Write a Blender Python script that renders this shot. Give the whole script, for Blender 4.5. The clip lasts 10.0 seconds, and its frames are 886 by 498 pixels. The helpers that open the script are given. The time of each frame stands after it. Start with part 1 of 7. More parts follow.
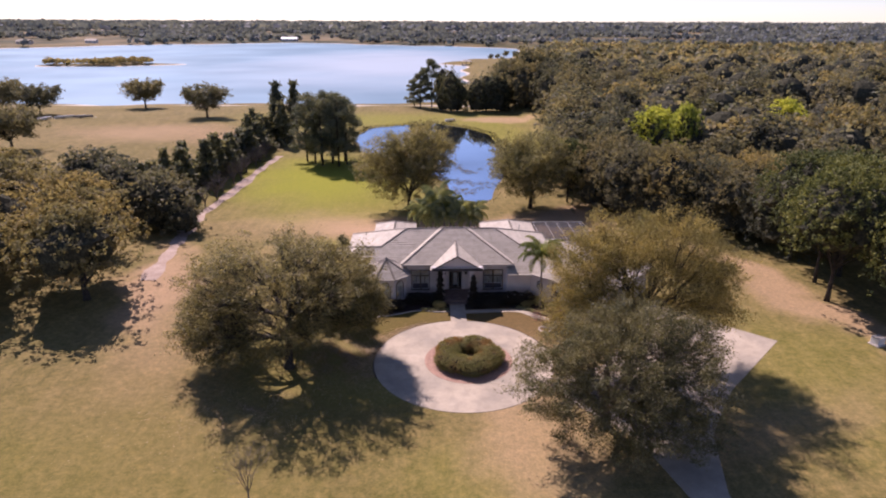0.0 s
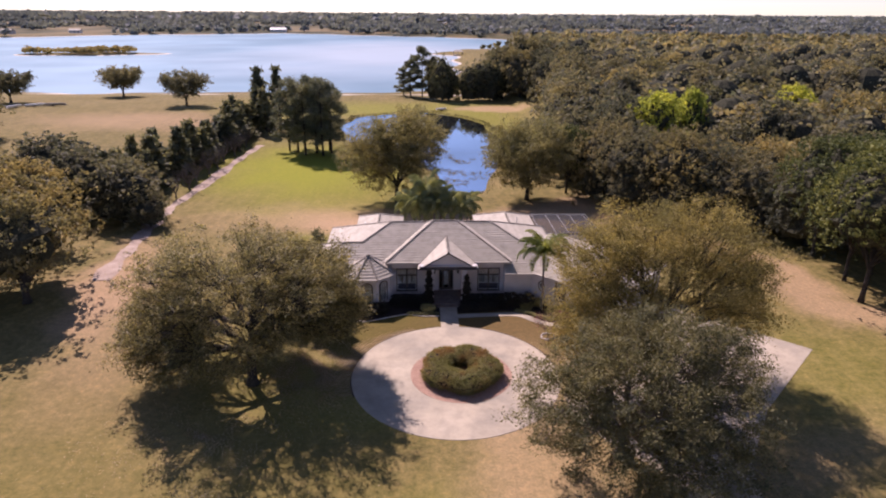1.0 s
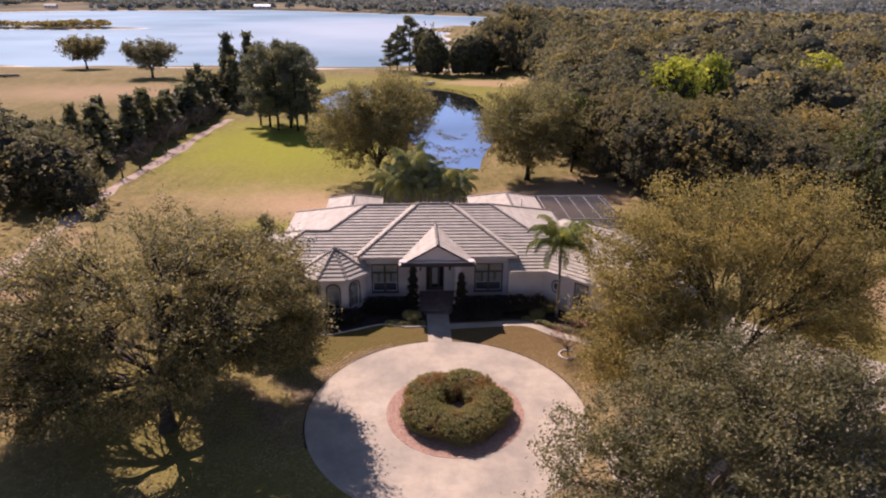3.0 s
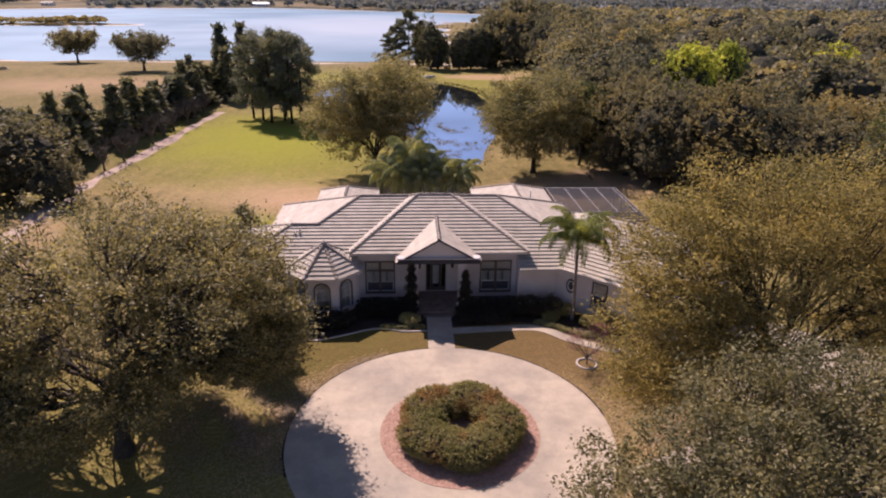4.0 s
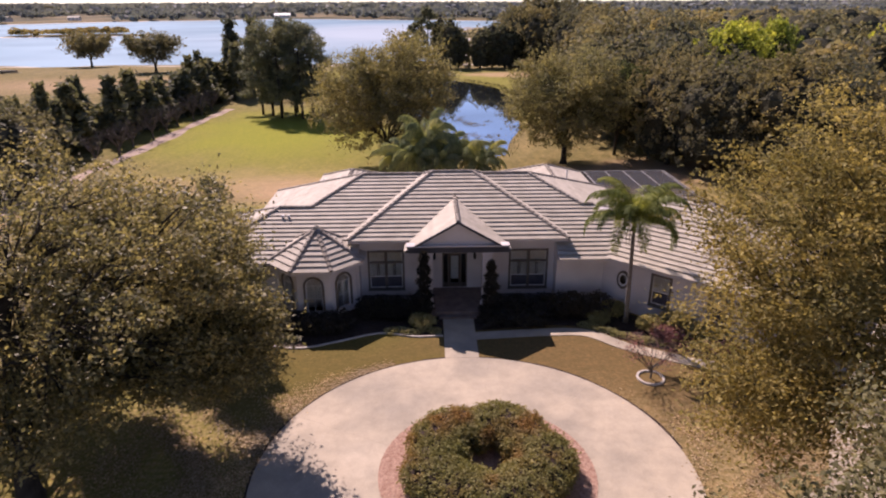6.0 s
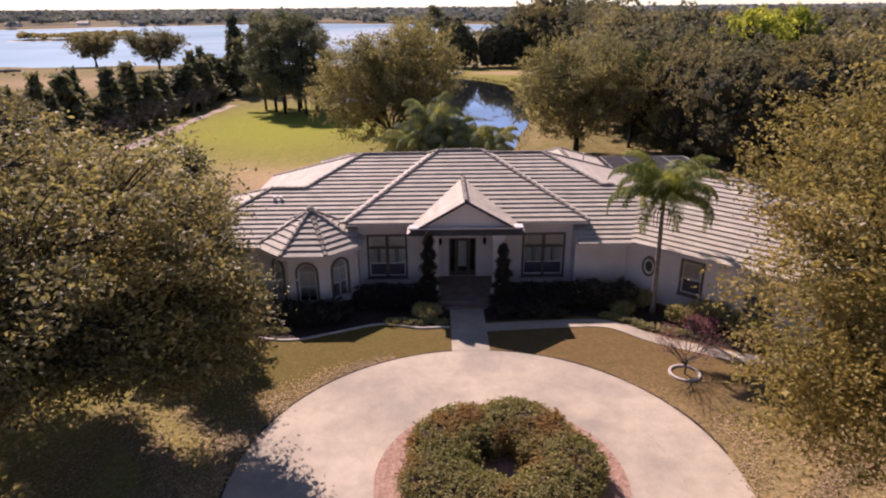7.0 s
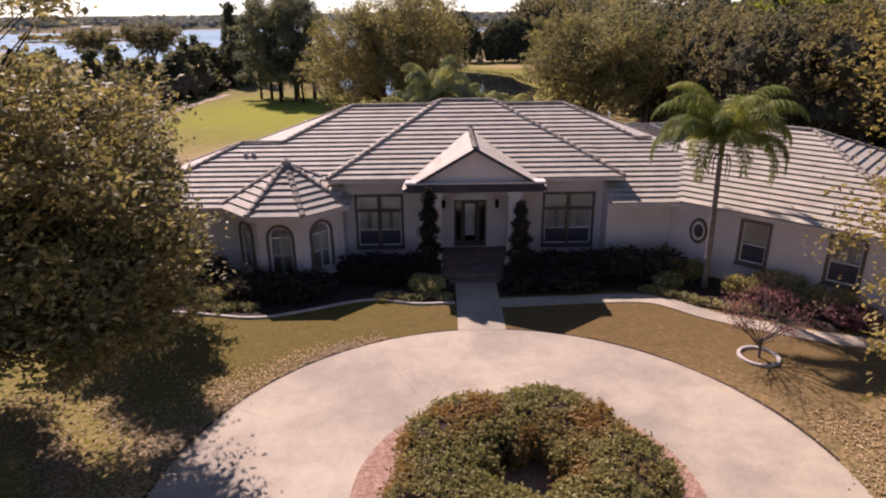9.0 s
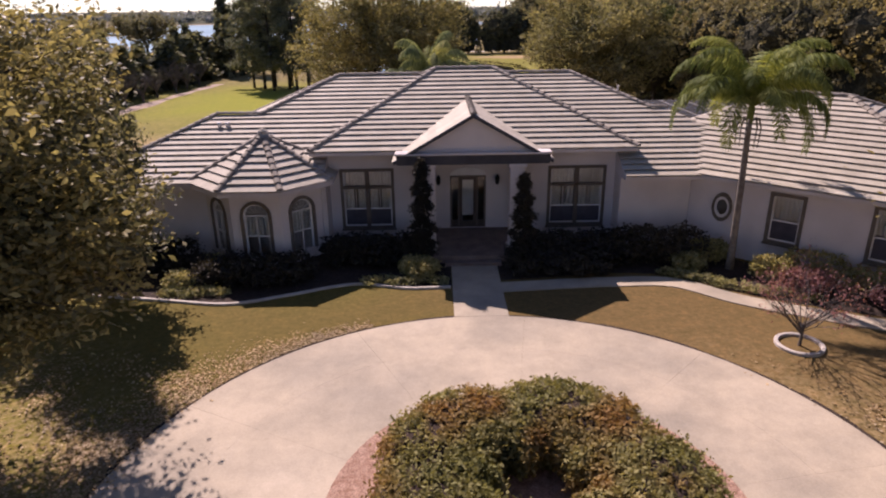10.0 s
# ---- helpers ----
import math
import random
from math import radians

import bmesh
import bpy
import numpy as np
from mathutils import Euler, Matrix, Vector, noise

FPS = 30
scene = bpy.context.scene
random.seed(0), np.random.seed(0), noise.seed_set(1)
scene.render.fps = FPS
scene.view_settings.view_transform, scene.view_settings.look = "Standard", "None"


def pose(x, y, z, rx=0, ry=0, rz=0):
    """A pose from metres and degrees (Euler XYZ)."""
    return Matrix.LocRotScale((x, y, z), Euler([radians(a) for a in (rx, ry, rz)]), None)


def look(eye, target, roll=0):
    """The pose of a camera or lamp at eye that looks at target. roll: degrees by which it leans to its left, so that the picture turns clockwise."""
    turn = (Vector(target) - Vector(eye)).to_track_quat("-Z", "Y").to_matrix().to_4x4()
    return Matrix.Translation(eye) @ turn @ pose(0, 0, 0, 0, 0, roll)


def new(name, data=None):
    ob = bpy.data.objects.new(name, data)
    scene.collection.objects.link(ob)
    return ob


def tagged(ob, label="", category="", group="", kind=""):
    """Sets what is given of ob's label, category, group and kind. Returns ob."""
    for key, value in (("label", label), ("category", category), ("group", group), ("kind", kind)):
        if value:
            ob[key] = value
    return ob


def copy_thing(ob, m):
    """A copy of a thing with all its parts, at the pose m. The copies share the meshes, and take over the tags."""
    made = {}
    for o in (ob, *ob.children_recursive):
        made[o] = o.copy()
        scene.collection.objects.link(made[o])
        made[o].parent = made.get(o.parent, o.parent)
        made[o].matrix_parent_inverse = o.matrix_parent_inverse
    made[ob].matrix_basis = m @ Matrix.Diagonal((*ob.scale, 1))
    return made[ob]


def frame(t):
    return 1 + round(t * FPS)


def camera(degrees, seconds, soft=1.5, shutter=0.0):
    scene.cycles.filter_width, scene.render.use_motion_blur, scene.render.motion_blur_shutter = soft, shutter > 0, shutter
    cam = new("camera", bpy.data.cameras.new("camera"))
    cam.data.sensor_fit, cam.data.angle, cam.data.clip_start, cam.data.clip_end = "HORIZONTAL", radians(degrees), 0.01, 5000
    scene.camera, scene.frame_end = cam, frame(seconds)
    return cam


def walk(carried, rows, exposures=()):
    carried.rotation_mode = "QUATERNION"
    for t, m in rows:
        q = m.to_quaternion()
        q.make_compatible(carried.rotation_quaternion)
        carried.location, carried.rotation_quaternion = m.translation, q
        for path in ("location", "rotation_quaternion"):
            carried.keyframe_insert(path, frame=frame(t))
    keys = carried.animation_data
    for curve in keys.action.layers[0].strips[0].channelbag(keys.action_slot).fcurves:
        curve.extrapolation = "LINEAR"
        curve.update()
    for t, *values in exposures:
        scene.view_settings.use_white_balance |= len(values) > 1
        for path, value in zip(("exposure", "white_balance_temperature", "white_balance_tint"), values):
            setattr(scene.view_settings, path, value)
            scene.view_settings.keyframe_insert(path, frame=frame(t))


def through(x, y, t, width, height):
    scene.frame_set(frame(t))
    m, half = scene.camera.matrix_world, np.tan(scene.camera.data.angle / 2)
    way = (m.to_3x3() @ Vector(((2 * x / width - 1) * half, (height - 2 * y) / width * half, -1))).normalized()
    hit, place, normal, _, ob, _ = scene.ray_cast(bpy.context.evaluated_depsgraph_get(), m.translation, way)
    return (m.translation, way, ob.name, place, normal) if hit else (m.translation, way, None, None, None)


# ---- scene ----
# The camera: a slow descending flight towards the house
cam = camera(70.0, 10.0, soft=2.1)
PATH = [
    (0, (-0.213, 13.225, 32.827), (-0.164, 15.105, 32.145), 0.2),
    (0.5, (0.068, 17.609, 31.422), (0.128, 19.485, 30.732), 0.3),
    (1, (0.284, 21.684, 30.047), (0.359, 23.555, 29.346), 0.4),
    (1.5, (0.524, 25.611, 28.777), (0.611, 27.477, 28.061), 0.5),
    (2, (0.707, 29.373, 27.611), (0.805, 31.232, 26.88), 0.6),
    (2.5, (0.892, 32.934, 26.492), (0.998, 34.786, 25.745), 0.7),
    (4, (1.094, 41.182, 22.946), (1.204, 43.031, 22.193), 0.8),
    (4.5, (1.316, 43.585, 21.567), (1.412, 45.439, 20.822), 0.6),
    (5, (1.431, 45.685, 20.361), (1.515, 47.541, 19.62), 0.4),
    (5.5, (1.657, 47.514, 19.097), (1.717, 49.376, 18.372), -0.1),
    (6, (1.684, 49.227, 18.055), (1.726, 51.091, 17.33), -0.3),
    (7.5, (1.79, 53.525, 14.432), (1.805, 55.397, 13.727), -0.5),
    (8, (1.696, 54.842, 13.485), (1.71, 56.713, 12.778), -0.4),
    (8.5, (1.733, 56.149, 12.418), (1.743, 58.022, 11.719), -0.5),
    (9, (1.818, 57.412, 11.415), (1.825, 59.288, 10.722), -0.7),
    (9.5, (1.939, 58.669, 10.526), (1.944, 60.545, 9.83), -0.9),
    (10, (2.006, 59.918, 9.753), (2.015, 61.79, 9.048), -0.9),
]
walk(cam, [(t, look(eye, target, roll)) for t, eye, target, roll in PATH],
     [(0, 0.55, 6460, 37), (1, 0.55, 6520, 36), (2.5, 0.55, 6700, 34), (4, 0.54, 6820, 35), (6, 0.55, 6820, 35), (10, 0.54, 6760, 33)])

# World, sun and exposure
SUN_WAY = Vector((-0.455, 0.91, 0.93)).normalized()
world = bpy.data.worlds.new("sky")
scene.world = world
world.use_nodes = True
wn = world.node_tree.nodes
sky = wn.new("ShaderNodeTexSky")
sky.sky_type = 'NISHITA'
sky.sun_disc = False
sky.sun_elevation = math.asin(SUN_WAY.z)
sky.sun_rotation = math.atan2(SUN_WAY.x, SUN_WAY.y)
sky.air_density, sky.dust_density, sky.ozone_density = 0.75, 0.05, 2.4
wn["Background"].inputs["Strength"].default_value = 0.086
world.node_tree.links.new(sky.outputs[0], wn["Background"].inputs["Color"])
sun_data = bpy.data.lights.new("sun", 'SUN')
sun_data.energy, sun_data.angle, sun_data.color = 5.0, radians(0.53), (1.0, 0.93, 0.84)
sun = new("sun", sun_data)
sun.rotation_euler = SUN_WAY.to_track_quat("Z", "Y").to_euler()
sun.location = (0, 60, 80)

# ---- materials ----
def material(name, rough=0.8, metal=0.0, spec=0.3):
    m = bpy.data.materials.new(name)
    m.use_nodes = True
    b = m.node_tree.nodes["Principled BSDF"]
    b.inputs["Roughness"].default_value = rough
    b.inputs["Metallic"].default_value = metal
    b.inputs["Specular IOR Level"].default_value = spec
    return m, m.node_tree.nodes, m.node_tree.links, b


def tex(nodes, links, scale, detail=4.0, rough=0.55, coords=None):
    n = nodes.new("ShaderNodeTexNoise")
    n.inputs["Scale"].default_value = scale
    n.inputs["Detail"].default_value = detail
    n.inputs["Roughness"].default_value = rough
    if coords is None:
        g = nodes.new("ShaderNodeNewGeometry")
        coords = g.outputs["Position"]
    links.new(coords, n.inputs["Vector"])
    return n.outputs["Fac"]


def ramp(nodes, links, fac, stops):
    r = nodes.new("ShaderNodeValToRGB")
    while len(r.color_ramp.elements) < len(stops):
        r.color_ramp.elements.new(0.5)
    for e, (p, c) in zip(r.color_ramp.elements, stops):
        e.position = p
        e.color = (*c, 1) if len(c) == 3 else c
    links.new(fac, r.inputs[0])
    return r.outputs["Color"]


def mix(nodes, links, fac, a, b, mode='MIX'):
    n = nodes.new("ShaderNodeMix")
    n.data_type, n.blend_type = 'RGBA', mode
    for value, k in ((fac, 0), (a, 6), (b, 7)):
        if isinstance(value, (float, int)):
            n.inputs[k].default_value = value
        elif isinstance(value, tuple):
            n.inputs[k].default_value = (*value, 1)
        else:
            links.new(value, n.inputs[k])
    return n.outputs[2]


def calc(nodes, links, op, a, b=0.0, clamp=False):
    n = nodes.new("ShaderNodeMath")
    n.operation, n.use_clamp = op, clamp
    for k, value in enumerate((a, b)):
        if isinstance(value, (float, int)):
            n.inputs[k].default_value = value
        else:
            links.new(value, n.inputs[k])
    return n.outputs[0]


def bump(nodes, links, bsdf, height, strength, distance):
    n = nodes.new("ShaderNodeBump")
    n.inputs["Strength"].default_value = strength
    n.inputs["Distance"].default_value = distance
    links.new(height, n.inputs["Height"])
    links.new(n.outputs[0], bsdf.inputs["Normal"])


def speckled(name, dark, light, scale, rough=0.8, fine=40.0, strength=0.3, distance=0.01, metal=0.0, spec=0.3, vary=0.25):
    """A surface with mottling at two scales, a little variation from object to object and fine relief."""
    m, n, l, b = material(name, rough, metal, spec)
    big = tex(n, l, scale)
    small = tex(n, l, fine, 3.0, 0.6)
    c = ramp(n, l, big, [(0.3, dark), (0.7, light)])
    shade = ramp(n, l, small, [(0.3, (1 - vary,) * 3), (0.7, (1 + vary * 0.3,) * 3)])
    c = mix(n, l, 1.0, c, shade, 'MULTIPLY')
    info = n.new("ShaderNodeObjectInfo")
    each = ramp(n, l, info.outputs["Random"], [(0.0, (0.88,) * 3), (1.0, (1.0,) * 3)])
    c = mix(n, l, 1.0, c, each, 'MULTIPLY')
    l.new(c, b.inputs["Base Color"])
    bump(n, l, b, small, strength, distance)
    return m


def foliage(name, dark, mid, light, through=0.35, spot=None, spot_at=0.8, patch=0.35, broad=None, each=None, gloss=0.12, rough=0.65):
    """Leaves: colour varies from leaf to leaf and tree to tree, over patches of the crown, and light passes through."""
    m, n, l, b = material(name, rough, 0.0, gloss)
    g = n.new("ShaderNodeNewGeometry")
    stops = [(0.0, dark), (0.5, mid), (0.78, light)]
    if spot:
        stops += [(spot_at, light), (min(spot_at + 0.05, 1.0), spot)]
    c = ramp(n, l, g.outputs["Random Per Island"], stops)
    p = tex(n, l, patch, 2.0)
    c = mix(n, l, 1.0, c, ramp(n, l, p, broad or [(0.32, (0.68, 0.72, 0.75)), (0.68, (1.22, 1.15, 1.0))]), 'MULTIPLY')
    info = n.new("ShaderNodeObjectInfo")
    c = mix(n, l, 1.0, c, ramp(n, l, info.outputs["Random"], each or [(0.0, (0.62, 0.68, 0.74)), (0.5, (1.0, 1.0, 1.0)), (1.0, (1.35, 1.25, 1.05))]), 'MULTIPLY')
    l.new(c, b.inputs["Base Color"])
    t = n.new("ShaderNodeBsdfTranslucent")
    warm = mix(n, l, 1.0, c, (1.15, 1.1, 0.72), 'MULTIPLY')
    l.new(warm, t.inputs["Color"])
    s = n.new("ShaderNodeMixShader")
    s.inputs[0].default_value = through
    l.new(b.outputs[0], s.inputs[1])
    l.new(t.outputs[0], s.inputs[2])
    l.new(s.outputs[0], n["Material Output"].inputs["Surface"])
    return m


BARK = speckled("bark", (0.028, 0.023, 0.019), (0.075, 0.062, 0.05), 3.0, 0.9, 25.0, 0.8, 0.03)
BARK_PALE = speckled("pale_bark", (0.14, 0.11, 0.09), (0.28, 0.23, 0.19), 4.0, 0.9, 30.0, 0.6, 0.02)
PALM_BARK = speckled("palm_bark", (0.16, 0.13, 0.11), (0.32, 0.28, 0.24), 5.0, 0.9, 30.0, 0.6, 0.02)
LEAF_OAK = foliage("oak_leaves", (0.1, 0.096, 0.056), (0.19, 0.178, 0.1), (0.34, 0.31, 0.17), 0.44, gloss=0.2, rough=0.52)
LEAF_GREY = foliage("grey_green_leaves", (0.115, 0.11, 0.06), (0.185, 0.174, 0.092), (0.27, 0.25, 0.135), 0.36, gloss=0.14, rough=0.58)
LEAF_OLIVE = foliage("olive_yellow_leaves", (0.19, 0.158, 0.064), (0.31, 0.258, 0.1), (0.44, 0.366, 0.155), 0.43, None, 0.8, 0.35, None, [(0.0, (1.0, 1.0, 1.0)), (1.0, (1.0, 1.0, 1.0))])
CANOPY = [(0.34, (0.5, 0.6, 0.7)), (0.48, (1.0, 1.0, 1.0)), (0.58, (1.2, 1.12, 0.98)), (0.7, (1.6, 1.4, 1.1))]
# blue-grey base colours take the distance haze into the leaves
LEAF_FAR = foliage("haze_tinted_far_leaves", (0.225, 0.24, 0.262), (0.275, 0.288, 0.31), (0.325, 0.332, 0.35), 0.35, None, 0.8, 0.02)
# wood and canopy greens pulled towards grey, some haze put into the colour
LEAF_WOOD = foliage("woodland_leaves", (0.152, 0.151, 0.108), (0.198, 0.19, 0.132), (0.254, 0.237, 0.158), 0.43, None, 0.8, 0.2, None, [(0.0, (0.62, 0.68, 0.78)), (0.35, (0.9, 0.92, 0.95)), (0.65, (1.06, 1.04, 1.0)), (1.0, (1.25, 1.16, 1.0))])
LEAF_CANOPY = foliage("canopy_leaves", (0.172, 0.168, 0.118), (0.22, 0.208, 0.14), (0.275, 0.253, 0.162), 0.44, None, 0.8, 0.085, CANOPY)
LEAF_BROWN = foliage("bronze_leaves", (0.23, 0.2, 0.108), (0.295, 0.254, 0.136), (0.37, 0.316, 0.168), 0.44, None, 0.8, 0.2, None, [(0.0, (0.8, 0.84, 0.88)), (1.0, (1.25, 1.16, 1.02))])
LEAF_TAN = foliage("tan_oak_leaves", (0.16, 0.152, 0.082), (0.25, 0.232, 0.122), (0.36, 0.326, 0.168), 0.42, None, 0.8, 0.2, None, [(0.0, (0.92, 0.95, 0.98)), (1.0, (1.15, 1.1, 1.0))])
LEAF_LIME = foliage("lime_leaves", (0.24, 0.29, 0.05), (0.38, 0.44, 0.09), (0.5, 0.54, 0.14), 0.5)
# pine and cedar greens greyed likewise, haze in the colour
LEAF_PINE = foliage("pine_needles", (0.12, 0.138, 0.105), (0.17, 0.19, 0.145), (0.24, 0.255, 0.19), 0.35)
LEAF_CEDAR = foliage("cedar_needles", (0.095, 0.108, 0.078), (0.145, 0.158, 0.112), (0.21, 0.215, 0.15), 0.35)
LEAF_FRESH = foliage("fresh_green_leaves", (0.075, 0.092, 0.04), (0.125, 0.148, 0.062), (0.19, 0.21, 0.09), 0.32)
LEAF_PALM = foliage("palm_blades", (0.12, 0.155, 0.05), (0.215, 0.26, 0.085), (0.33, 0.37, 0.13), 0.42)
LEAF_CLUMP = foliage("clump_palm_blades", (0.19, 0.23, 0.125), (0.33, 0.375, 0.2), (0.47, 0.5, 0.28), 0.45)
LEAF_HEDGE = foliage("hedge_leaves", (0.27, 0.227, 0.09), (0.37, 0.31, 0.122), (0.48, 0.402, 0.165), 0.38, None, 0.88, 0.45, [(0.36, (0.78, 0.86, 0.8)), (0.5, (1.0, 1.0, 1.0)), (0.64, (1.12, 0.76, 0.74))])
LEAF_RED = foliage("red_twig_buds", (0.17, 0.075, 0.095), (0.27, 0.125, 0.145), (0.36, 0.2, 0.21), 0.3)
LEAF_DEAD = foliage("fallen_leaf_litter", (0.25, 0.16, 0.085), (0.4, 0.28, 0.16), (0.6, 0.46, 0.3), 0.2, None, 0.8, 0.35, None, [(0.0, (0.9, 0.9, 0.9)), (1.0, (1.0, 1.0, 1.0))])
# purplish leaves, darkened further with the house front's shade in the colour
LEAF_SHRUB = foliage("shade_darkened_purplish_leaves", (0.036, 0.03, 0.03), (0.056, 0.048, 0.044), (0.08, 0.07, 0.052), 0.2)
# dark olive with the crowns' inner shade put into the colour
CROWN_SHADE = speckled("inner_crown_shade", (0.05, 0.051, 0.036), (0.11, 0.106, 0.07), 1.6, 0.95, 5.0, 1.0, 0.2, spec=0.05, vary=0.6)
TWIG = speckled("grey_twigs", (0.1, 0.085, 0.075), (0.2, 0.17, 0.15), 4.0, 0.9, 30.0)

STUCCO = speckled("painted_stucco", (0.61, 0.56, 0.54), (0.72, 0.66, 0.63), 0.7, 0.85, 60.0, 0.25, 0.004, vary=0.06)
TRIM = speckled("taupe_trim", (0.12, 0.095, 0.075), (0.17, 0.14, 0.11), 2.0, 0.7, 60.0, 0.1, 0.003, vary=0.1)
WHITE = speckled("white_paint", (0.68, 0.66, 0.63), (0.78, 0.76, 0.73), 2.0, 0.5, 60.0, 0.05, 0.002, vary=0.05)
TILE = speckled("concrete_roof_tile", (0.4, 0.355, 0.285), (0.55, 0.49, 0.405), 1.3, 0.75, 18.0, 0.35, 0.008, vary=0.16)
TILE_CAP = speckled("weathered_ridge_tile", (0.2, 0.17, 0.14), (0.42, 0.37, 0.31), 3.0, 0.8, 20.0, 0.4, 0.01, vary=0.3)
PORCH = speckled("brown_porch_pavers", (0.17, 0.12, 0.1), (0.26, 0.2, 0.17), 2.0, 0.8, 20.0, 0.3, 0.006)
# underlay colour that also paints the shadow gaps under the tile courses
TILE_DARK = speckled("tile_underlay_and_shade", (0.05, 0.045, 0.04), (0.08, 0.07, 0.06), 2.0, 0.9)
CURTAIN = speckled("white_curtain", (0.8, 0.78, 0.75), (0.88, 0.86, 0.83), 3.0, 0.9, 20.0, 0.3, 0.01)
INTERIOR = speckled("dim_interior", (0.12, 0.105, 0.1), (0.18, 0.165, 0.155), 1.0, 0.9)
DOOR_WOOD = speckled("brown_door_wood", (0.07, 0.05, 0.04), (0.12, 0.09, 0.07), 3.0, 0.45, 30.0, 0.1, 0.003)
BLACK_METAL = speckled("black_iron", (0.015, 0.014, 0.013), (0.03, 0.028, 0.026), 5.0, 0.5, 40.0, 0.1, 0.002, metal=0.7)
ALU = speckled("bronze_aluminium", (0.3, 0.28, 0.26), (0.4, 0.38, 0.36), 3.0, 0.5, 40.0, 0.05, 0.002, metal=0.3)
EDGING = speckled("pale_concrete_edging", (0.45, 0.4, 0.36), (0.62, 0.56, 0.5), 2.0, 0.85, 30.0, 0.3, 0.008)
MULCH = speckled("red_mulch", (0.4, 0.22, 0.155), (0.66, 0.43, 0.33), 6.0, 0.95, 25.0, 1.0, 0.05, vary=0.6)
SAND = speckled("pale_track_sand", (0.36, 0.26, 0.2), (0.5, 0.39, 0.32), 0.6, 0.95, 6.0, 0.5, 0.03, vary=0.3)
BED = speckled("dark_soil_and_shade", (0.03, 0.02, 0.016), (0.07, 0.045, 0.034), 3.0, 0.95, 20.0, 0.9, 0.04, vary=0.5)


def glass_material():
    m, n, l, b = material("window_glass", 0.03, 0.0, 0.5)
    b.inputs["Base Color"].default_value = (0.9, 0.93, 0.92, 1)
    b.inputs["Transmission Weight"].default_value = 1.0
    b.inputs["IOR"].default_value = 1.45
    return m


GLASS = glass_material()


def screen_material():
    """Fine dark insect screen: most of it is open."""
    m, n, l, b = material("dark_insect_screen", 0.8)
    b.inputs["Base Color"].default_value = (0.035, 0.036, 0.04, 1)
    t = n.new("ShaderNodeBsdfTransparent")
    s = n.new("ShaderNodeMixShader")
    s.inputs[0].default_value = 0.62
    l.new(t.outputs[0], s.inputs[1])
    l.new(b.outputs[0], s.inputs[2])
    l.new(s.outputs[0], n["Material Output"].inputs["Surface"])
    return m


SCREEN = screen_material()
SLATE = speckled("slate_and_shadow_grey", (0.05, 0.05, 0.06), (0.08, 0.08, 0.092), 2.0, 0.7, 50.0, 0.1, 0.003)
GAUZE = speckled("grey_insect_screen", (0.07, 0.062, 0.075), (0.1, 0.09, 0.105), 3.0, 0.9, 80.0, 0.1, 0.001)
LEAF_REED = foliage("dark_reeds", (0.05, 0.045, 0.025), (0.08, 0.07, 0.035), (0.13, 0.11, 0.05), 0.3)
LEAF_PALE = foliage("pale_shrub_leaves", (0.2, 0.2, 0.1), (0.34, 0.33, 0.17), (0.5, 0.47, 0.27), 0.4, None, 0.8, 0.35, None, [(0.0, (0.85, 0.88, 0.92)), (1.0, (1.2, 1.12, 1.0))])


def water_material(name, tint, gloss, share, rough, scale, strength, pale=None):
    """Water under a breeze: a base tint, which can hold sky colour, and the sky in many small facets."""
    m, n, l, b = material(name, 0.6, 0.0, 0.0)
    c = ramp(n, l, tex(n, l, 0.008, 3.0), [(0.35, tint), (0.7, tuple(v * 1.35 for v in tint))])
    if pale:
        # a broad paler reach, the water's brighter sheen painted into the base tint
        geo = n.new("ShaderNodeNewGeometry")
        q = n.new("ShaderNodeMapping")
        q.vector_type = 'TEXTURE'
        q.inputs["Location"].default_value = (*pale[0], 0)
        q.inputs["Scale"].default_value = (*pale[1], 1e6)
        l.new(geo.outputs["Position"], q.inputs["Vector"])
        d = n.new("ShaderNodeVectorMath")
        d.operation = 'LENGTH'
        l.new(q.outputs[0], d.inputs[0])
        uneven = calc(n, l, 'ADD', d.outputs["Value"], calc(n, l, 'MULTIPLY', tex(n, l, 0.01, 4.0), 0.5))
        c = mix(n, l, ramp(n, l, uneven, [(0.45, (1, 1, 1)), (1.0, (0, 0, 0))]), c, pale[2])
    l.new(c, b.inputs["Base Color"])
    g = n.new("ShaderNodeBsdfGlossy")
    g.inputs["Color"].default_value = (*gloss, 1)
    g.inputs["Roughness"].default_value = rough
    wave = n.new("ShaderNodeBump")
    wave.inputs["Strength"].default_value = strength
    wave.inputs["Distance"].default_value = 0.3
    l.new(tex(n, l, scale, 4.0, 0.65), wave.inputs["Height"])
    l.new(wave.outputs[0], g.inputs["Normal"])
    s = n.new("ShaderNodeMixShader")
    calm = ramp(n, l, tex(n, l, 0.012, 3.0), [(0.4, (share * 0.8,) * 3), (0.6, (share * 1.2,) * 3)])
    l.new(calm, s.inputs[0])
    l.new(b.outputs[0], s.inputs[1])
    l.new(g.outputs[0], s.inputs[2])
    l.new(s.outputs[0], n["Material Output"].inputs["Surface"])
    return m


# lake tints hold the reflected sky's blue as plain base colour
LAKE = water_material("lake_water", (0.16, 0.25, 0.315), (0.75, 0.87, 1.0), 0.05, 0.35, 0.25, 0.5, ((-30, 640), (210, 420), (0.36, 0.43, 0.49)))
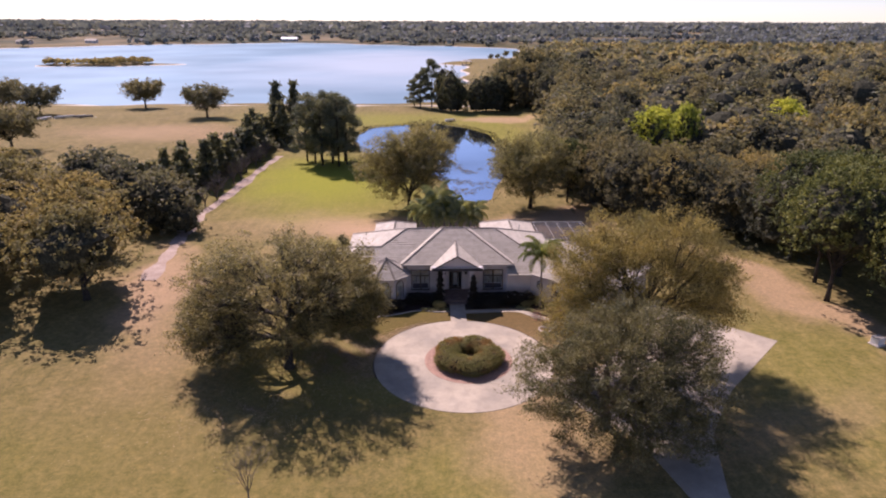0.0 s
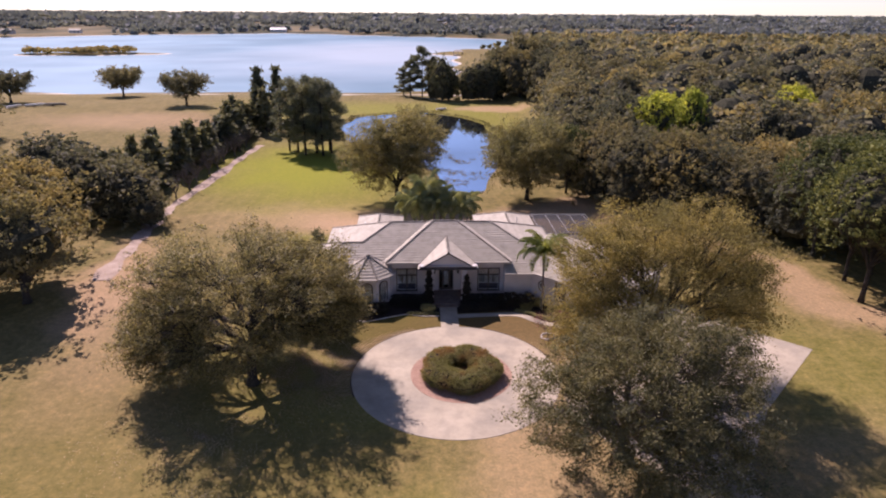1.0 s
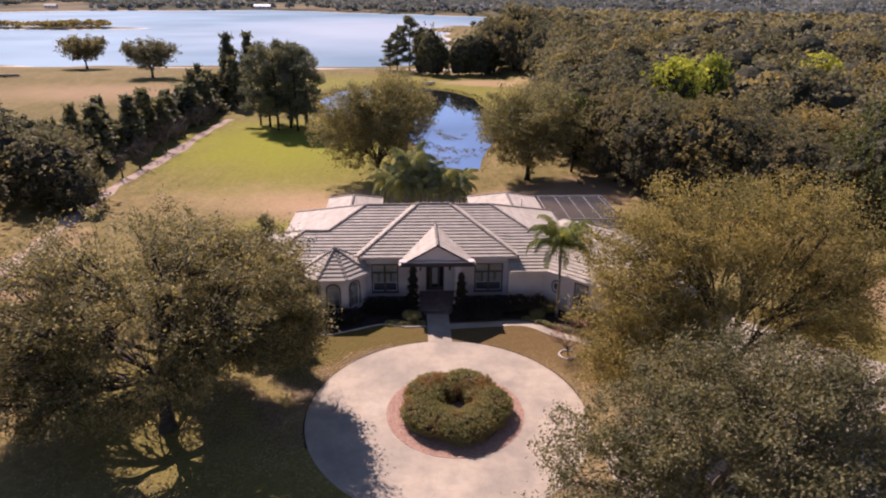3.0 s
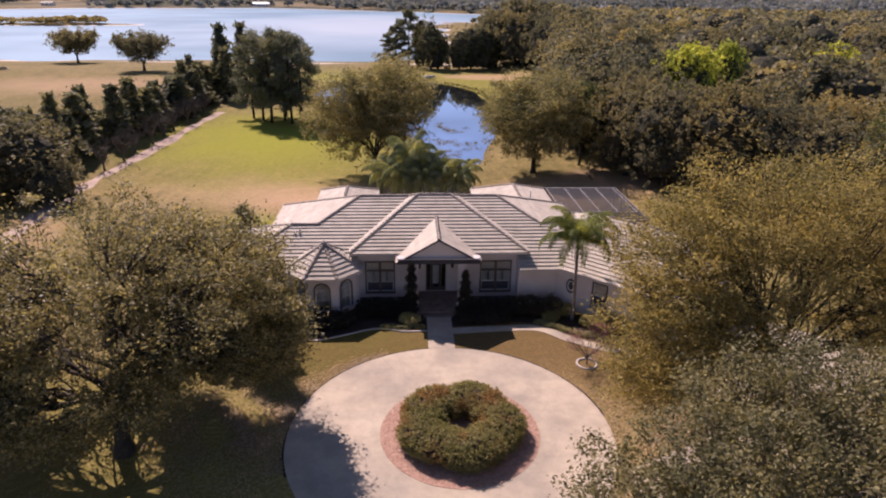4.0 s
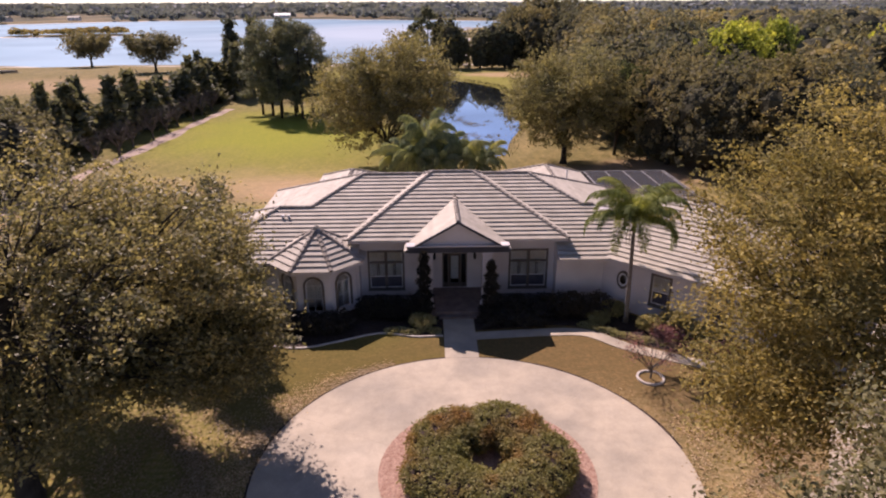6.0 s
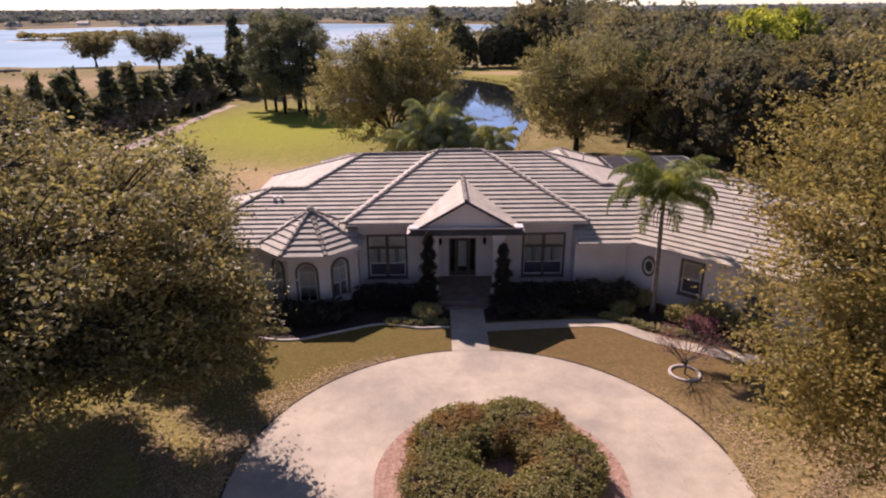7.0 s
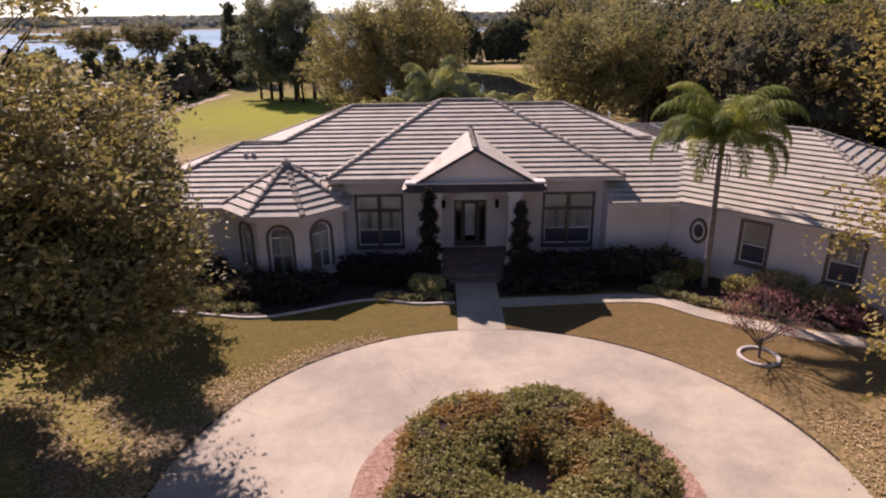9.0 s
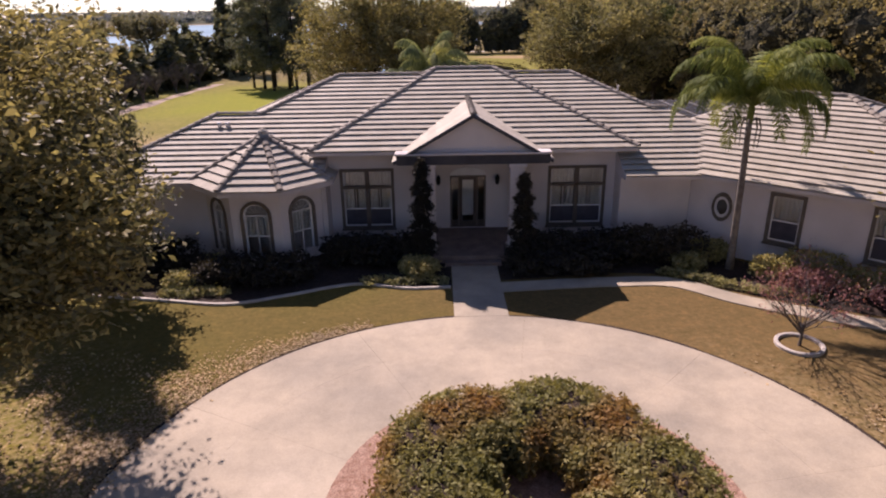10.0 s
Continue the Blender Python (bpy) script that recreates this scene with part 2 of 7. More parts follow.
POND = water_material("pond_water", (0.02, 0.024, 0.026), (0.9, 0.94, 1.0), 0.72, 0.02, 0.3, 0.02)


def concrete_material():
    m, n, l, b = material("pale_concrete", 0.85)
    big = ramp(n, l, tex(n, l, 0.22, 5.0, 0.6), [(0.36, (0.31, 0.27, 0.215)), (0.55, (0.455, 0.38, 0.285)), (0.75, (0.52, 0.44, 0.34))])
    stain = ramp(n, l, tex(n, l, 0.7, 6.0, 0.7), [(0.35, (0.74, 0.75, 0.76)), (0.6, (1.0, 1.0, 1.0))])
    fine = tex(n, l, 22.0, 3.0)
    c = mix(n, l, 1.0, big, stain, 'MULTIPLY')
    c = mix(n, l, 0.2, c, ramp(n, l, fine, [(0.3, (0.3, 0.245, 0.18)), (0.7, (0.58, 0.49, 0.385))]), 'MIX')
    l.new(c, b.inputs["Base Color"])
    bump(n, l, b, fine, 0.2, 0.005)
    return m


CONCRETE = concrete_material()


def ground_material():
    """Winter lawn: straw, olive and green patches, bare sandy soil and leaf litter, over shapes of their own."""
    m, n, l, b = material("winter_lawn", 0.95, 0.0, 0.1)
    g = n.new("ShaderNodeNewGeometry")
    pos = g.outputs["Position"]
    warp = n.new("ShaderNodeTexNoise")
    warp.inputs["Scale"].default_value = 0.09
    warp.inputs["Detail"].default_value = 5.0
    l.new(pos, warp.inputs["Vector"])
    shift = n.new("ShaderNodeVectorMath")
    shift.operation = 'MULTIPLY_ADD'
    l.new(warp.outputs["Color"], shift.inputs[0])
    shift.inputs[1].default_value = (16, 16, 0)
    l.new(pos, shift.inputs[2])
    moved = shift.outputs[0]

    def patch(cx, cy, rx, ry, soft, turn=0.0):
        q = n.new("ShaderNodeMapping")
        q.vector_type = 'TEXTURE'
        q.inputs["Location"].default_value = (cx + 8, cy + 8, 0)
        q.inputs["Rotation"].default_value = (0, 0, radians(turn))
        q.inputs["Scale"].default_value = (rx, ry, 1e6)
        l.new(moved, q.inputs["Vector"])
        d = n.new("ShaderNodeVectorMath")
        d.operation = 'LENGTH'
        l.new(q.outputs[0], d.inputs[0])
        return fade(d.outputs["Value"], soft)

    def fade(v, soft):
        r = n.new("ShaderNodeMapRange")
        r.interpolation_type = 'SMOOTHSTEP'
        r.inputs["From Min"].default_value = 1.0 + soft
        r.inputs["From Max"].default_value = 1.0 - soft
        l.new(v, r.inputs["Value"])
        return r.outputs[0]

    coarse = tex(n, l, 0.055, 5.0, 0.6)
    middle = tex(n, l, 0.5, 5.0, 0.65)
    fine = tex(n, l, 7.0, 4.0, 0.7)
    c = ramp(n, l, coarse, [(0.3, (0.138, 0.124, 0.041)), (0.5, (0.182, 0.152, 0.058)), (0.7, (0.24, 0.183, 0.086))])
    c = mix(n, l, 0.5, c, ramp(n, l, middle, [(0.35, (0.15, 0.12, 0.04)), (0.65, (0.3, 0.215, 0.098))]))
    tufts = tex(n, l, 1.7, 6.0, 0.75)
    c = mix(n, l, 1.0, c, ramp(n, l, tufts, [(0.3, (0.7, 0.74, 0.7)), (0.52, (1.0, 1.0, 1.0)), (0.72, (1.28, 1.2, 1.15))]), 'MULTIPLY')
    stretch = n.new("ShaderNodeMapping")
    stretch.inputs["Scale"].default_value = (0.9, 0.11, 1.0)
    stretch.inputs["Rotation"].default_value = (0, 0, radians(14))
    l.new(pos, stretch.inputs["Vector"])
    streaks = tex(n, l, 1.0, 4.0, 0.6, stretch.outputs[0])
    c = mix(n, l, 1.0, c, ramp(n, l, streaks, [(0.32, (0.84, 0.85, 0.82)), (0.68, (1.16, 1.12, 1.1))]), 'MULTIPLY')
    green = (0.25, 0.252, 0.028)
    for cx, cy, rx, ry, soft, turn, much in GREENS:
        c = mix(n, l, calc(n, l, 'MULTIPLY', patch(cx, cy, rx, ry, soft, turn), much), c, green)
    for cx, cy, rx, ry, soft, turn, much in SANDS:
        c = mix(n, l, calc(n, l, 'MULTIPLY', patch(cx, cy, rx, ry, soft, turn), much), c, (0.46, 0.3, 0.19))
    for cx, cy, rx, ry, soft, turn, much in OLIVES:
        c = mix(n, l, calc(n, l, 'MULTIPLY', patch(cx, cy, rx, ry, soft, turn), much), c, (0.132, 0.106, 0.026))
    for cx, cy, rx, ry, soft, turn, much in BROWNS:
        c = mix(n, l, calc(n, l, 'MULTIPLY', patch(cx, cy, rx, ry, soft, turn), much), c, (0.16, 0.104, 0.044))
    for cx, cy, rx, ry, soft, turn, much in LITTER:
        flecks = ramp(n, l, tex(n, l, 5.0, 3.0, 0.8), [(0.4, (0, 0, 0)), (0.62, (1, 1, 1))])
        c = mix(n, l, calc(n, l, 'MULTIPLY', calc(n, l, 'MULTIPLY', patch(cx, cy, rx, ry, soft, turn), much), flecks), c, (0.42, 0.3, 0.17))
    c = mix(n, l, 1.0, c, ramp(n, l, fine, [(0.25, (0.8, 0.8, 0.78)), (0.7, (1.08, 1.07, 1.05))]), 'MULTIPLY')
    clumps = tex(n, l, 4.5, 5.0, 0.8)
    c = mix(n, l, 1.0, c, ramp(n, l, tufts, [(0.34, (0.84, 0.88, 0.84)), (0.52, (1.0, 1.0, 1.0)), (0.7, (1.2, 1.14, 1.1))]), 'MULTIPLY')
    c = mix(n, l, 1.0, c, ramp(n, l, clumps, [(0.36, (0.8, 0.84, 0.8)), (0.55, (1.0, 1.0, 1.0)), (0.68, (1.22, 1.16, 1.12))]), 'MULTIPLY')
    # far land: woods and dry fields
    far = n.new("ShaderNodeSeparateXYZ")
    l.new(pos, far.inputs[0])
    r = n.new("ShaderNodeMapRange")
    r.inputs["From Min"].default_value = 700
    r.inputs["From Max"].default_value = 1100
    l.new(far.outputs[1], r.inputs["Value"])
    fields = ramp(n, l, tex(n, l, 0.004, 3.0), [(0.42, (0.05, 0.055, 0.03)), (0.56, (0.2, 0.15, 0.08))])
    c = mix(n, l, r.outputs[0], c, fields)
    beach = n.new("ShaderNodeMapRange")
    beach.inputs["From Min"].default_value = -4.95
    beach.inputs["From Max"].default_value = -5.15
    l.new(far.outputs[2], beach.inputs["Value"])
    c = mix(n, l, beach.outputs[0], c, (0.6, 0.53, 0.45))
    l.new(c, b.inputs["Base Color"])
    bump(n, l, b, fine, 0.25, 0.03)
    return m


GREENS = [(-26, 160, 17, 26, 0.85, 20, 1.0), (-12, 156, 10, 12, 0.8, 0, 0.4), (-12, 128, 16, 12, 0.6, 0, 0.15), (-22, 172, 12, 16, 0.7, 20, 0.6), (0, 262, 40, 20, 0.5, 0, 0.45), (-12, 104, 6, 9, 0.5, 0, 0.55),
          (38, 66, 9, 16, 0.8, 15, 0.2), (-28, 52, 16, 10, 0.8, 0, 0.18), (5, 52, 7, 6, 0.7, 0, 0.2), (-10, 71, 9, 7, 0.8, 0, 0.75), (-8, 77, 6, 4, 0.8, 0, 0.6), (-40, 255, 30, 30, 0.6, 0, 0.3), (24, 215, 14, 40, 0.5, 0, 0.5)]
SANDS = [(-8, 120, 11, 7, 0.8, 0, 0.85), (-20, 124, 12, 8, 0.9, 20, 0.35), (14, 118, 12, 8, 0.6, 0, 0.8), (30, 128, 14, 8, 0.5, 30, 0.8), (46, 86, 3, 24, 0.5, 10, 0.6), (34, 60, 10, 3, 0.7, 20, 0.25),
         (-36, 92, 4, 14, 0.6, 15, 0.7), (-30, 78, 6, 12, 0.7, 20, 0.25), (9, 58, 5, 6, 0.7, 0, 0.5), (-80, 215, 30, 14, 0.7, 0, 0.5), (28, 262, 14, 8, 0.5, 0, 0.7), (-24, 64, 10, 12, 0.7, 0, 0.12)]
OLIVES = [(-3, 79.5, 12, 6, 0.7, 0, 0.95), (-10, 72, 9, 8, 0.8, 0, 0.55), (-26, 52, 18, 14, 0.8, 0, 0.3), (-8, 60, 6, 5, 0.9, 0, 0.4)]
BROWNS = [(11, 78, 9, 6, 0.6, -20, 0.95), (-1, 79.5, 5, 2.5, 0.8, 10, 0.4)]
LITTER = [(-9, 71, 7, 5, 0.5, 0, 0.5), (-12, 68, 12, 9, 0.6, 0, 0.2), (13, 68, 7, 6, 0.6, 0, 0.45), (15, 62, 12, 12, 0.6, 0, 0.5)]
LAWN = ground_material()


# ---- helpers for building ----
def part(name, bm, mat, parent=None, label="", smooth=False):
    """Links a bmesh as one mesh object, under a thing or a part."""
    me = bpy.data.meshes.new(name)
    bm.to_mesh(me)
    bm.free()
    if mat is not None:
        me.materials.append(mat)
    if smooth:
        me.polygons.foreach_set("use_smooth", [True] * len(me.polygons))
    ob = new(name, me)
    if parent is not None:
        ob.parent = parent
    return tagged(ob, label)


def part_like(name, me, parent, m):
    """One more piece on a mesh that is there already."""
    ob = new(name, me)
    ob.parent = parent
    ob.matrix_basis = m
    return ob


def thing(name, m, label, category, group="", kind=""):
    ob = new(name)
    ob.matrix_basis = m
    return tagged(ob, label, category, group, kind)


def add_box(bm, x0, x1, y0, y1, z0, z1, m=None, bevel=0.0):
    vs = [bm.verts.new((x, y, z)) for z in (z0, z1) for x, y in ((x0, y0), (x1, y0), (x1, y1), (x0, y1))]
    if m is not None:
        for v in vs:
            v.co = m @ v.co
    fs = [bm.faces.new([vs[k] for k in f]) for f in ((3, 2, 1, 0), (4, 5, 6, 7), (0, 1, 5, 4), (1, 2, 6, 5), (2, 3, 7, 6), (3, 0, 4, 7))]
    if bevel:
        bmesh.ops.bevel(bm, geom=list({e for f in fs for e in f.edges}), offset=bevel, segments=1, affect='EDGES')


def box(x0, x1, y0, y1, z0, z1, m=None, bevel=0.0):
    bm = bmesh.new()
    add_box(bm, x0, x1, y0, y1, z0, z1, m, bevel)
    return bm


def add_tube(bm, points, radii, sides=6, cap=True):
    """A tapered tube along a line of points."""
    rings = []
    for k, p in enumerate(points):
        p = Vector(p)
        way = (Vector(points[min(k + 1, len(points) - 1)]) - Vector(points[max(k - 1, 0)])).normalized()
        a = way.orthogonal().normalized()
        b = way.cross(a)
        rings.append([bm.verts.new(p + float(radii[k]) * (math.cos(t) * a + math.sin(t) * b)) for t in (2 * math.pi * j / sides for j in range(sides))])
    for r0, r1 in zip(rings, rings[1:]):
        # keep the rings from twisting against each other
        s = min(range(sides), key=lambda j: (r1[j].co - r0[0].co).length)
        r1[:] = r1[s:] + r1[:s]
        for j in range(sides):
            bm.faces.new((r0[j], r0[(j + 1) % sides], r1[(j + 1) % sides], r1[j]))
    if cap:
        bm.faces.new(rings[-1])
        bm.faces.new(rings[0][::-1])


def add_prism(bm, outline, z0, z1):
    """An upright prism over a flat outline, counter-clockwise."""
    lo = [bm.verts.new((x, y, z0)) for x, y in outline]
    hi = [bm.verts.new((x, y, z1)) for x, y in outline]
    bm.faces.new(hi)
    bm.faces.new(lo[::-1])
    for k in range(len(lo)):
        j = (k + 1) % len(lo)
        bm.faces.new((lo[k], lo[j], hi[j], hi[k]))


def array_mesh(name, verts, faces_per, mat):
    """A mesh of many equal quads from an array of corners (n, 4, 3)."""
    n = len(verts)
    me = bpy.data.meshes.new(name)
    me.vertices.add(4 * n)
    me.vertices.foreach_set("co", verts.astype(np.float32).ravel())
    me.loops.add(4 * n)
    me.loops.foreach_set("vertex_index", np.arange(4 * n, dtype=np.int32))
    me.polygons.add(n)
    me.polygons.foreach_set("loop_start", np.arange(0, 4 * n, 4, dtype=np.int32))
    me.update(calc_edges=True)
    me.materials.append(mat)
    return me


# ---- the land ----
WATER, POND_WATER = -5.4, -4.05


def smooth(a, b, v):
    t = np.clip((v - a) / (b - a), 0, 1)
    return t * t * (3 - 2 * t)


def lake_depth(x, y):
    """How far inside the lake's outline a place lies, in metres; negative on land."""
    near = 320 + 2.5 * np.sin(x / 19) + 1.5 * np.sin(x / 7.3) + 0.00035 * np.minimum(x + 140, 0) ** 2 + 0.012 * np.maximum(x + 60, 0) ** 1.6
    far = np.interp(x, [-1400, -900, -575, -400, -250, -60, 110, 200], [900, 850, 905, 1060, 1150, 1080, 945, 900]) + 14 * np.sin(x / 41) + 7 * np.sin(x / 13)
    right = np.interp(y, [300, 420, 590, 610, 640, 665, 800, 950], [12, 24, 34, 14, 16, 80, 112, 130]) + 3 * np.sin(y / 11)
    d = np.minimum(np.minimum(y - near, far - y), right - x)
    isle = (1 - np.hypot((x + 276) / 54, (y - 594 - 0.15 * (x + 276)) / 21)) * 26 + 3 * np.sin(x / 9)
    return np.minimum(d, -isle)


def pond_depth(x, y):
    left = np.interp(y, [140, 147, 165, 190, 200, 220, 243, 252], [11, 6, 2, -7, -20, -25, -22, -4]) + 0.8 * np.sin(y / 4.1)
    right = np.interp(y, [140, 147, 168, 200, 228, 244, 252], [11, 15, 19, 24, 22, 14, 6]) + 0.6 * np.sin(y / 5.3 + 1)
    return np.minimum(np.minimum(x - left, right - x), np.minimum(y - 144, 254 - y))


def ground_z(x, y):
    x, y = np.asarray(x, float), np.asarray(y, float)
    mid = np.interp(y, [95, 134, 181, 240, 295, 316], [0, -2.9, -3.4, -3.55, -4.3, -5.15])
    left = np.interp(y, [95, 240, 285, 316], [0, -0.8, -2.6, -5.15])
    k = smooth(-46, -75, x)
    z = mid * (1 - k) + left * k
    far = np.hypot(x, y)
    z = np.where(y > 316, np.interp(far, [0, 900, 1500, 4500], [-4.6, -4.2, -2.5, 7.0]), z)
    z = np.where((x > 40) & (y > 200), z * 0.6, z)
    z = z + 0.12 * np.sin(x / 9.0) * np.sin(y / 13.0) * smooth(100, 130, y)
    d = lake_depth(x, y)
    z = np.where(d > -6, np.minimum(z, WATER + 0.35 - np.clip(d, -6, 8) * 0.16 * np.where(d > 0, 1.5, 0.6)), z)
    p = pond_depth(x, y)
    z = np.where(p > -4, np.minimum(z, POND_WATER + 0.1 - np.clip(p, -4, 8) * 0.16), z)
    return z


def graded(stops):
    out = []
    for (a, b, step) in stops:
        out += list(np.arange(a, b, step))
    return np.array(out + [stops[-1][1]])


def build_ground():
    xs = graded([(-4600, -1400, 200), (-1400, -400, 25), (-400, -160, 8), (-160, 60, 2.6), (60, 330, 9), (330, 1400, 40), (1400, 4600, 200)])
    ys = graded([(-400, -20, 40), (-20, 110, 5), (110, 360, 2.6), (360, 700, 6), (700, 1250, 12), (1250, 4600, 150)])
    gx, gy = np.meshgrid(xs, ys)
    gz = ground_z(gx, gy)
    me = bpy.data.meshes.new("ground")
    nx, ny = len(xs), len(ys)
    me.vertices.add(nx * ny)
    me.vertices.foreach_set("co", np.stack([gx, gy, gz], -1).astype(np.float32).ravel())
    i = (np.arange(ny - 1)[:, None] * nx + np.arange(nx - 1)[None, :]).ravel()
    q = np.stack([i, i + 1, i + nx + 1, i + nx], -1).astype(np.int32)
    me.loops.add(q.size)
    me.loops.foreach_set("vertex_index", q.ravel())
    me.polygons.add(len(q))
    me.polygons.foreach_set("loop_start", np.arange(0, q.size, 4, dtype=np.int32))
    me.polygons.foreach_set("use_smooth", np.ones(len(q), bool))
    me.update(calc_edges=True)
    me.materials.append(LAWN)
    tagged(new("ground", me), "gently sloping winter lawn in straw, olive and green", "ground", kind="structure")


def sheet(name, x0, x1, y0, y1, z, mat, label, category):
    bm = bmesh.new()
    add_box(bm, x0, x1, y0, y1, z - 0.02, z)
    ob = part(name, bm, mat)
    tagged(ob, label, category, kind="structure")


build_ground()
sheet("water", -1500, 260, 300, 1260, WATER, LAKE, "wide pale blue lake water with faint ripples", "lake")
sheet("pond_water", -34, 34, 140, 256, POND_WATER, POND, "still dark pond water mirroring the sky", "pond")


# ---- trees ----
def leaf_quads(rng, centres, size, flat=0.35, narrow=0.55, along=None, out=None, loose=0.7):
    """Small folded leaf blades at the given places, turned every way with a leaning towards the sky, along a twig, or facing out."""
    n = len(centres)
    way = rng.normal(size=(n, 3))
    way[:, 2] *= flat
    if along is not None:
        way = way * 0.55 + along
    way /= np.linalg.norm(way, axis=1)[:, None] + 1e-9
    up = rng.normal(size=(n, 3)) * loose
    if out is not None:
        up += out
    else:
        up[:, 2] += 0.8
    side = np.cross(way, up)
    side /= np.linalg.norm(side, axis=1)[:, None] + 1e-9
    s = size * rng.uniform(0.65, 1.3, size=(n, 1))
    tip, wide = way * s, side * s * narrow
    lift = np.cross(side, way) * s * 0.18
    return np.stack([centres - tip, centres + wide + lift, centres + tip, centres - wide + lift], 1)


def lobed(rng, count, lobes, inner=0.55):
    """Places in a shell of a crown made of lobes (cx, cy, cz, rx, ry, rz): most of them near the outside."""
    vol = np.array([(l[3] * l[4] * l[5]) ** (2 / 3) for l in lobes])
    pick = rng.choice(len(lobes), size=count, p=vol / vol.sum())
    L = np.array(lobes)[pick]
    d = rng.normal(size=(count, 3))
    d /= np.linalg.norm(d, axis=1)[:, None]
    r = inner + (1 - inner) * rng.uniform(size=(count, 1)) ** 0.6
    return L[:, :3] + d * r * L[:, 3:]


def clumped(rng, centres, per, spread):
    """Leaf places bunched round the given twig ends."""
    n = len(centres)
    c = np.repeat(centres, per, 0)
    s = np.repeat(rng.uniform(0.6, 1.35, size=n), per)[:, None] * spread
    return c + rng.normal(size=(n * per, 3)) * s * np.array([1, 1, 0.62])


def limb_lines(rng, base_h, targets, start_r, trunk_top, wobble=0.08):
    """Limbs from the trunk to the given ends, each a bent line with its radii."""
    lines = []
    for t in targets:
        t = np.array(t)
        h = base_h + rng.uniform(0, 1) * (trunk_top - base_h)
        a = np.array([0, 0, h])
        reach = np.linalg.norm(t - a)
        mid1 = a + (t - a) * 0.35 + np.array([0, 0, reach * 0.06]) + rng.normal(size=3) * reach * wobble * 0.5
        mid2 = a + (t - a) * 0.7 + np.array([0, 0, reach * 0.05]) + rng.normal(size=3) * reach * wobble
        r = start_r * min(1.0, 0.45 + reach / 22)
        lines.append(([a, mid1, mid2, t], [r, r * 0.6, r * 0.33, r * 0.08]))
    return lines


def wood_mesh(rng, lines, trunk, name, mat, twigs=2, twig_len=2.0, sides=6):
    bm = bmesh.new()
    if trunk:
        add_tube(bm, trunk[0], trunk[1], 9)
    for pts, rad in lines:
        add_tube(bm, pts, rad, sides, cap=False)
        for k in range(twigs):
            f = rng.uniform(0.35, 0.95)
            seg = min(int(f * 3), 2)
            a = np.array(pts[seg]) + (np.array(pts[seg + 1]) - np.array(pts[seg])) * (f * 3 - seg)
            d = rng.normal(size=3)
            d[2] = abs(d[2]) * 0.6
            d = d / np.linalg.norm(d) * twig_len * rng.uniform(0.6, 1.4)
            r = max(rad[seg + 1] * 0.6, 0.02)
            add_tube(bm, [a, a + d * 0.5 + np.array([0, 0, 0.12 * twig_len]), a + d], [r, r * 0.6, r * 0.2], 4, cap=False)
    me = bpy.data.meshes.new(name)
    bm.to_mesh(me)
    bm.free()
    me.materials.append(mat)
    me.polygons.foreach_set("use_smooth", [True] * len(me.polygons))
    return me


def groups_of(rng, pts, k, rounds=7):
    """Splits points into k bunches, each round its own middle."""
    k = min(k, len(pts))
    mids = pts[rng.choice(len(pts), k, replace=False)]
    for _ in range(rounds):
        near = np.argmin(((pts[:, None] - mids[None]) ** 2).sum(-1), 1)
        mids = np.array([pts[near == j].mean(0) if (near == j).any() else mids[j] for j in range(k)])
    return [pts[near == j] for j in range(k) if (near == j).any()]


def bent(rng, a, b, sag, wobble=0.07):
    """A bent line of four points from a to b."""
    d = np.linalg.norm(b - a)
    return [a, a + (b - a) * 0.33 + np.array([0, 0, sag * d]) + rng.normal(size=3) * d * wobble * 0.6,
            a + (b - a) * 0.68 + np.array([0, 0, sag * d * 0.9]) + rng.normal(size=3) * d * wobble, b]


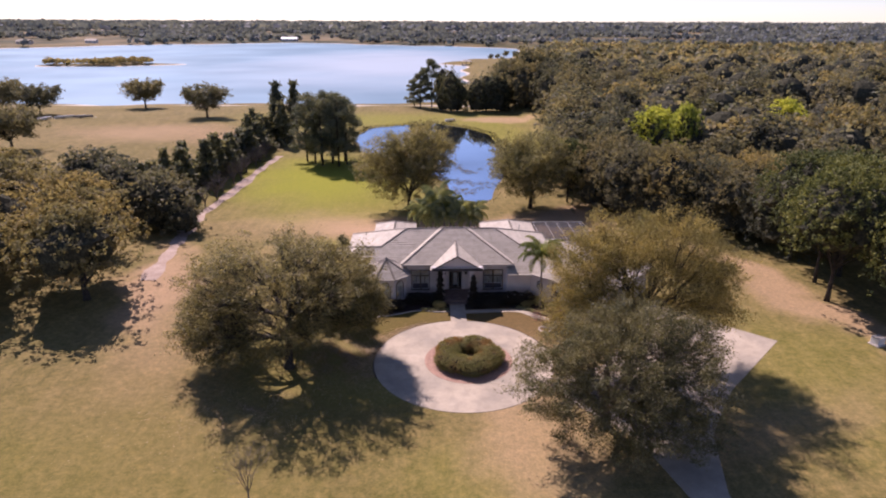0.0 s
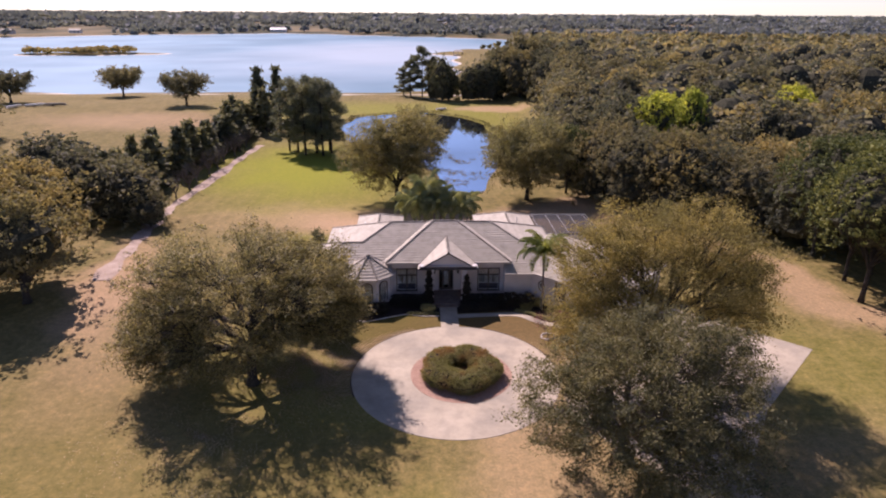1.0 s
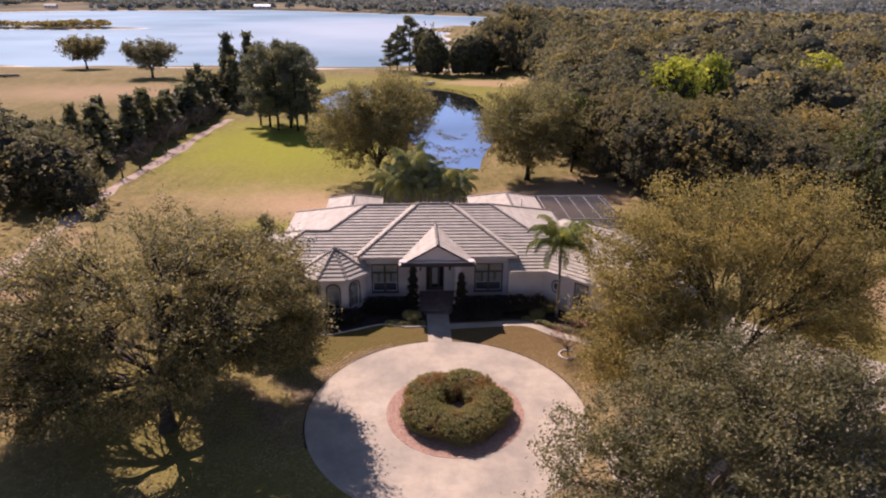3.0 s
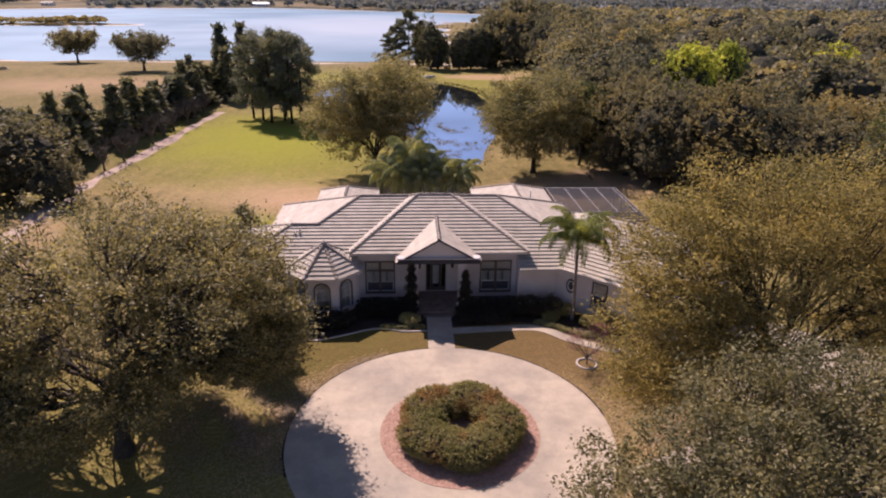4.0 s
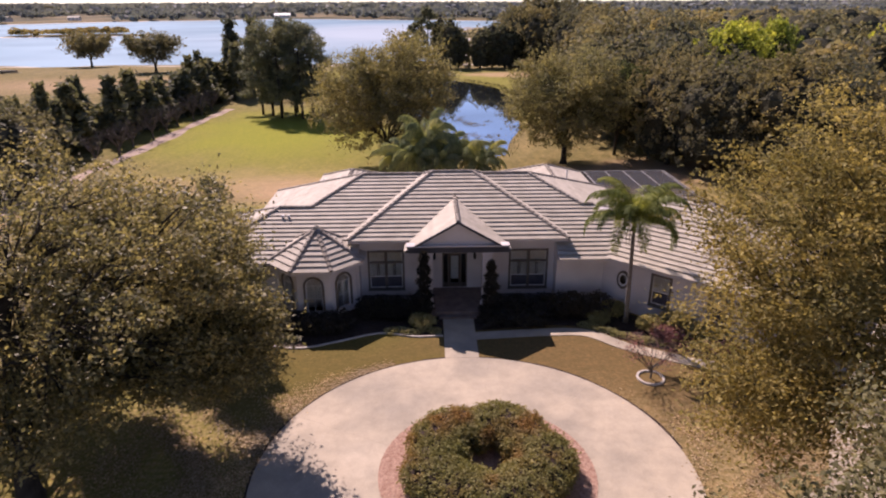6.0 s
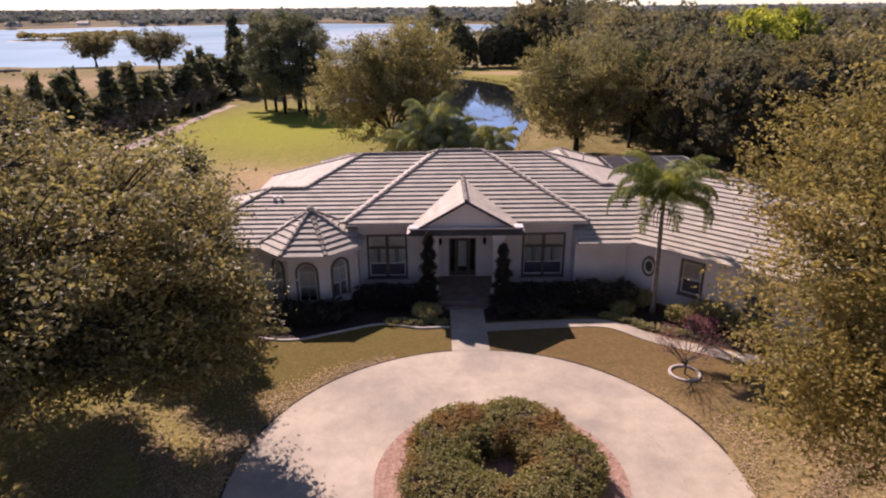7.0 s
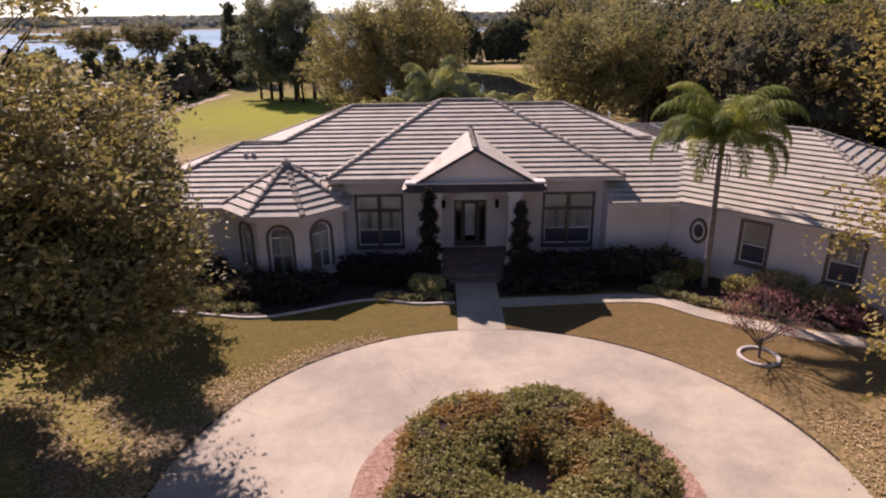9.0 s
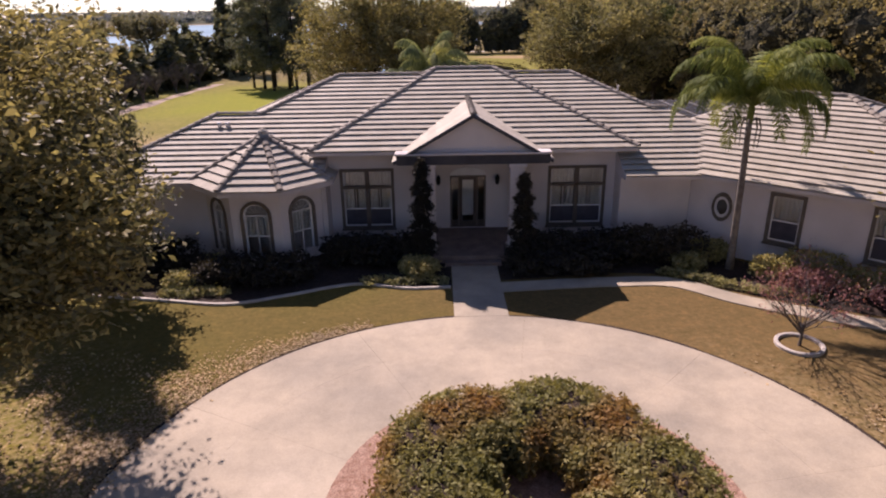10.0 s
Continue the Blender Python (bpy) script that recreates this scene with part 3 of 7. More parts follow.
def make_oak(name, label, m, rng, lobes, sprays, per, size, leaf_mat, bark, trunk_r, trunk_h, main=8, inner=0.3, spread=0.5, lean=(0.0, 0.0), droop=0.0, narrow=0.5, thick=1.0, leader=0.0, dense=None, gap=None):
    """A spreading oak: trunk, forked limbs, boughs and twigs in one mesh, and sprays of leaves along the twigs in another."""
    tree = thing(name, m, label, "tree")
    ends = lobed(rng, sprays, lobes, inner)
    if dense:
        ends = np.concatenate([ends, lobed(rng, dense[1], dense[0], inner)])
    ends = ends[ends[:, 2] > 1.2]
    if gap:
        # an open lane through the crown, where few sprays grow
        way = Vector(gap[0]).normalized()
        off = np.linalg.norm(np.cross(ends - np.array(gap[1]), np.array(way)), axis=1)
        ends = ends[(off > gap[2]) | (rng.uniform(size=len(ends)) < 0.15)]
    fork = np.array([lean[0], lean[1], trunk_h])
    bm = bmesh.new()
    add_tube(bm, [(0, 0, -0.3), (lean[0] * 0.1, lean[1] * 0.1, 0.5), (lean[0] * 0.4, lean[1] * 0.4, trunk_h * 0.5), tuple(fork)], [trunk_r * 1.7, trunk_r * 1.1, trunk_r * 0.92, trunk_r * 0.8], 10)
    if leader:
        add_tube(bm, bent(rng, fork, fork + np.array([0.3, 0.4, leader]), 0.02, 0.03), [trunk_r * 0.8, trunk_r * 0.6, trunk_r * 0.4, trunk_r * 0.15], 8, cap=False)
    for big in groups_of(rng, ends, main):
        far = big.mean(0)
        start = fork - np.array([0, 0, rng.uniform(0, 0.25) * trunk_h])
        if leader:
            start = fork + np.array([0.3, 0.4, leader]) * np.clip((far[2] - trunk_h - 1.8) / leader * 0.8, 0.0, 0.75)
        stop = start + (far - start) * 0.62
        limb = bent(rng, start, stop, 0.07)
        add_tube(bm, limb, [trunk_r * 0.55, trunk_r * 0.44 * thick, trunk_r * 0.35 * thick, trunk_r * 0.26 * thick], 7, cap=False)
        for small in groups_of(rng, big, max(3, len(big) // 9)):
            f = rng.uniform(0.35, 1.0)
            k = min(int(f * 3), 2)
            a = limb[k] + (limb[k + 1] - limb[k]) * (f * 3 - k)
            bough = bent(rng, a, a + (small.mean(0) - a) * 0.8, 0.05, 0.09)
            r = trunk_r * 0.17 * thick
            add_tube(bm, bough, [r, r * 0.8, r * 0.6, r * 0.4], 5, cap=False)
            for e in small:
                f = rng.uniform(0.4, 1.0)
                k = min(int(f * 3), 2)
                a = bough[k] + (bough[k + 1] - bough[k]) * (f * 3 - k)
                mid = (a + e) / 2 + rng.normal(size=3) * 0.15 + np.array([0, 0, 0.1])
                add_tube(bm, [a, mid, e], [r * 0.36, r * 0.24, r * 0.08], 4, cap=False)
    wood = part("trunk", bm, bark, tree, smooth=True)
    mid = np.array(lobes)[:, :3].mean(0) - np.array([0, 0, 2.0])
    out = ends - mid
    out /= np.linalg.norm(out, axis=1)[:, None]
    out[:, 2] = out[:, 2] * 0.6 - droop
    c = np.repeat(ends, per, 0)
    o = np.repeat(out, per, 0)
    n = len(c)
    big = np.repeat(rng.uniform(0.55, 1.4, len(ends)), per)[:, None] * spread
    side = np.repeat(rng.normal(size=(len(ends), 3)), per, 0)
    along = o + side * 0.5
    along /= np.linalg.norm(along, axis=1)[:, None]
    places = c + along * rng.uniform(-1.6, 1.3, (n, 1)) * big + rng.normal(size=(n, 3)) * big * np.array([0.55, 0.55, 0.36])
    crown = new("crown", array_mesh(name + "_crown", leaf_quads(rng, places, size, 0.6, narrow, along * 0.5), 4, leaf_mat))
    crown.parent = tree
    return tree


def reach(lobes, mid, d):
    """How far the lobes reach from the middle in the directions d."""
    best = np.zeros(len(d))
    for cx, cy, cz, rx, ry, rz in lobes:
        k = np.array([1 / rx, 1 / ry, 1 / rz])
        o, u = (mid - np.array([cx, cy, cz])) * k, d * k
        aa, bb, cc = (u * u).sum(1), (u * o).sum(1), (o * o).sum() - 1
        disc = bb * bb - aa * cc
        best = np.maximum(best, np.where(disc > 0, (-bb + np.sqrt(np.maximum(disc, 0))) / aa, 0))
    return best


def make_mound_tree(name, label, m, rng, lobes, leaves, size, leaf_mat, bark=BARK, trunk_r=0.35, trunk_h=3.0, group="", limbs=6, loose=0.8, core=0.86, ragged=0.1, narrow=0.6):
    """A dense tree: trunk and limbs, a dark inner shell with the crown's shade in its colour, and leaves over its
    billows.
    """
    tree = thing(name, m, label, "tree", group)
    mid = np.array(lobes)[:, :3].mean(0)
    ends = lobed(rng, limbs, lobes, 0.2)
    ends[:, 2] = np.maximum(ends[:, 2], trunk_h)
    lines = limb_lines(rng, trunk_h * 0.7, ends, trunk_r * 0.6, trunk_h)
    wood = new("trunk", wood_mesh(rng, lines, ([(0, 0, -0.3), (0.05, 0, trunk_h * 0.3), (0.1, 0.05, trunk_h * 0.7), (0, 0, trunk_h * 1.3)], [trunk_r * 1.5, trunk_r, trunk_r * 0.85, trunk_r * 0.6]), name + "_wood", bark, 0, 1.2, 5))
    wood.parent = tree
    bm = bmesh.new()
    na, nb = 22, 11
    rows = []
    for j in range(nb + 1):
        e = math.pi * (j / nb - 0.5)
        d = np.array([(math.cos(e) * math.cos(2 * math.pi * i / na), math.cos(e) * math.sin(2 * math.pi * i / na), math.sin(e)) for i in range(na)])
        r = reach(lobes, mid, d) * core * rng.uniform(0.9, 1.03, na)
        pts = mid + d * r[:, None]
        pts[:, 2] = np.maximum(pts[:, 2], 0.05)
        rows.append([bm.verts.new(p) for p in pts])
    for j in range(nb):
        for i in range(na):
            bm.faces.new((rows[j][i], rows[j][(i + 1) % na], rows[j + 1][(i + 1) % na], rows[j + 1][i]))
    part("inner_crown", bm, CROWN_SHADE, tree)
    per = 13
    tufts = leaves // per
    d = rng.normal(size=(tufts, 3))
    d /= np.linalg.norm(d, axis=1)[:, None]
    d[:, 2] = np.where(d[:, 2] < -0.75, -d[:, 2], d[:, 2])
    t = mid + d * (reach(lobes, mid, d) * (core + 0.03 + (0.95 + ragged - core) * rng.uniform(size=tufts) ** 1.5))[:, None]
    u = rng.normal(size=(tufts, per, 3)) + d[:, None] * 0.9 + np.array([0, 0, 0.35])
    u /= np.linalg.norm(u, axis=2)[:, :, None]
    wide = size * rng.uniform(1.5, 3.6, size=(tufts, 1, 1))
    c = (t[:, None] + u * wide * rng.uniform(0.55, 1.05, size=(tufts, per, 1))).reshape(-1, 3)
    c[:, 2] = np.maximum(c[:, 2], 0.1)
    q = leaf_quads(rng, c, size, 0.8, narrow, None, u.reshape(-1, 3), loose)
    crown = new("crown", array_mesh(name + "_crown", q, 4, leaf_mat))
    crown.parent = tree
    return tree


def heap_lobes(rng, r, h0, h1, n, s0=0.28, s1=0.46, skirt=0):
    """Many lobes of uneven size over a dome, for a billowing crown."""
    out = []
    half = (h1 - h0) / 2
    for k in range(n):
        a = k * 2.39996 + rng.uniform(-0.5, 0.5)
        u = (k + 0.5) / n
        e = math.asin(min(1.0, 1.05 * (1 - u) ** 0.9 + 0.0) * 1.0) - 0.35 * (u > 0.75)
        s = rng.uniform(s0, s1)
        d = r * (1 - s * 0.7) * math.cos(e) * rng.uniform(0.85, 1.1)
        out.append((d * math.cos(a), d * math.sin(a), (h0 + h1) / 2 + half * (1 - s) * math.sin(e), r * s, r * s, half * s * rng.uniform(0.95, 1.3)))
    out.append((0, 0, (h0 + h1) / 2 - half * 0.1, r * 0.52, r * 0.52, half * 0.62))
    for k in range(skirt):
        a = 2 * math.pi * (k + rng.uniform(0, 0.4)) / skirt
        out.append((r * 0.5 * math.cos(a), r * 0.5 * math.sin(a), h0 + half * 0.36, r * 0.42, r * 0.42, half * 0.42))
    return out


def at(x, y, turn=0.0, scale=1.0, dz=0.0):
    return Matrix.Translation((x, y, float(ground_z(x, y)) + dz)) @ Matrix.Rotation(radians(turn), 4, 'Z') @ Matrix.Scale(scale, 4)


def place(ob, x, y, turn, sx, sz):
    """A copy of a tree at a place, at its own size."""
    made = copy_thing(ob, at(x, y, turn))
    made.scale = (sx, sx, sz)
    return made


def round_lobes(rng, r, h0, h1, n, small=0.55):
    """A crown of one big lobe and n smaller ones over its upper side."""
    mid, half = (h0 + h1) / 2, (h1 - h0) / 2
    out = [(0, 0, mid - half * 0.1, r * 0.82, r * 0.82, half * 0.85)]
    for k in range(n):
        a = 2 * math.pi * (k + rng.uniform(0, 0.7)) / n
        e = rng.uniform(-0.35, 0.9)
        d = r * 0.62 * math.cos(e)
        s = rng.uniform(small * 0.8, small * 1.15)
        out.append((d * math.cos(a), d * math.sin(a), mid + half * 0.62 * math.sin(e), r * s, r * s, half * s * 1.05))
    return out


# ---- the large trees on the lawn ----
rng = np.random.default_rng(11)
oak_l = make_oak("oak_tree", "broad spreading oak with thin olive leaves on the front lawn", at(-14.1, 69.2, 0), rng,
                 [(-0.4, 3.4, 10.4, 7.4, 5.2, 3.2), (-0.8, -0.2, 11.2, 6.6, 4.4, 2.5), (-7.0, 2.2, 8.6, 4.0, 5.0, 3.4), (6.0, 3.0, 8.4, 4.0, 4.6, 3.4), (-7.6, 0.8, 5.0, 3.6, 4.2, 2.4),
                  (6.0, 3.6, 5.7, 3.5, 3.6, 2.3), (7.2, 2.4, 7.4, 2.8, 3.4, 2.8), (5.2, 1.2, 5.9, 3.6, 2.8, 2.0), (-5.2, -2.4, 7.4, 3.8, 3.0, 2.6), (4.6, -1.6, 8.6, 3.4, 3.0, 2.4), (0.5, 5.6, 7.6, 6.2, 3.2, 2.8), (-4.8, -1.0, 10.8, 3.4, 3.4, 2.4),
                  (5.4, 1.6, 10.6, 3.4, 3.4, 2.6), (0.2, -4.4, 10.2, 3.8, 2.4, 2.0), (-4.5, 6.8, 7.4, 4.8, 3.6, 3.0), (-3.2, 7.0, 5.0, 4.6, 2.8, 2.2), (4.8, 6.8, 7.8, 3.6, 3.4, 2.8), (1.0, 7.6, 9.2, 4.4, 3.0, 2.4), (-8.0, 4.6, 4.6, 3.6, 3.6, 2.6), (-8.2, 2.0, 7.0, 3.6, 5.0, 3.0), (-1.0, -1.0, 8.0, 5.0, 3.6, 2.4), (2.6, 1.4, 7.0, 4.2, 3.4, 2.4), (-4.0, 1.6, 5.4, 4.6, 3.8, 2.4), (-3.6, -1.8, 4.4, 3.6, 2.6, 1.9), (0.8, 2.8, 4.6, 4.4, 2.6, 1.8), (-8.4, -0.6, 3.8, 3.0, 3.0, 1.7), (5.2, 2.6, 4.7, 3.6, 2.6, 1.6), (1.0, 2.2, 4.1, 4.0, 2.2, 1.4), (6.6, 2.4, 4.5, 2.8, 2.4, 1.4), (-3.0, 2.4, 3.9, 4.2, 2.4, 1.5), (1.5, 7.6, 7.8, 4.5, 2.0, 2.2), (5.5, 6.2, 6.6, 3.0, 1.8, 1.9), (-5.0, 8.6, 7.0, 4.0, 2.2, 2.4)],
                 1200, 88, 0.094, LEAF_OAK, BARK, 0.4, 3.0, 20, 0.3, 0.5, (0.1, 0.2), thick=1.3, leader=5.6, gap=((-0.49, 0.98, 1.0), (0.0, -2.2, 0.0), 3.0),
                 dense=([(6.0, 3.6, 5.9, 3.3, 3.4, 2.2), (7.0, 2.4, 7.2, 2.8, 3.2, 2.6), (5.2, 2.6, 4.8, 3.4, 2.6, 1.5), (4.8, 6.6, 7.8, 3.4, 3.2, 2.6), (1.0, 7.0, 8.6, 4.2, 3.0, 2.4), (-7.0, 2.2, 5.4, 3.8, 4.0, 2.6), (7.4, 3.2, 5.2, 2.4, 3.0, 1.8), (3.4, 5.3, 5.0, 4.6, 1.7, 1.4), (2.4, 6.8, 6.3, 4.6, 1.7, 1.5), (6.4, 4.7, 5.4, 3.0, 1.7, 1.5),
                         (-2.0, -2.8, 3.8, 3.4, 2.4, 1.5), (-6.0, -2.4, 3.5, 3.0, 2.6, 1.5), (2.2, -2.2, 5.2, 2.8, 2.2, 1.5), (-4.5, 4.2, 3.7, 3.6, 2.8, 1.5), (-8.6, 1.6, 3.6, 2.8, 3.2, 1.6), (1.2, 1.2, 4.4, 3.0, 2.0, 1.3), (4.2, 4.4, 4.6, 3.8, 1.6, 1.3), (4.6, 5.6, 6.0, 3.6, 1.5, 1.3),
                         (-1.4, 8.8, 5.6, 3.2, 1.7, 1.5), (-2.2, 9.8, 7.0, 3.6, 1.6, 1.5), (0.4, 7.6, 4.8, 2.6, 1.6, 1.3)], 1840))
oak_s = make_oak("young_oak_tree", "smaller thin olive-tan oak beside the house corner", at(-10.7, 82.0, 0), np.random.default_rng(19),
                 [(0, -0.2, 5.4, 2.3, 2.2, 1.9), (0.5, -0.5, 3.6, 2.4, 2.2, 1.8), (-1.2, 0, 4.4, 2.4, 2.2, 2.2), (0.4, -0.6, 2.3, 2.2, 2.0, 1.3), (0.2, 0, 7.4, 1.5, 1.4, 1.3), (0.6, 0.2, 8.8, 0.9, 0.9, 0.9)],
                 380, 96, 0.09, LEAF_OAK, BARK, 0.17, 1.4, 7, 0.25, 0.36)
oak_r = make_oak("evergreen_oak_tree", "dense grey-green evergreen oak beside the drive", at(14.9, 59.0, 0), rng,
                 [(0.6, -0.4, 7.4, 6.4, 5.0, 3.6), (-5.6, -1.2, 5.6, 3.5, 3.6, 3.2), (5.4, 0.5, 6.4, 4.2, 4.4, 3.8), (1.6, 1.2, 8.6, 4.4, 3.4, 2.4), (-2.4, -0.6, 8.2, 3.6, 3.0, 2.4), (0.5, -3.8, 5.6, 5.2, 3.4, 3.4), (8.0, 2.0, 6.6, 2.8, 3.0, 2.4), (5.5, -3.4, 5.0, 3.6, 3.0, 3.0), (-4.4, -3.4, 4.4, 3.4, 2.6, 2.6), (0.5, -6.0, 3.6, 5.0, 2.8, 2.4), (5.0, -5.4, 3.2, 3.6, 2.6, 2.2)],
                 860, 140, 0.084, LEAF_GREY, BARK_PALE, 0.45, 2.2, 9, 0.32, 0.55)
oak_y = make_oak("olive_oak_tree", "tall olive-tan oak turning colour beside the drive", at(21.6, 70.6, 0), rng,
                 [(-1.4, -0.5, 9.6, 8.2, 6.2, 4.0), (-7.0, -1.0, 7.6, 4.0, 4.6, 3.4), (5.6, 0.5, 8.2, 4.4, 4.8, 3.8), (-2.6, -0.5, 13.0, 4.8, 4.6, 3.3), (2.2, -0.5, 12.8, 4.4, 4.4, 3.4), (-6.0, 0.5, 11.0, 4.0, 4.0, 3.3), (6.0, 0.0, 10.6, 3.6, 4.0, 3.2), (-8.6, -2.5, 4.6, 2.6, 2.8, 2.2), (-6.4, -2.4, 6.4, 3.4, 3.4, 3.2), (7.6, 0.0, 5.4, 2.6, 3.0, 2.4), (-4.6, -5.0, 5.6, 3.6, 2.4, 2.6)],
                 920, 140, 0.085, LEAF_OLIVE, BARK, 0.45, 3.0, 10, 0.3, 0.66)
oak_b = make_oak("lawn_oak_tree", "rounded tan-green oak on the lawn behind the house", at(-3.8, 134.5, 0), rng,
                 round_lobes(rng, 8.8, 1.0, 17.0, 13), 820, 70, 0.172, LEAF_TAN, BARK, 0.4, 3.0, 8, 0.45, 0.75, narrow=0.5)
oak_c = make_oak("lawn_oak_tree", "rounded olive oak beside the pond bank", at(20.6, 136.0, 0), rng,
                 round_lobes(rng, 7.8, 0.8, 15.8, 12), 700, 70, 0.172, LEAF_TAN, BARK, 0.4, 3.0, 8, 0.45, 0.75, narrow=0.5)

# dense rounded trees of the woods, in a few shapes
rng = np.random.default_rng(5)
MODELS = []
for k, (mat, r, h, words) in enumerate(((LEAF_WOOD, 7.2, 12.5, "dark green woodland oak with a billowing crown"), (LEAF_WOOD, 6.2, 14.0, "tall dark woodland oak with a lobed crown"),
                                        (LEAF_BROWN, 6.8, 12.5, "bronze-green woodland oak with a rounded crown"), (LEAF_OAK, 6.6, 13.0, "olive woodland oak with a rounded crown"))):
    MODELS.append(make_mound_tree("woodland_tree", words, at(64 + 15 * k, 148 + 3 * k), rng, heap_lobes(rng, r, -0.6, h, 20, 0.26, 0.42, 6), 2700, 0.31, mat, BARK, 0.3, 3.0, "trees of the wood", 3, 0.8, 0.68, 0.1))
FINE = [make_mound_tree("woodland_tree", words, at(x, y), rng, heap_lobes(rng, 6.8, -0.6, 13.0, 24, 0.24, 0.4, 8), 8600, 0.165, mat, BARK, 0.3, 3.0, "trees of the wood", 4, 0.8, 0.7, 0.12)
        for mat, x, y, words in ((LEAF_WOOD, 46.5, 118, "dark green woodland oak with a billowing crown"), (LEAF_BROWN, 57.5, 122, "bronze-green woodland oak with a rounded crown"))]
LIME = make_mound_tree("lime_tree", "fresh lime-green tree standing out of the wood", at(49.0, 150.0), rng, heap_lobes(rng, 5.4, 7.0, 17.5, 16), 4200, 0.26, LEAF_LIME, BARK, 0.3, 5.0, "", 8, 0.8, 0.66, 0.2)
place(LIME, 92, 176, 70, 0.95, 0.95)
place(LIME, 57.5, 154, 150, 0.62, 1.02)

random.seed(3)
spots = []


def free(x, y, gap):
    if any((x - a) ** 2 + (y - b) ** 2 < gap * gap for a, b in spots):
        return False
    spots.append((x, y))
    return True


def wood_edge(y):
    """The wood's border towards the house and the pond."""
    return float(np.interp(y, [60, 76, 100, 122, 132, 146, 165, 200, 230, 262, 300, 330], [62, 58, 56, 46, 34, 31, 33, 36, 40, 46, 42, 30]))


# the border of the wood first, then the trees behind it
border = [(34.5, 134, 0), (32, 150, 1), (37.5, 126.5, 0), (43, 121, 3), (44.5, 130, 2), (38, 142, 0), (50, 114, 1), (53, 122, 0), (48, 137, 2), (42, 152, 1), (34, 160, 0), (36, 172, 1), (39, 184, 0), (40, 196, 1), (44, 208, 0), (45, 222, 0),
          (50, 236, 1), (55, 104, 0), (60, 112, 3), (55, 132, 2), (63, 128, 3), (60, 141, 0), (40, 162, 0), (52, 163, 1)]
for x, y, k in border:
    free(x, y, 1.0)
    low = k == 2 or (x > 43 and y < 139)
    near = FINE[k > 1] if y < 138 else MODELS[k]
    place(near, x, y, random.uniform(0, 360), random.uniform(0.9, 1.15) * (1 + 0.2 * (y > 155)), random.uniform(0.8, 0.95) if low else random.uniform(1.05, 1.25) * (1 + 0.12 * (y > 155)))
for k in range(2600):
    y = 78 + 240 * random.random() ** 1.1
    x = wood_edge(y) + 10 + random.random() ** 1.3 * (60 + 0.5 * (y - 78))
    if math.hypot(x - 49, y - 150) < 8.5 or math.hypot(x - 92, y - 176) < 8 or math.hypot(x - 57.5, y - 154) < 5 or (46 < x < 75 and 138 < y < 149) or not free(x, y, 9.6):
        continue
    place(random.choice(MODELS[:2] + MODELS), x, y, random.uniform(0, 360), random.uniform(0.95, 1.45), random.uniform(0.95, 1.35))
    if len(spots) > 102:
        break

# taller pines and oaks at the corner of the wood by the lawn
rng = np.random.default_rng(21)


def make_pine(name, label, m, rng, h, r, leaves, size, mat, bare=0.5, group="", crown_w=1.0):
    tree = thing(name, m, label, "tree", group)
    lobes = []
    for k in range(16):
        f = bare + (1.03 - bare) * (k + 0.5) / 16
        a = k * 2.4 + rng.uniform(-0.5, 0.5)
        d = r * (0.25 + 0.75 * math.sin(math.pi * min(1.0, (1.05 - f) / (1.05 - bare) * 0.75 + 0.05))) * rng.uniform(0.55, 0.95)
        s = r * rng.uniform(0.24, 0.42) * crown_w
        lobes.append((d * math.cos(a), d * math.sin(a), h * f, s, s, h * 0.055))
    ends = lobed(rng, 22, lobes, 0.4)
    lines = []
    for e in ends:
        a = np.array([0, 0, e[2] - 0.4])
        lines.append(([a, a + (e - a) * 0.4, a + (e - a) * 0.7, e], [0.09, 0.06, 0.04, 0.015]))
    wood = new("trunk", wood_mesh(rng, lines, ([(0, 0, -0.3), (0.05, 0, h * 0.3), (0.1, 0.05, h * 0.7), (0, 0, h * 0.97)], [0.3, 0.24, 0.15, 0.03]), name + "_wood", BARK, 1, 1.0, 4))
    wood.parent = tree
    crown = new("crown", array_mesh(name + "_crown", leaf_quads(rng, clumped(rng, lobed(rng, leaves // 16, lobes, 0.3), 16, 0.4), size, 0.7, 0.3), 4, mat))
    crown.parent = tree
    return tree


def make_cedar(name, label, m, rng, h, r, leaves, size, mat, group="", category="tree"):
    tree = thing(name, m, label, category, group)
    f = rng.uniform(0, 1, leaves // 10) ** 0.8
    a = rng.uniform(0, 6.28, len(f))
    rad = r * (1 - f) ** 0.75 * rng.uniform(0.6, 1.05, len(f)) * (1 + 0.2 * np.sin(5 * a + 9 * f))
    c = np.stack([rad * np.cos(a), rad * np.sin(a), 0.25 + f * (h - 0.3)], -1)
    bm = bmesh.new()
    add_tube(bm, [(0, 0, -0.2), (0, 0, h * 0.5), (0, 0, h * 0.95)], [r * 0.12, r * 0.08, 0.02], 6)
    part("trunk", bm, BARK, tree)
    crown = new("crown", array_mesh(name + "_crown", leaf_quads(rng, clumped(rng, c, 10, r * 0.13), size, 0.9, 0.4), 4, mat))
    crown.parent = tree
    return tree


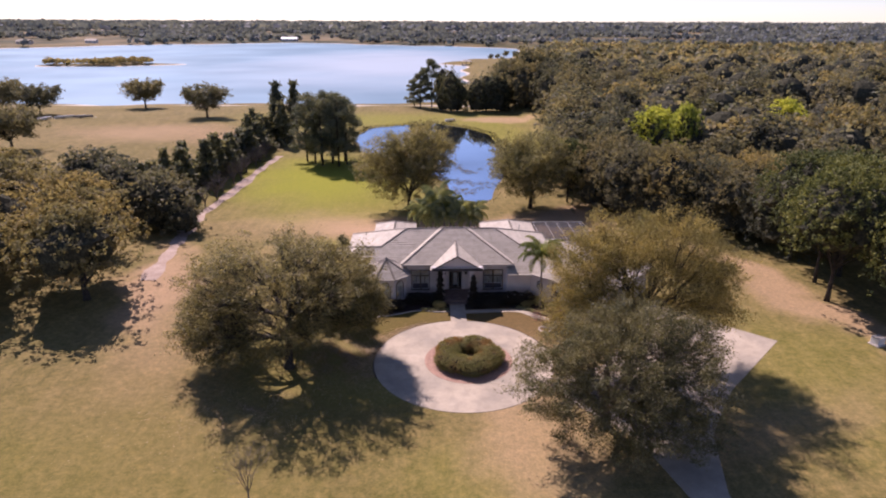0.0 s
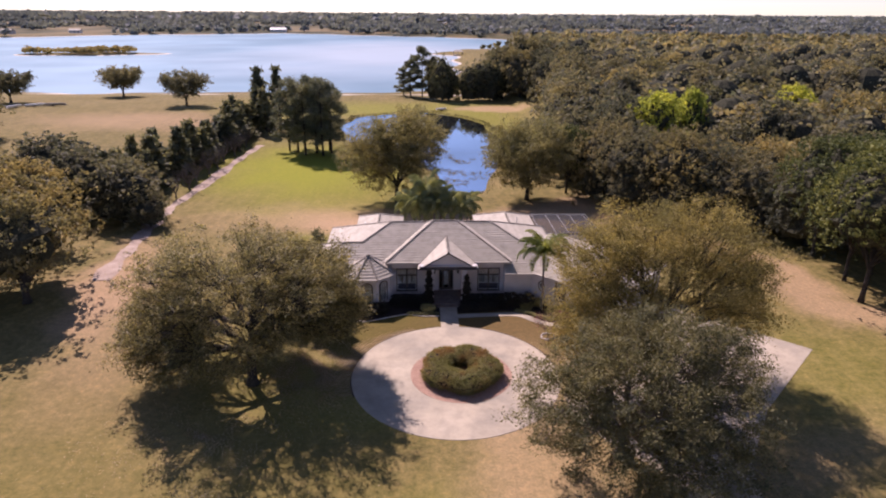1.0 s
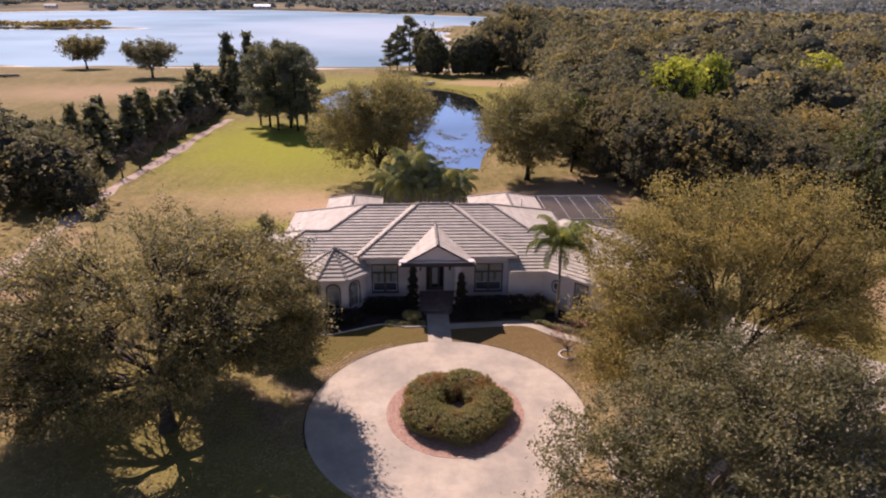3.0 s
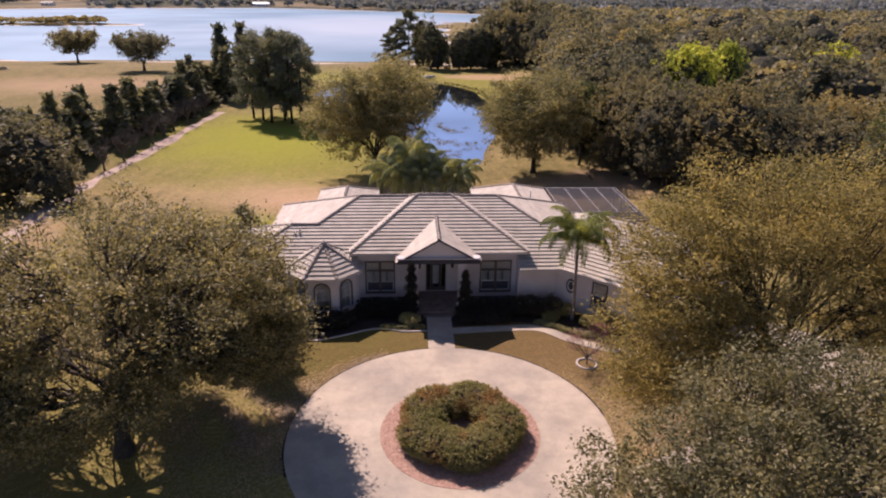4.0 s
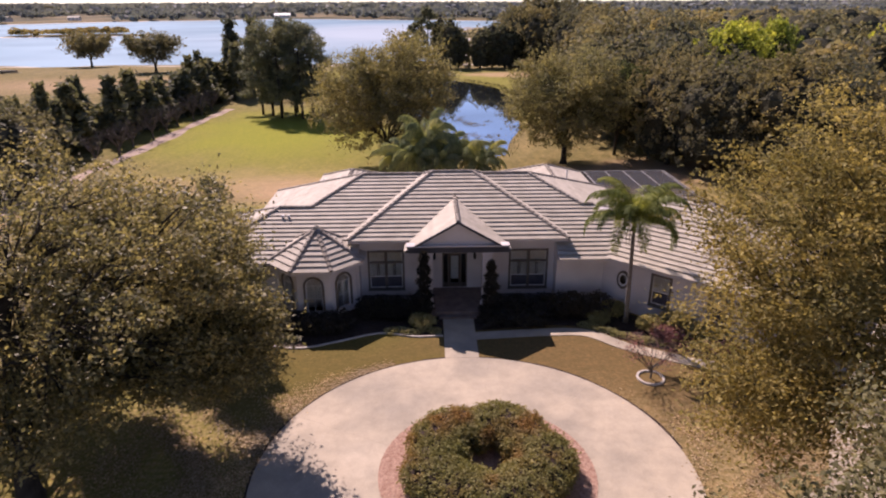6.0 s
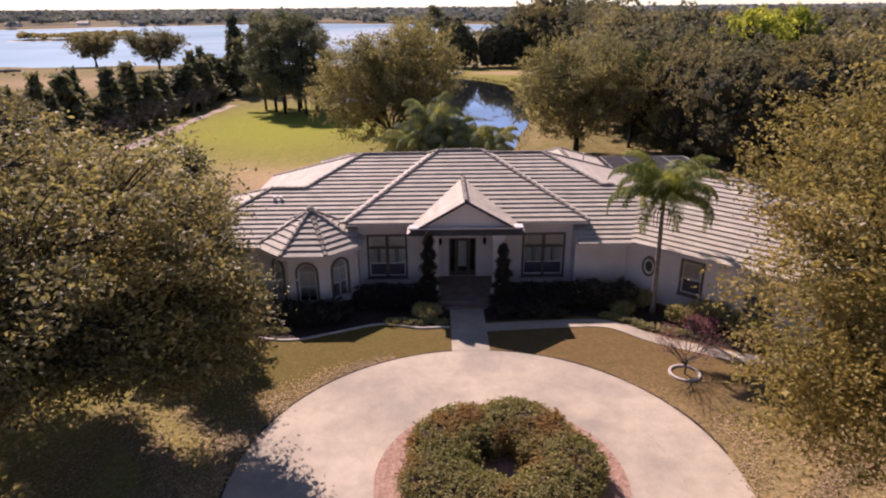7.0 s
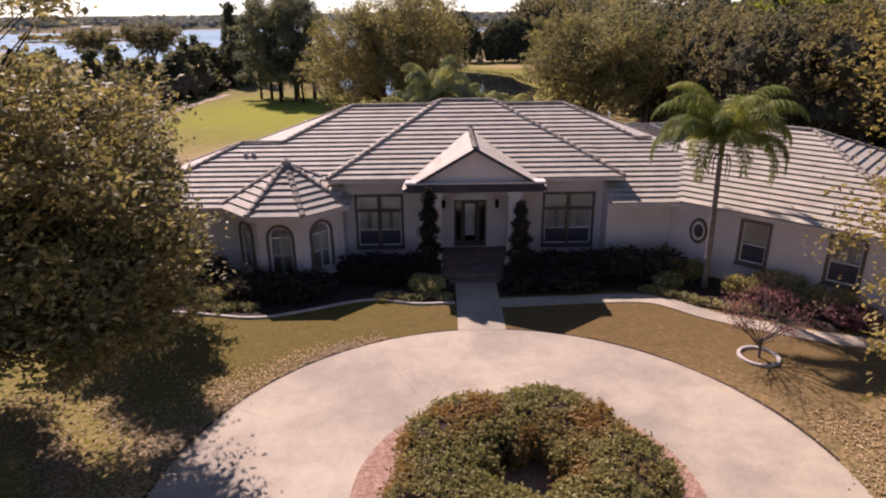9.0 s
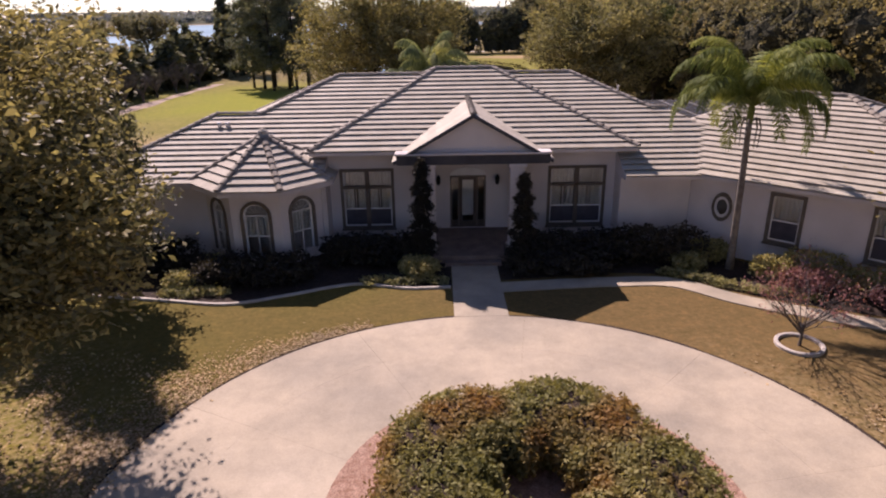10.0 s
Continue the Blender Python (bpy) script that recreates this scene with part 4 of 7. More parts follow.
PINE = make_pine("pine_tree", "tall slender pine in a clump by the pond", at(-30, 181), rng, 17.6, 4.8, 6400, 0.3, LEAF_PINE, 0.2, "pine clump")
for x, y, s, z in ((-27.6, 178, 0.95, 0.98), (-25.4, 181, 1.0, 1.02), (-23.2, 177, 0.95, 1.0), (-29, 185, 1.0, 0.92), (-21.5, 180, 0.9, 0.95), (-32.5, 183, 0.9, 0.86), (-26, 186, 1.0, 0.97), (-22.5, 184, 0.95, 0.98)):
    place(PINE, x, y, random.uniform(0, 360), s, z)
FAR_PINE = make_pine("lakeside_pine_tree", "dark pine beside the lake shore", at(2.0, 300), rng, 20.0, 5.5, 4600, 0.6, LEAF_PINE, 0.14, "lakeside pines", 1.2)
for x, y, s, z in ((-3.0, 303, 0.95, 0.75), (-6, 308, 0.8, 0.6)):
    place(FAR_PINE, x, y, random.uniform(0, 360), s, z)
CEDAR = make_cedar("cedar_tree", "dark conical cedar in a row along the field", at(-50, 140), rng, 8.5, 2.3, 850, 0.5, LEAF_CEDAR, "cedar row")
for k in range(44):
    f = k / 43
    y = 132 + 80 * f
    x = -53.5 + 5.0 * f + random.uniform(-3.0, 2.2)
    place(CEDAR, x, y, random.uniform(0, 360), random.uniform(1.1, 1.75), random.choice((0.55, 0.7, 0.8, 0.9, 1.05, 1.15)) * (0.95 + 0.3 * f))
for x, y, s, z in ((-47, 216, 1.7, 2.1), (-41, 214, 1.7, 2.15), (-44, 208, 1.6, 1.5), (-49, 222, 1.8, 1.7), (15.9, 288, 0.8, 1.2)):
    place(CEDAR, x, y, random.uniform(0, 360), s, z)

# wood trees by the lake, the far side of the pond
BANK = make_mound_tree("bank_cedar_tree", "broad dark cedar with foliage down to the grass", at(10.2, 287), np.random.default_rng(33), heap_lobes(np.random.default_rng(34), 4.3, -1.0, 18.0, 18, 0.3, 0.48, 7), 3000, 0.3, LEAF_CEDAR, BARK, 0.3, 3.0, "dark trees of the far bank", 3, 0.8, 0.84, 0.12)
for x, y, s, z in ((6.5, 292, 0.85, 1.02), (13.0, 290, 0.8, 0.8), (21.0, 288, 1.0, 0.8), (25.5, 290, 1.1, 0.86), (30.0, 289, 1.1, 0.84), (33.5, 293, 1.0, 0.95)):
    place(BANK, x, y, random.uniform(0, 360), s, z)
for x, y, s, z in ((36, 296, 1.4, 1.7), (44, 300, 1.6, 1.9), (54, 296, 1.6, 1.8), (42, 286, 1.3, 1.5), (64, 292, 1.5, 1.6), (34, 306, 1.2, 1.6), (50, 284, 1.4, 1.5), (58, 276, 1.4, 1.5), (50, 266, 1.3, 1.4)):
    place(MODELS[0], x, y, random.uniform(0, 360), s, z)

# the field's own trees by the lake
FIELD = make_oak("field_tree", "round dark oak alone on the lakeside field", at(-81, 251), np.random.default_rng(52), round_lobes(np.random.default_rng(53), 8.4, 2.4, 11.6, 9), 300, 24, 0.42, LEAF_WOOD, BARK, 0.4, 2.6, 7, 0.4, 0.85)
for x, y, s, z in ((-119.7, 290.0, 1.0, 1.02), (-111.5, 185, 1.0, 1.0), (-146, 259, 1.0, 0.95), (-160, 262, 0.9, 1.1)):
    place(FIELD, x, y, random.uniform(0, 360), s, z)

CYPRESS = make_oak("cypress_tree", "small dark tree standing at the lake's spit", at(64, 664, 0, 1.0, 1.0), np.random.default_rng(57), round_lobes(np.random.default_rng(58), 2.8, 2.6, 6.6, 5), 36, 22, 0.5, LEAF_WOOD, BARK, 0.25, 2.4, 4, 0.4, 0.6)
for x, y, z in ((71, 672, 1.0), (79, 668, 1.15), (90, 690, 0.9), (99, 684, 1.0)):
    made = copy_thing(CYPRESS, at(x, y, 50 * x, z, 1.0))

# trees at the left edge of the lawn
LEFT = make_mound_tree("border_tree", "shady bronze-green tree at the lawn's border", at(-46.0, 92.0), np.random.default_rng(31),
                       heap_lobes(np.random.default_rng(8), 8.0, 0.8, 12.0, 20, 0.24, 0.42), 7000, 0.2, LEAF_BROWN, BARK, 0.4, 2.6, "border trees", 10, 0.9, 0.7, 0.14)
for x, y, s, z in ((-42.5, 86, 0.95, 0.95), (-55, 84, 1.1, 1.0), (-60, 96, 1.1, 1.0), (-66, 80, 1.1, 1.05), (-54, 106, 1.1, 0.95), (-66, 110, 1.2, 1.0), (-76, 96, 1.2, 1.0), (-74, 122, 1.2, 0.95), (-86, 110, 1.3, 0.95)):
    place(LEFT, x, y, random.uniform(0, 360), s, z)
for x, y, s, z in ((-46.5, 119.5, 0.95, 0.8), (-56, 126, 1.0, 0.85), (-49, 128, 0.8, 0.72), (-64, 132, 1.1, 0.85), (-41.5, 117, 0.5, 0.42)):
    place(MODELS[0], x, y, random.uniform(0, 360), s, z)
# tall edge of the wood beside the lawn
EDGE = make_mound_tree("edge_tree", "tall dark green tree at the wood's edge with bare lower trunk", at(49.5, 84.0), np.random.default_rng(41),
                       heap_lobes(np.random.default_rng(9), 6.6, 3.0, 16.0, 20, 0.24, 0.42), 7200, 0.19, LEAF_FRESH, BARK, 0.26, 5.0, "trees at the wood's edge", 12, 0.9, 0.78, 0.16)
for x, y, s, z in ((56, 92, 1.0, 1.0), (53, 99, 0.9, 0.95), (51.5, 90, 0.8, 0.85), (58, 80, 1.0, 1.02), (64, 88, 1.1, 1.0), (60, 102, 1.0, 0.95), (66, 76, 1.1, 1.0), (53, 76, 0.8, 0.9), (29.0, 140.5, 0.72, 0.78)):
    place(EDGE, x, y, random.uniform(0, 360), s, z)


# ---- far woods and islands: too many and too far to count ----
def far_crowns(name, places, per, leaf, mat, label, height=9.0, radius=4.5, seed=1, core=False, tuft=1):
    rg = np.random.default_rng(seed)
    P = np.array(places)
    n = len(P)
    d = rg.normal(size=(n, per, 3))
    d /= np.linalg.norm(d, axis=2)[:, :, None]
    d[:, :, 2] = np.abs(d[:, :, 2]) * 1.0 - 0.25
    s = rg.uniform(0.6, 1.3, size=(n, 1, 1)) * np.array([radius, radius, height * 0.5])
    P = P + np.stack([np.zeros(n), np.zeros(n), rg.normal(0, height * 0.13, n)], -1)
    c = P[:, None, :] + np.array([0, 0, height * 0.5]) + d * s * rg.uniform(0.75, 1.05, size=(n, per, 1))
    if tuft > 1:
        # leaves bunch round every tuft-th place
        hub = np.repeat(c[:, ::tuft], tuft, 1)[:, :per]
        u = rg.normal(size=(n, per, 3)) + d * 0.6 + np.array([0, 0, 0.3])
        u /= np.linalg.norm(u, axis=2)[:, :, None]
        c = hub + u * leaf * np.repeat(rg.uniform(1.6, 3.2, size=(n, per // tuft + 1, 1)), tuft, 1)[:, :per]
        d = u
    # dark domes fill the crowns, their colour holding the canopy's inner shade
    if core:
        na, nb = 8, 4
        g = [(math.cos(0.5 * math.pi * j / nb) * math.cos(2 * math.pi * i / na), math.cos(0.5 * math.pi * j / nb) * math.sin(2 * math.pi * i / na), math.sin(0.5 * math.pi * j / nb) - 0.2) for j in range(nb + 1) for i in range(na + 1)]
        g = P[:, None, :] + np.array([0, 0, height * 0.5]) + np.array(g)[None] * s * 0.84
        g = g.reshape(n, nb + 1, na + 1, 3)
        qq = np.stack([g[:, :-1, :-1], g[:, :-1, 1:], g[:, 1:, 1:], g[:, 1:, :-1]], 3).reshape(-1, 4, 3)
        tagged(new("wood_understory", array_mesh("wood_understory", qq, 4, CROWN_SHADE)), "dark shells carrying the shade inside the wood's canopy", "woods", kind="stuff")
    q = leaf_quads(rg, c.reshape(-1, 3), leaf, 0.5, 0.8, None, d.reshape(-1, 3), 0.75)
    tagged(new(name, array_mesh(name, q, 4, mat)), label, "woods", kind="stuff")


def scatter(rg, count, x0, x1, y0, y1, ok):
    x, y = rg.uniform(x0, x1, count * 4), rg.uniform(y0, y1, count * 4)
    keep = ok(x, y)
    x, y = x[keep][:count], y[keep][:count]
    return np.stack([x, y, ground_z(x, y)], -1)


rg = np.random.default_rng(77)
edge_x = np.vectorize(wood_edge)
# the wood beyond its border trees
S = np.array(spots)


def deep(x, y):
    inside = x > np.where(y < 330, edge_x(y) + 9, 44 + (y - 330) * 0.22)
    clear = np.ones(len(x), bool)
    for a, b in S:
        clear &= (x - a) ** 2 + (y - b) ** 2 > 20
    clear &= (x - 50) ** 2 + (y - 148) ** 2 > 120
    return inside & clear & (lake_depth(x, y) < -8)


far_crowns("wood_canopy", scatter(rg, 1300, 50, 420, 90, 420, deep), 115, 0.66, LEAF_CANOPY, "dense canopy of dark, olive and bronze evergreen oaks", 14.5, 6.6, 2, True, 9)
far_crowns("distant_wood", scatter(rg, 1000, 60, 900, 420, 800, lambda x, y: (lake_depth(x, y) < -12) & (x > 50 + (y - 420) * 0.25)), 50, 2.0, LEAF_CANOPY, "distant wood beyond the lake's bay", 12.0, 7.5, 4)
blocky = lambda x, y: (np.sin(x / 97 + 1.3) * np.sin(y / 171 + x / 400) + 0.6 * np.sin(x / 31) * np.sin(y / 67) > -0.25)
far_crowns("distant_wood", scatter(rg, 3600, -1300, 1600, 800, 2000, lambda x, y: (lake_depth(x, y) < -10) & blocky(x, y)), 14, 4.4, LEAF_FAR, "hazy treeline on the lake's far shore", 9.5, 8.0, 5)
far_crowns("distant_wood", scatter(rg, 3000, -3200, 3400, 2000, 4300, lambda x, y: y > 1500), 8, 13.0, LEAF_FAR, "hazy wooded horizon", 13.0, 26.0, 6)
far_crowns("island_scrub", scatter(rg, 130, -330, -222, 565, 625, lambda x, y: lake_depth(x, y) < -5), 40, 0.9, LEAF_BROWN, "low scrub on the lake island", 5.0, 3.2, 7)


# ---- the house ----
house = thing("house", Matrix(), "single-storey stucco house with grey-beige tiled hip roofs and a gabled porch", "house")
PITCH = 0.4266
COURSE = 0.40


def clip(poly, b0, b1):
    """The piece of a flat polygon (a, b) with b between b0 and b1."""
    for limit, sign in ((b0, 1), (b1, -1)):
        out = []
        for k, p in enumerate(poly):
            q = poly[(k + 1) % len(poly)]
            fp, fq = sign * (p[1] - limit), sign * (q[1] - limit)
            if fp >= 0:
                out.append(p)
            if (fp >= 0) != (fq >= 0):
                t = fp / (fp - fq)
                out.append((p[0] + t * (q[0] - p[0]), p[1] + t * (q[1] - p[1])))
        poly = out
        if not poly:
            return []
    return poly


def tile_plane(parent, corners, thick=0.085, course=COURSE):
    """Courses of roof tiles on a plane whose first two corners are its eave."""
    c = [Vector(p) for p in corners]
    e = (c[1] - c[0]).normalized()
    nrm = e.cross(c[-1] - c[0]).normalized()
    if nrm.z < 0:
        nrm = -nrm
    g = nrm.cross(e).normalized()
    if g.z < 0:
        g = -g
    flat = [((p - c[0]).dot(e), (p - c[0]).dot(g)) for p in c]
    top = max(b for a, b in flat)
    count = max(1, round(top / course))
    step = top / count
    for k in range(count):
        b0, b1 = k * step, (k + 1) * step
        poly = clip(flat, b0, b1)
        if len(poly) < 3:
            continue
        bm = bmesh.new()
        low = b0 - (0.05 if k == 0 else 0.03)
        hi, lo, eaves = [], [], []
        for a, b in poly:
            f = (b - b0) / step
            edge = f < 1e-6
            base = c[0] + e * a + g * (low if edge else b)
            hi.append(bm.verts.new(base + nrm * (thick * (1 - f) + 0.012 * f)))
            lo.append(bm.verts.new(base + nrm * (thick - 0.02 if edge else 0.0)))
            eaves.append(bm.verts.new(c[0] + e * a + g * (b0 + 0.14) + nrm * 0.0) if edge else None)
        bm.faces.new(hi)
        under = []
        for i in range(len(hi)):
            j = (i + 1) % len(hi)
            bm.faces.new((lo[i], lo[j], hi[j], hi[i]))
            if eaves[i] and eaves[j]:
                under.append(bm.faces.new((lo[i], lo[j], eaves[j], eaves[i])))
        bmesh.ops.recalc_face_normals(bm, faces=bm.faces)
        # undersides go near-black, the shadow between courses put into their colour
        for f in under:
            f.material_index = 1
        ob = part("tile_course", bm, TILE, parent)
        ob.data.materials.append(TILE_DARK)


def cap_mesh():
    bm = bmesh.new()
    n = 6
    for s, r0 in ((0.0, 0.15), (0.44, 0.125)):
        for k in range(n + 1):
            t = math.pi * k / n
            bm.verts.new((r0 * math.cos(t), s, r0 * 0.75 * math.sin(t)))
    bm.verts.ensure_lookup_table()
    for k in range(n):
        bm.faces.new((bm.verts[k], bm.verts[k + 1], bm.verts[n + 2 + k], bm.verts[n + 1 + k]))
    bm.faces.new([bm.verts[k] for k in range(n + 1)])
    bmesh.ops.recalc_face_normals(bm, faces=bm.faces)
    me = bpy.data.meshes.new("ridge_cap")
    bm.to_mesh(me)
    bm.free()
    me.materials.append(TILE_CAP)
    return me


CAP = cap_mesh()


def caps(parent, a, b, lift=0.05):
    """Overlapping cap tiles up a hip or along a ridge, from a to b."""
    a, b = Vector(a), Vector(b)
    way = b - a
    n = max(1, round(way.length / 0.38))
    turn = way.to_track_quat('Y', 'Z').to_matrix().to_4x4()
    tilt = Matrix.Rotation(radians(-3), 4, 'X')
    for k in range(n):
        p = a + way * (k / n) + Vector((0, 0, lift))
        part_like("ridge_cap", CAP, parent, Matrix.Translation(p) @ turn @ tilt)


def hip_roof(m, u0, u1, v0, v1, ze, zr, vr, r0, r1, hips="abcd", planes="fblr", ridge=True):
    """A hip roof over a rectangle, in the frame m: front edge v0, back edge v1, ridge at v = vr from r0 to r1."""
    roof = new("roof")
    roof.parent = house
    P = lambda u, v, z: m @ Vector((u, v, z))
    a, b, c, d = P(u0, v0, ze), P(u1, v0, ze), P(u1, v1, ze), P(u0, v1, ze)
    e, f = P(r0, vr, zr), P(r1, vr, zr)
    bm = bmesh.new()
    top = [bm.verts.new(p - Vector((0, 0, 0.03))) for p in (a, b, c, d, e, f)]
    low = [bm.verts.new(p - Vector((0, 0, 0.17))) for p in (a, b, c, d)]
    A, B, C, D, E, F = top
    for face in ((A, B, F, E), (B, C, F), (C, D, E, F), (D, A, E)):
        bm.faces.new(face)
    for k in range(4):
        bm.faces.new((low[k], low[(k + 1) % 4], top[(k + 1) % 4], top[k]))
    bm.faces.new(low[::-1])
    part("roof_deck", bm, STUCCO, roof, "pale painted fascia and soffit")
    if "f" in planes:
        tile_plane(roof, (a, b, f, e))
    if "b" in planes:
        tile_plane(roof, (c, d, e, f))
    if "l" in planes:
        tile_plane(roof, (d, a, e))
    if "r" in planes:
        tile_plane(roof, (b, c, f))
    for k, (p, q) in dict(a=(a, e), b=(b, f), c=(c, f), d=(d, e)).items():
        if k in hips:
            caps(roof, p, q)
    if ridge and (f - e).length > 0.4:
        caps(roof, e, f)
    return roof


I4 = Matrix()
# main body, the raised front bay, the left wing and the rear wings
main = new("roof")
main.parent = house
M_FRONT = [(-8.76, 87.29, 4.26), (14.53, 87.29, 4.26), (8.72, 93.1, 6.74), (-2.95, 93.1, 6.74)]
M_LEFT = [(-11.0, 101.15, 3.30), (-11.0, 89.6, 3.30), (-8.76, 87.29, 4.26), (-2.95, 93.1, 6.74)]
M_RIGHT = [(16.78, 89.6, 3.30), (16.78, 101.15, 3.30), (8.72, 93.1, 6.74), (14.53, 87.29, 4.26)]
M_BACK = [(16.78, 101.15, 3.30), (-11.0, 101.15, 3.30), (-2.95, 93.1, 6.74), (8.72, 93.1, 6.74)]
bm = bmesh.new()
for poly in (M_FRONT, M_LEFT, M_RIGHT, M_BACK):
    bm.faces.new([bm.verts.new((x, y, z - 0.03)) for x, y, z in poly])
bmesh.ops.remove_doubles(bm, verts=bm.verts, dist=0.001)
bmesh.ops.recalc_face_normals(bm, faces=bm.faces)
part("roof_deck", bm, STUCCO, main)
# above the wings' ridges the front slope shows; below them the wings' own tiles go on in the same plane
M_TOP = [(-6.2, 89.85, 5.352), (11.97, 89.85, 5.352), (8.72, 93.1, 6.74), (-2.95, 93.1, 6.74)]
M_GAPS = [[(-2.75, 87.7, 4.435), (-2.2, 87.7, 4.435), (-0.6, 89.85, 5.352), (-2.75, 89.85, 5.352)], [(9.2, 87.7, 4.435), (9.65, 87.7, 4.435), (9.65, 89.85, 5.352), (7.6, 89.85, 5.352)]]
for poly in (M_TOP, M_LEFT, M_RIGHT, M_BACK, *M_GAPS):
    tile_plane(main, poly)
for p, q in ((M_TOP[0], M_TOP[3]), (M_TOP[1], M_TOP[2]), ((-8.3, 89.85, 5.37), M_TOP[0]), (M_TOP[1], (12.6, 89.85, 5.37)), (M_BACK[0], M_BACK[3]), (M_BACK[1], M_BACK[2]), (M_FRONT[3], M_FRONT[2])):
    caps(main, p, q)
hip_roof(I4, -3.4, 10.4, 86.1, 98.7, 4.29, 7.06, 92.4, 1.95, 4.75, hips="abcd")
hip_roof(I4, -13.1, -2.75, 85.054, 94.65, 3.30, 5.35, 89.85, -8.3, -2.75, hips="ad", planes="fbl", ridge=False)
hip_roof(I4, 9.65, 17.4, 85.056, 94.65, 3.30, 5.35, 89.85, 9.65, 12.6, hips="", planes="fb", ridge=False)
SIDE = Matrix.Translation((-4.95, 0, 0)) @ Matrix.Rotation(radians(90), 4, 'Z')
hip_roof(SIDE, 94.0, 106.2, -3.0, 3.0, 3.30, 4.58, 0.0, 97.0, 103.2, hips="bc", planes="fbr")
SIDE = Matrix.Translation((11.75, 0, 0)) @ Matrix.Rotation(radians(90), 4, 'Z')
hip_roof(SIDE, 92.0, 106.4, -3.9, 3.9, 3.32, 4.98, 0.0, 96.0, 102.5, hips="bc", planes="fbr")
ANG = math.atan2(-0.682, 0.731)
GARAGE = Matrix.Translation((12.65, 85.15, 0)) @ Matrix.Rotation(ANG, 4, 'Z')
hip_roof(GARAGE, -5.6, 9.95, 0.0, 12.7, 3.34, 6.06, 6.35, 0.75, 3.6, hips="bc")


def turret_roof():
    roof = new("roof")
    roof.parent = house
    cx, cy, r, ze, zt = -5.35, 86.55, 3.19, 3.30, 4.97
    apex = Vector((cx, cy, zt))
    ring = [Vector((cx + r * math.cos(t), cy + r * math.sin(t), ze)) for t in (radians(22.5 + 45 * k) for k in range(8))]
    bm = bmesh.new()
    top = [bm.verts.new(p - Vector((0, 0, 0.03))) for p in ring]
    low = [bm.verts.new(p - Vector((0, 0, 0.22))) for p in ring]
    tip = bm.verts.new(apex - Vector((0, 0, 0.03)))
    for k in range(8):
        j = (k + 1) % 8
        bm.faces.new((top[k], top[j], tip))
        bm.faces.new((low[k], low[j], top[j], top[k]))
    bm.faces.new(low[::-1])
    part("roof_deck", bm, STUCCO, roof, "pale painted fascia and soffit")
    for k in range(8):
        tile_plane(roof, (ring[k], ring[(k + 1) % 8], apex))
        caps(roof, ring[k], apex)
    bm = bmesh.new()
    add_tube(bm, [apex + Vector((0, 0, 0.0)), apex + Vector((0, 0, 0.2)), apex + Vector((0, 0, 0.3))], [0.24, 0.2, 0.05], 8)
    part("finial", bm, TILE, roof)


turret_roof()


def porch_roof():
    roof = new("roof")
    roof.parent = house
    x0, x1, y0, y1, ze, zt = 0.2, 6.58, 84.65, 90.6, 4.12, 5.94
    xm = (x0 + x1) / 2
    a, b, c, d = Vector((x0, y0, ze)), Vector((x1, y0, ze)), Vector((x1, y1, ze)), Vector((x0, y1, ze))
    e, f = Vector((xm, y0, zt)), Vector((xm, y1, zt))
    bm = bmesh.new()
    add = [bm.verts.new(p - Vector((0, 0, 0.03))) for p in (a, b, e, d, c, f)]
    bm.faces.new((add[0], add[3], add[5], add[2]))
    bm.faces.new((add[1], add[2], add[5], add[4]))
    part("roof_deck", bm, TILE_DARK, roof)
    tile_plane(roof, (a, d, f, e), 0.05)
    tile_plane(roof, (b, c, f, e), 0.05)
    caps(roof, e, f)
    # gable boards along the two slopes; their dark grey paints the edge's shadow line
    for s, p in ((1, a), (-1, b)):
        bm = bmesh.new()
        vs = []
        for yy in (y0 - 0.05, y0 + 0.04):
            vs.append([bm.verts.new((q.x, yy, q.z + dz)) for q, dz in ((p, 0.05), (e, 0.06), (e, -0.09), (p, -0.1))])
        bm.faces.new(vs[0])
        bm.faces.new(vs[1][::-1])
        for k in range(4):
            bm.faces.new((vs[0][k], vs[1][k], vs[1][(k + 1) % 4], vs[0][(k + 1) % 4]))
        bmesh.ops.recalc_face_normals(bm, faces=bm.faces)
        part("gable_board", bm, SLATE, roof, "dark grey board painted as the gable edge's shadow line")
    # gable wall and its beam
    bm = bmesh.new()
    vs = []
    for yy in (y0 + 0.25, y0 + 0.45):
        vs.append([bm.verts.new(q) for q in ((x0 + 0.62, yy, 4.44), (x1 - 0.62, yy, 4.44), (xm, yy, zt - 0.1))])
    bm.faces.new(vs[0])
    bm.faces.new(vs[1][::-1])
    for k in range(3):
        bm.faces.new((vs[0][k], vs[1][k], vs[1][(k + 1) % 3], vs[0][(k + 1) % 3]))
    bmesh.ops.recalc_face_normals(bm, faces=bm.faces)
    part("gable_wall", bm, STUCCO, roof)
    part("beam", box(x0 + 0.12, x1 - 0.12, y0 + 0.02, y0 + 0.6, 4.0, 4.44, bevel=0.02), SLATE, roof, "slate-grey moulded beam")
    part("moulding", box(x0 + 0.06, x1 - 0.06, y0 - 0.06, y0 + 0.6, 4.39, 4.48, bevel=0.02), STUCCO, roof)
    part("porch_ceiling", box(x0 + 0.2, x1 - 0.2, y0 + 0.6, 87.72, 3.98, 4.06), STUCCO, roof)


porch_roof()


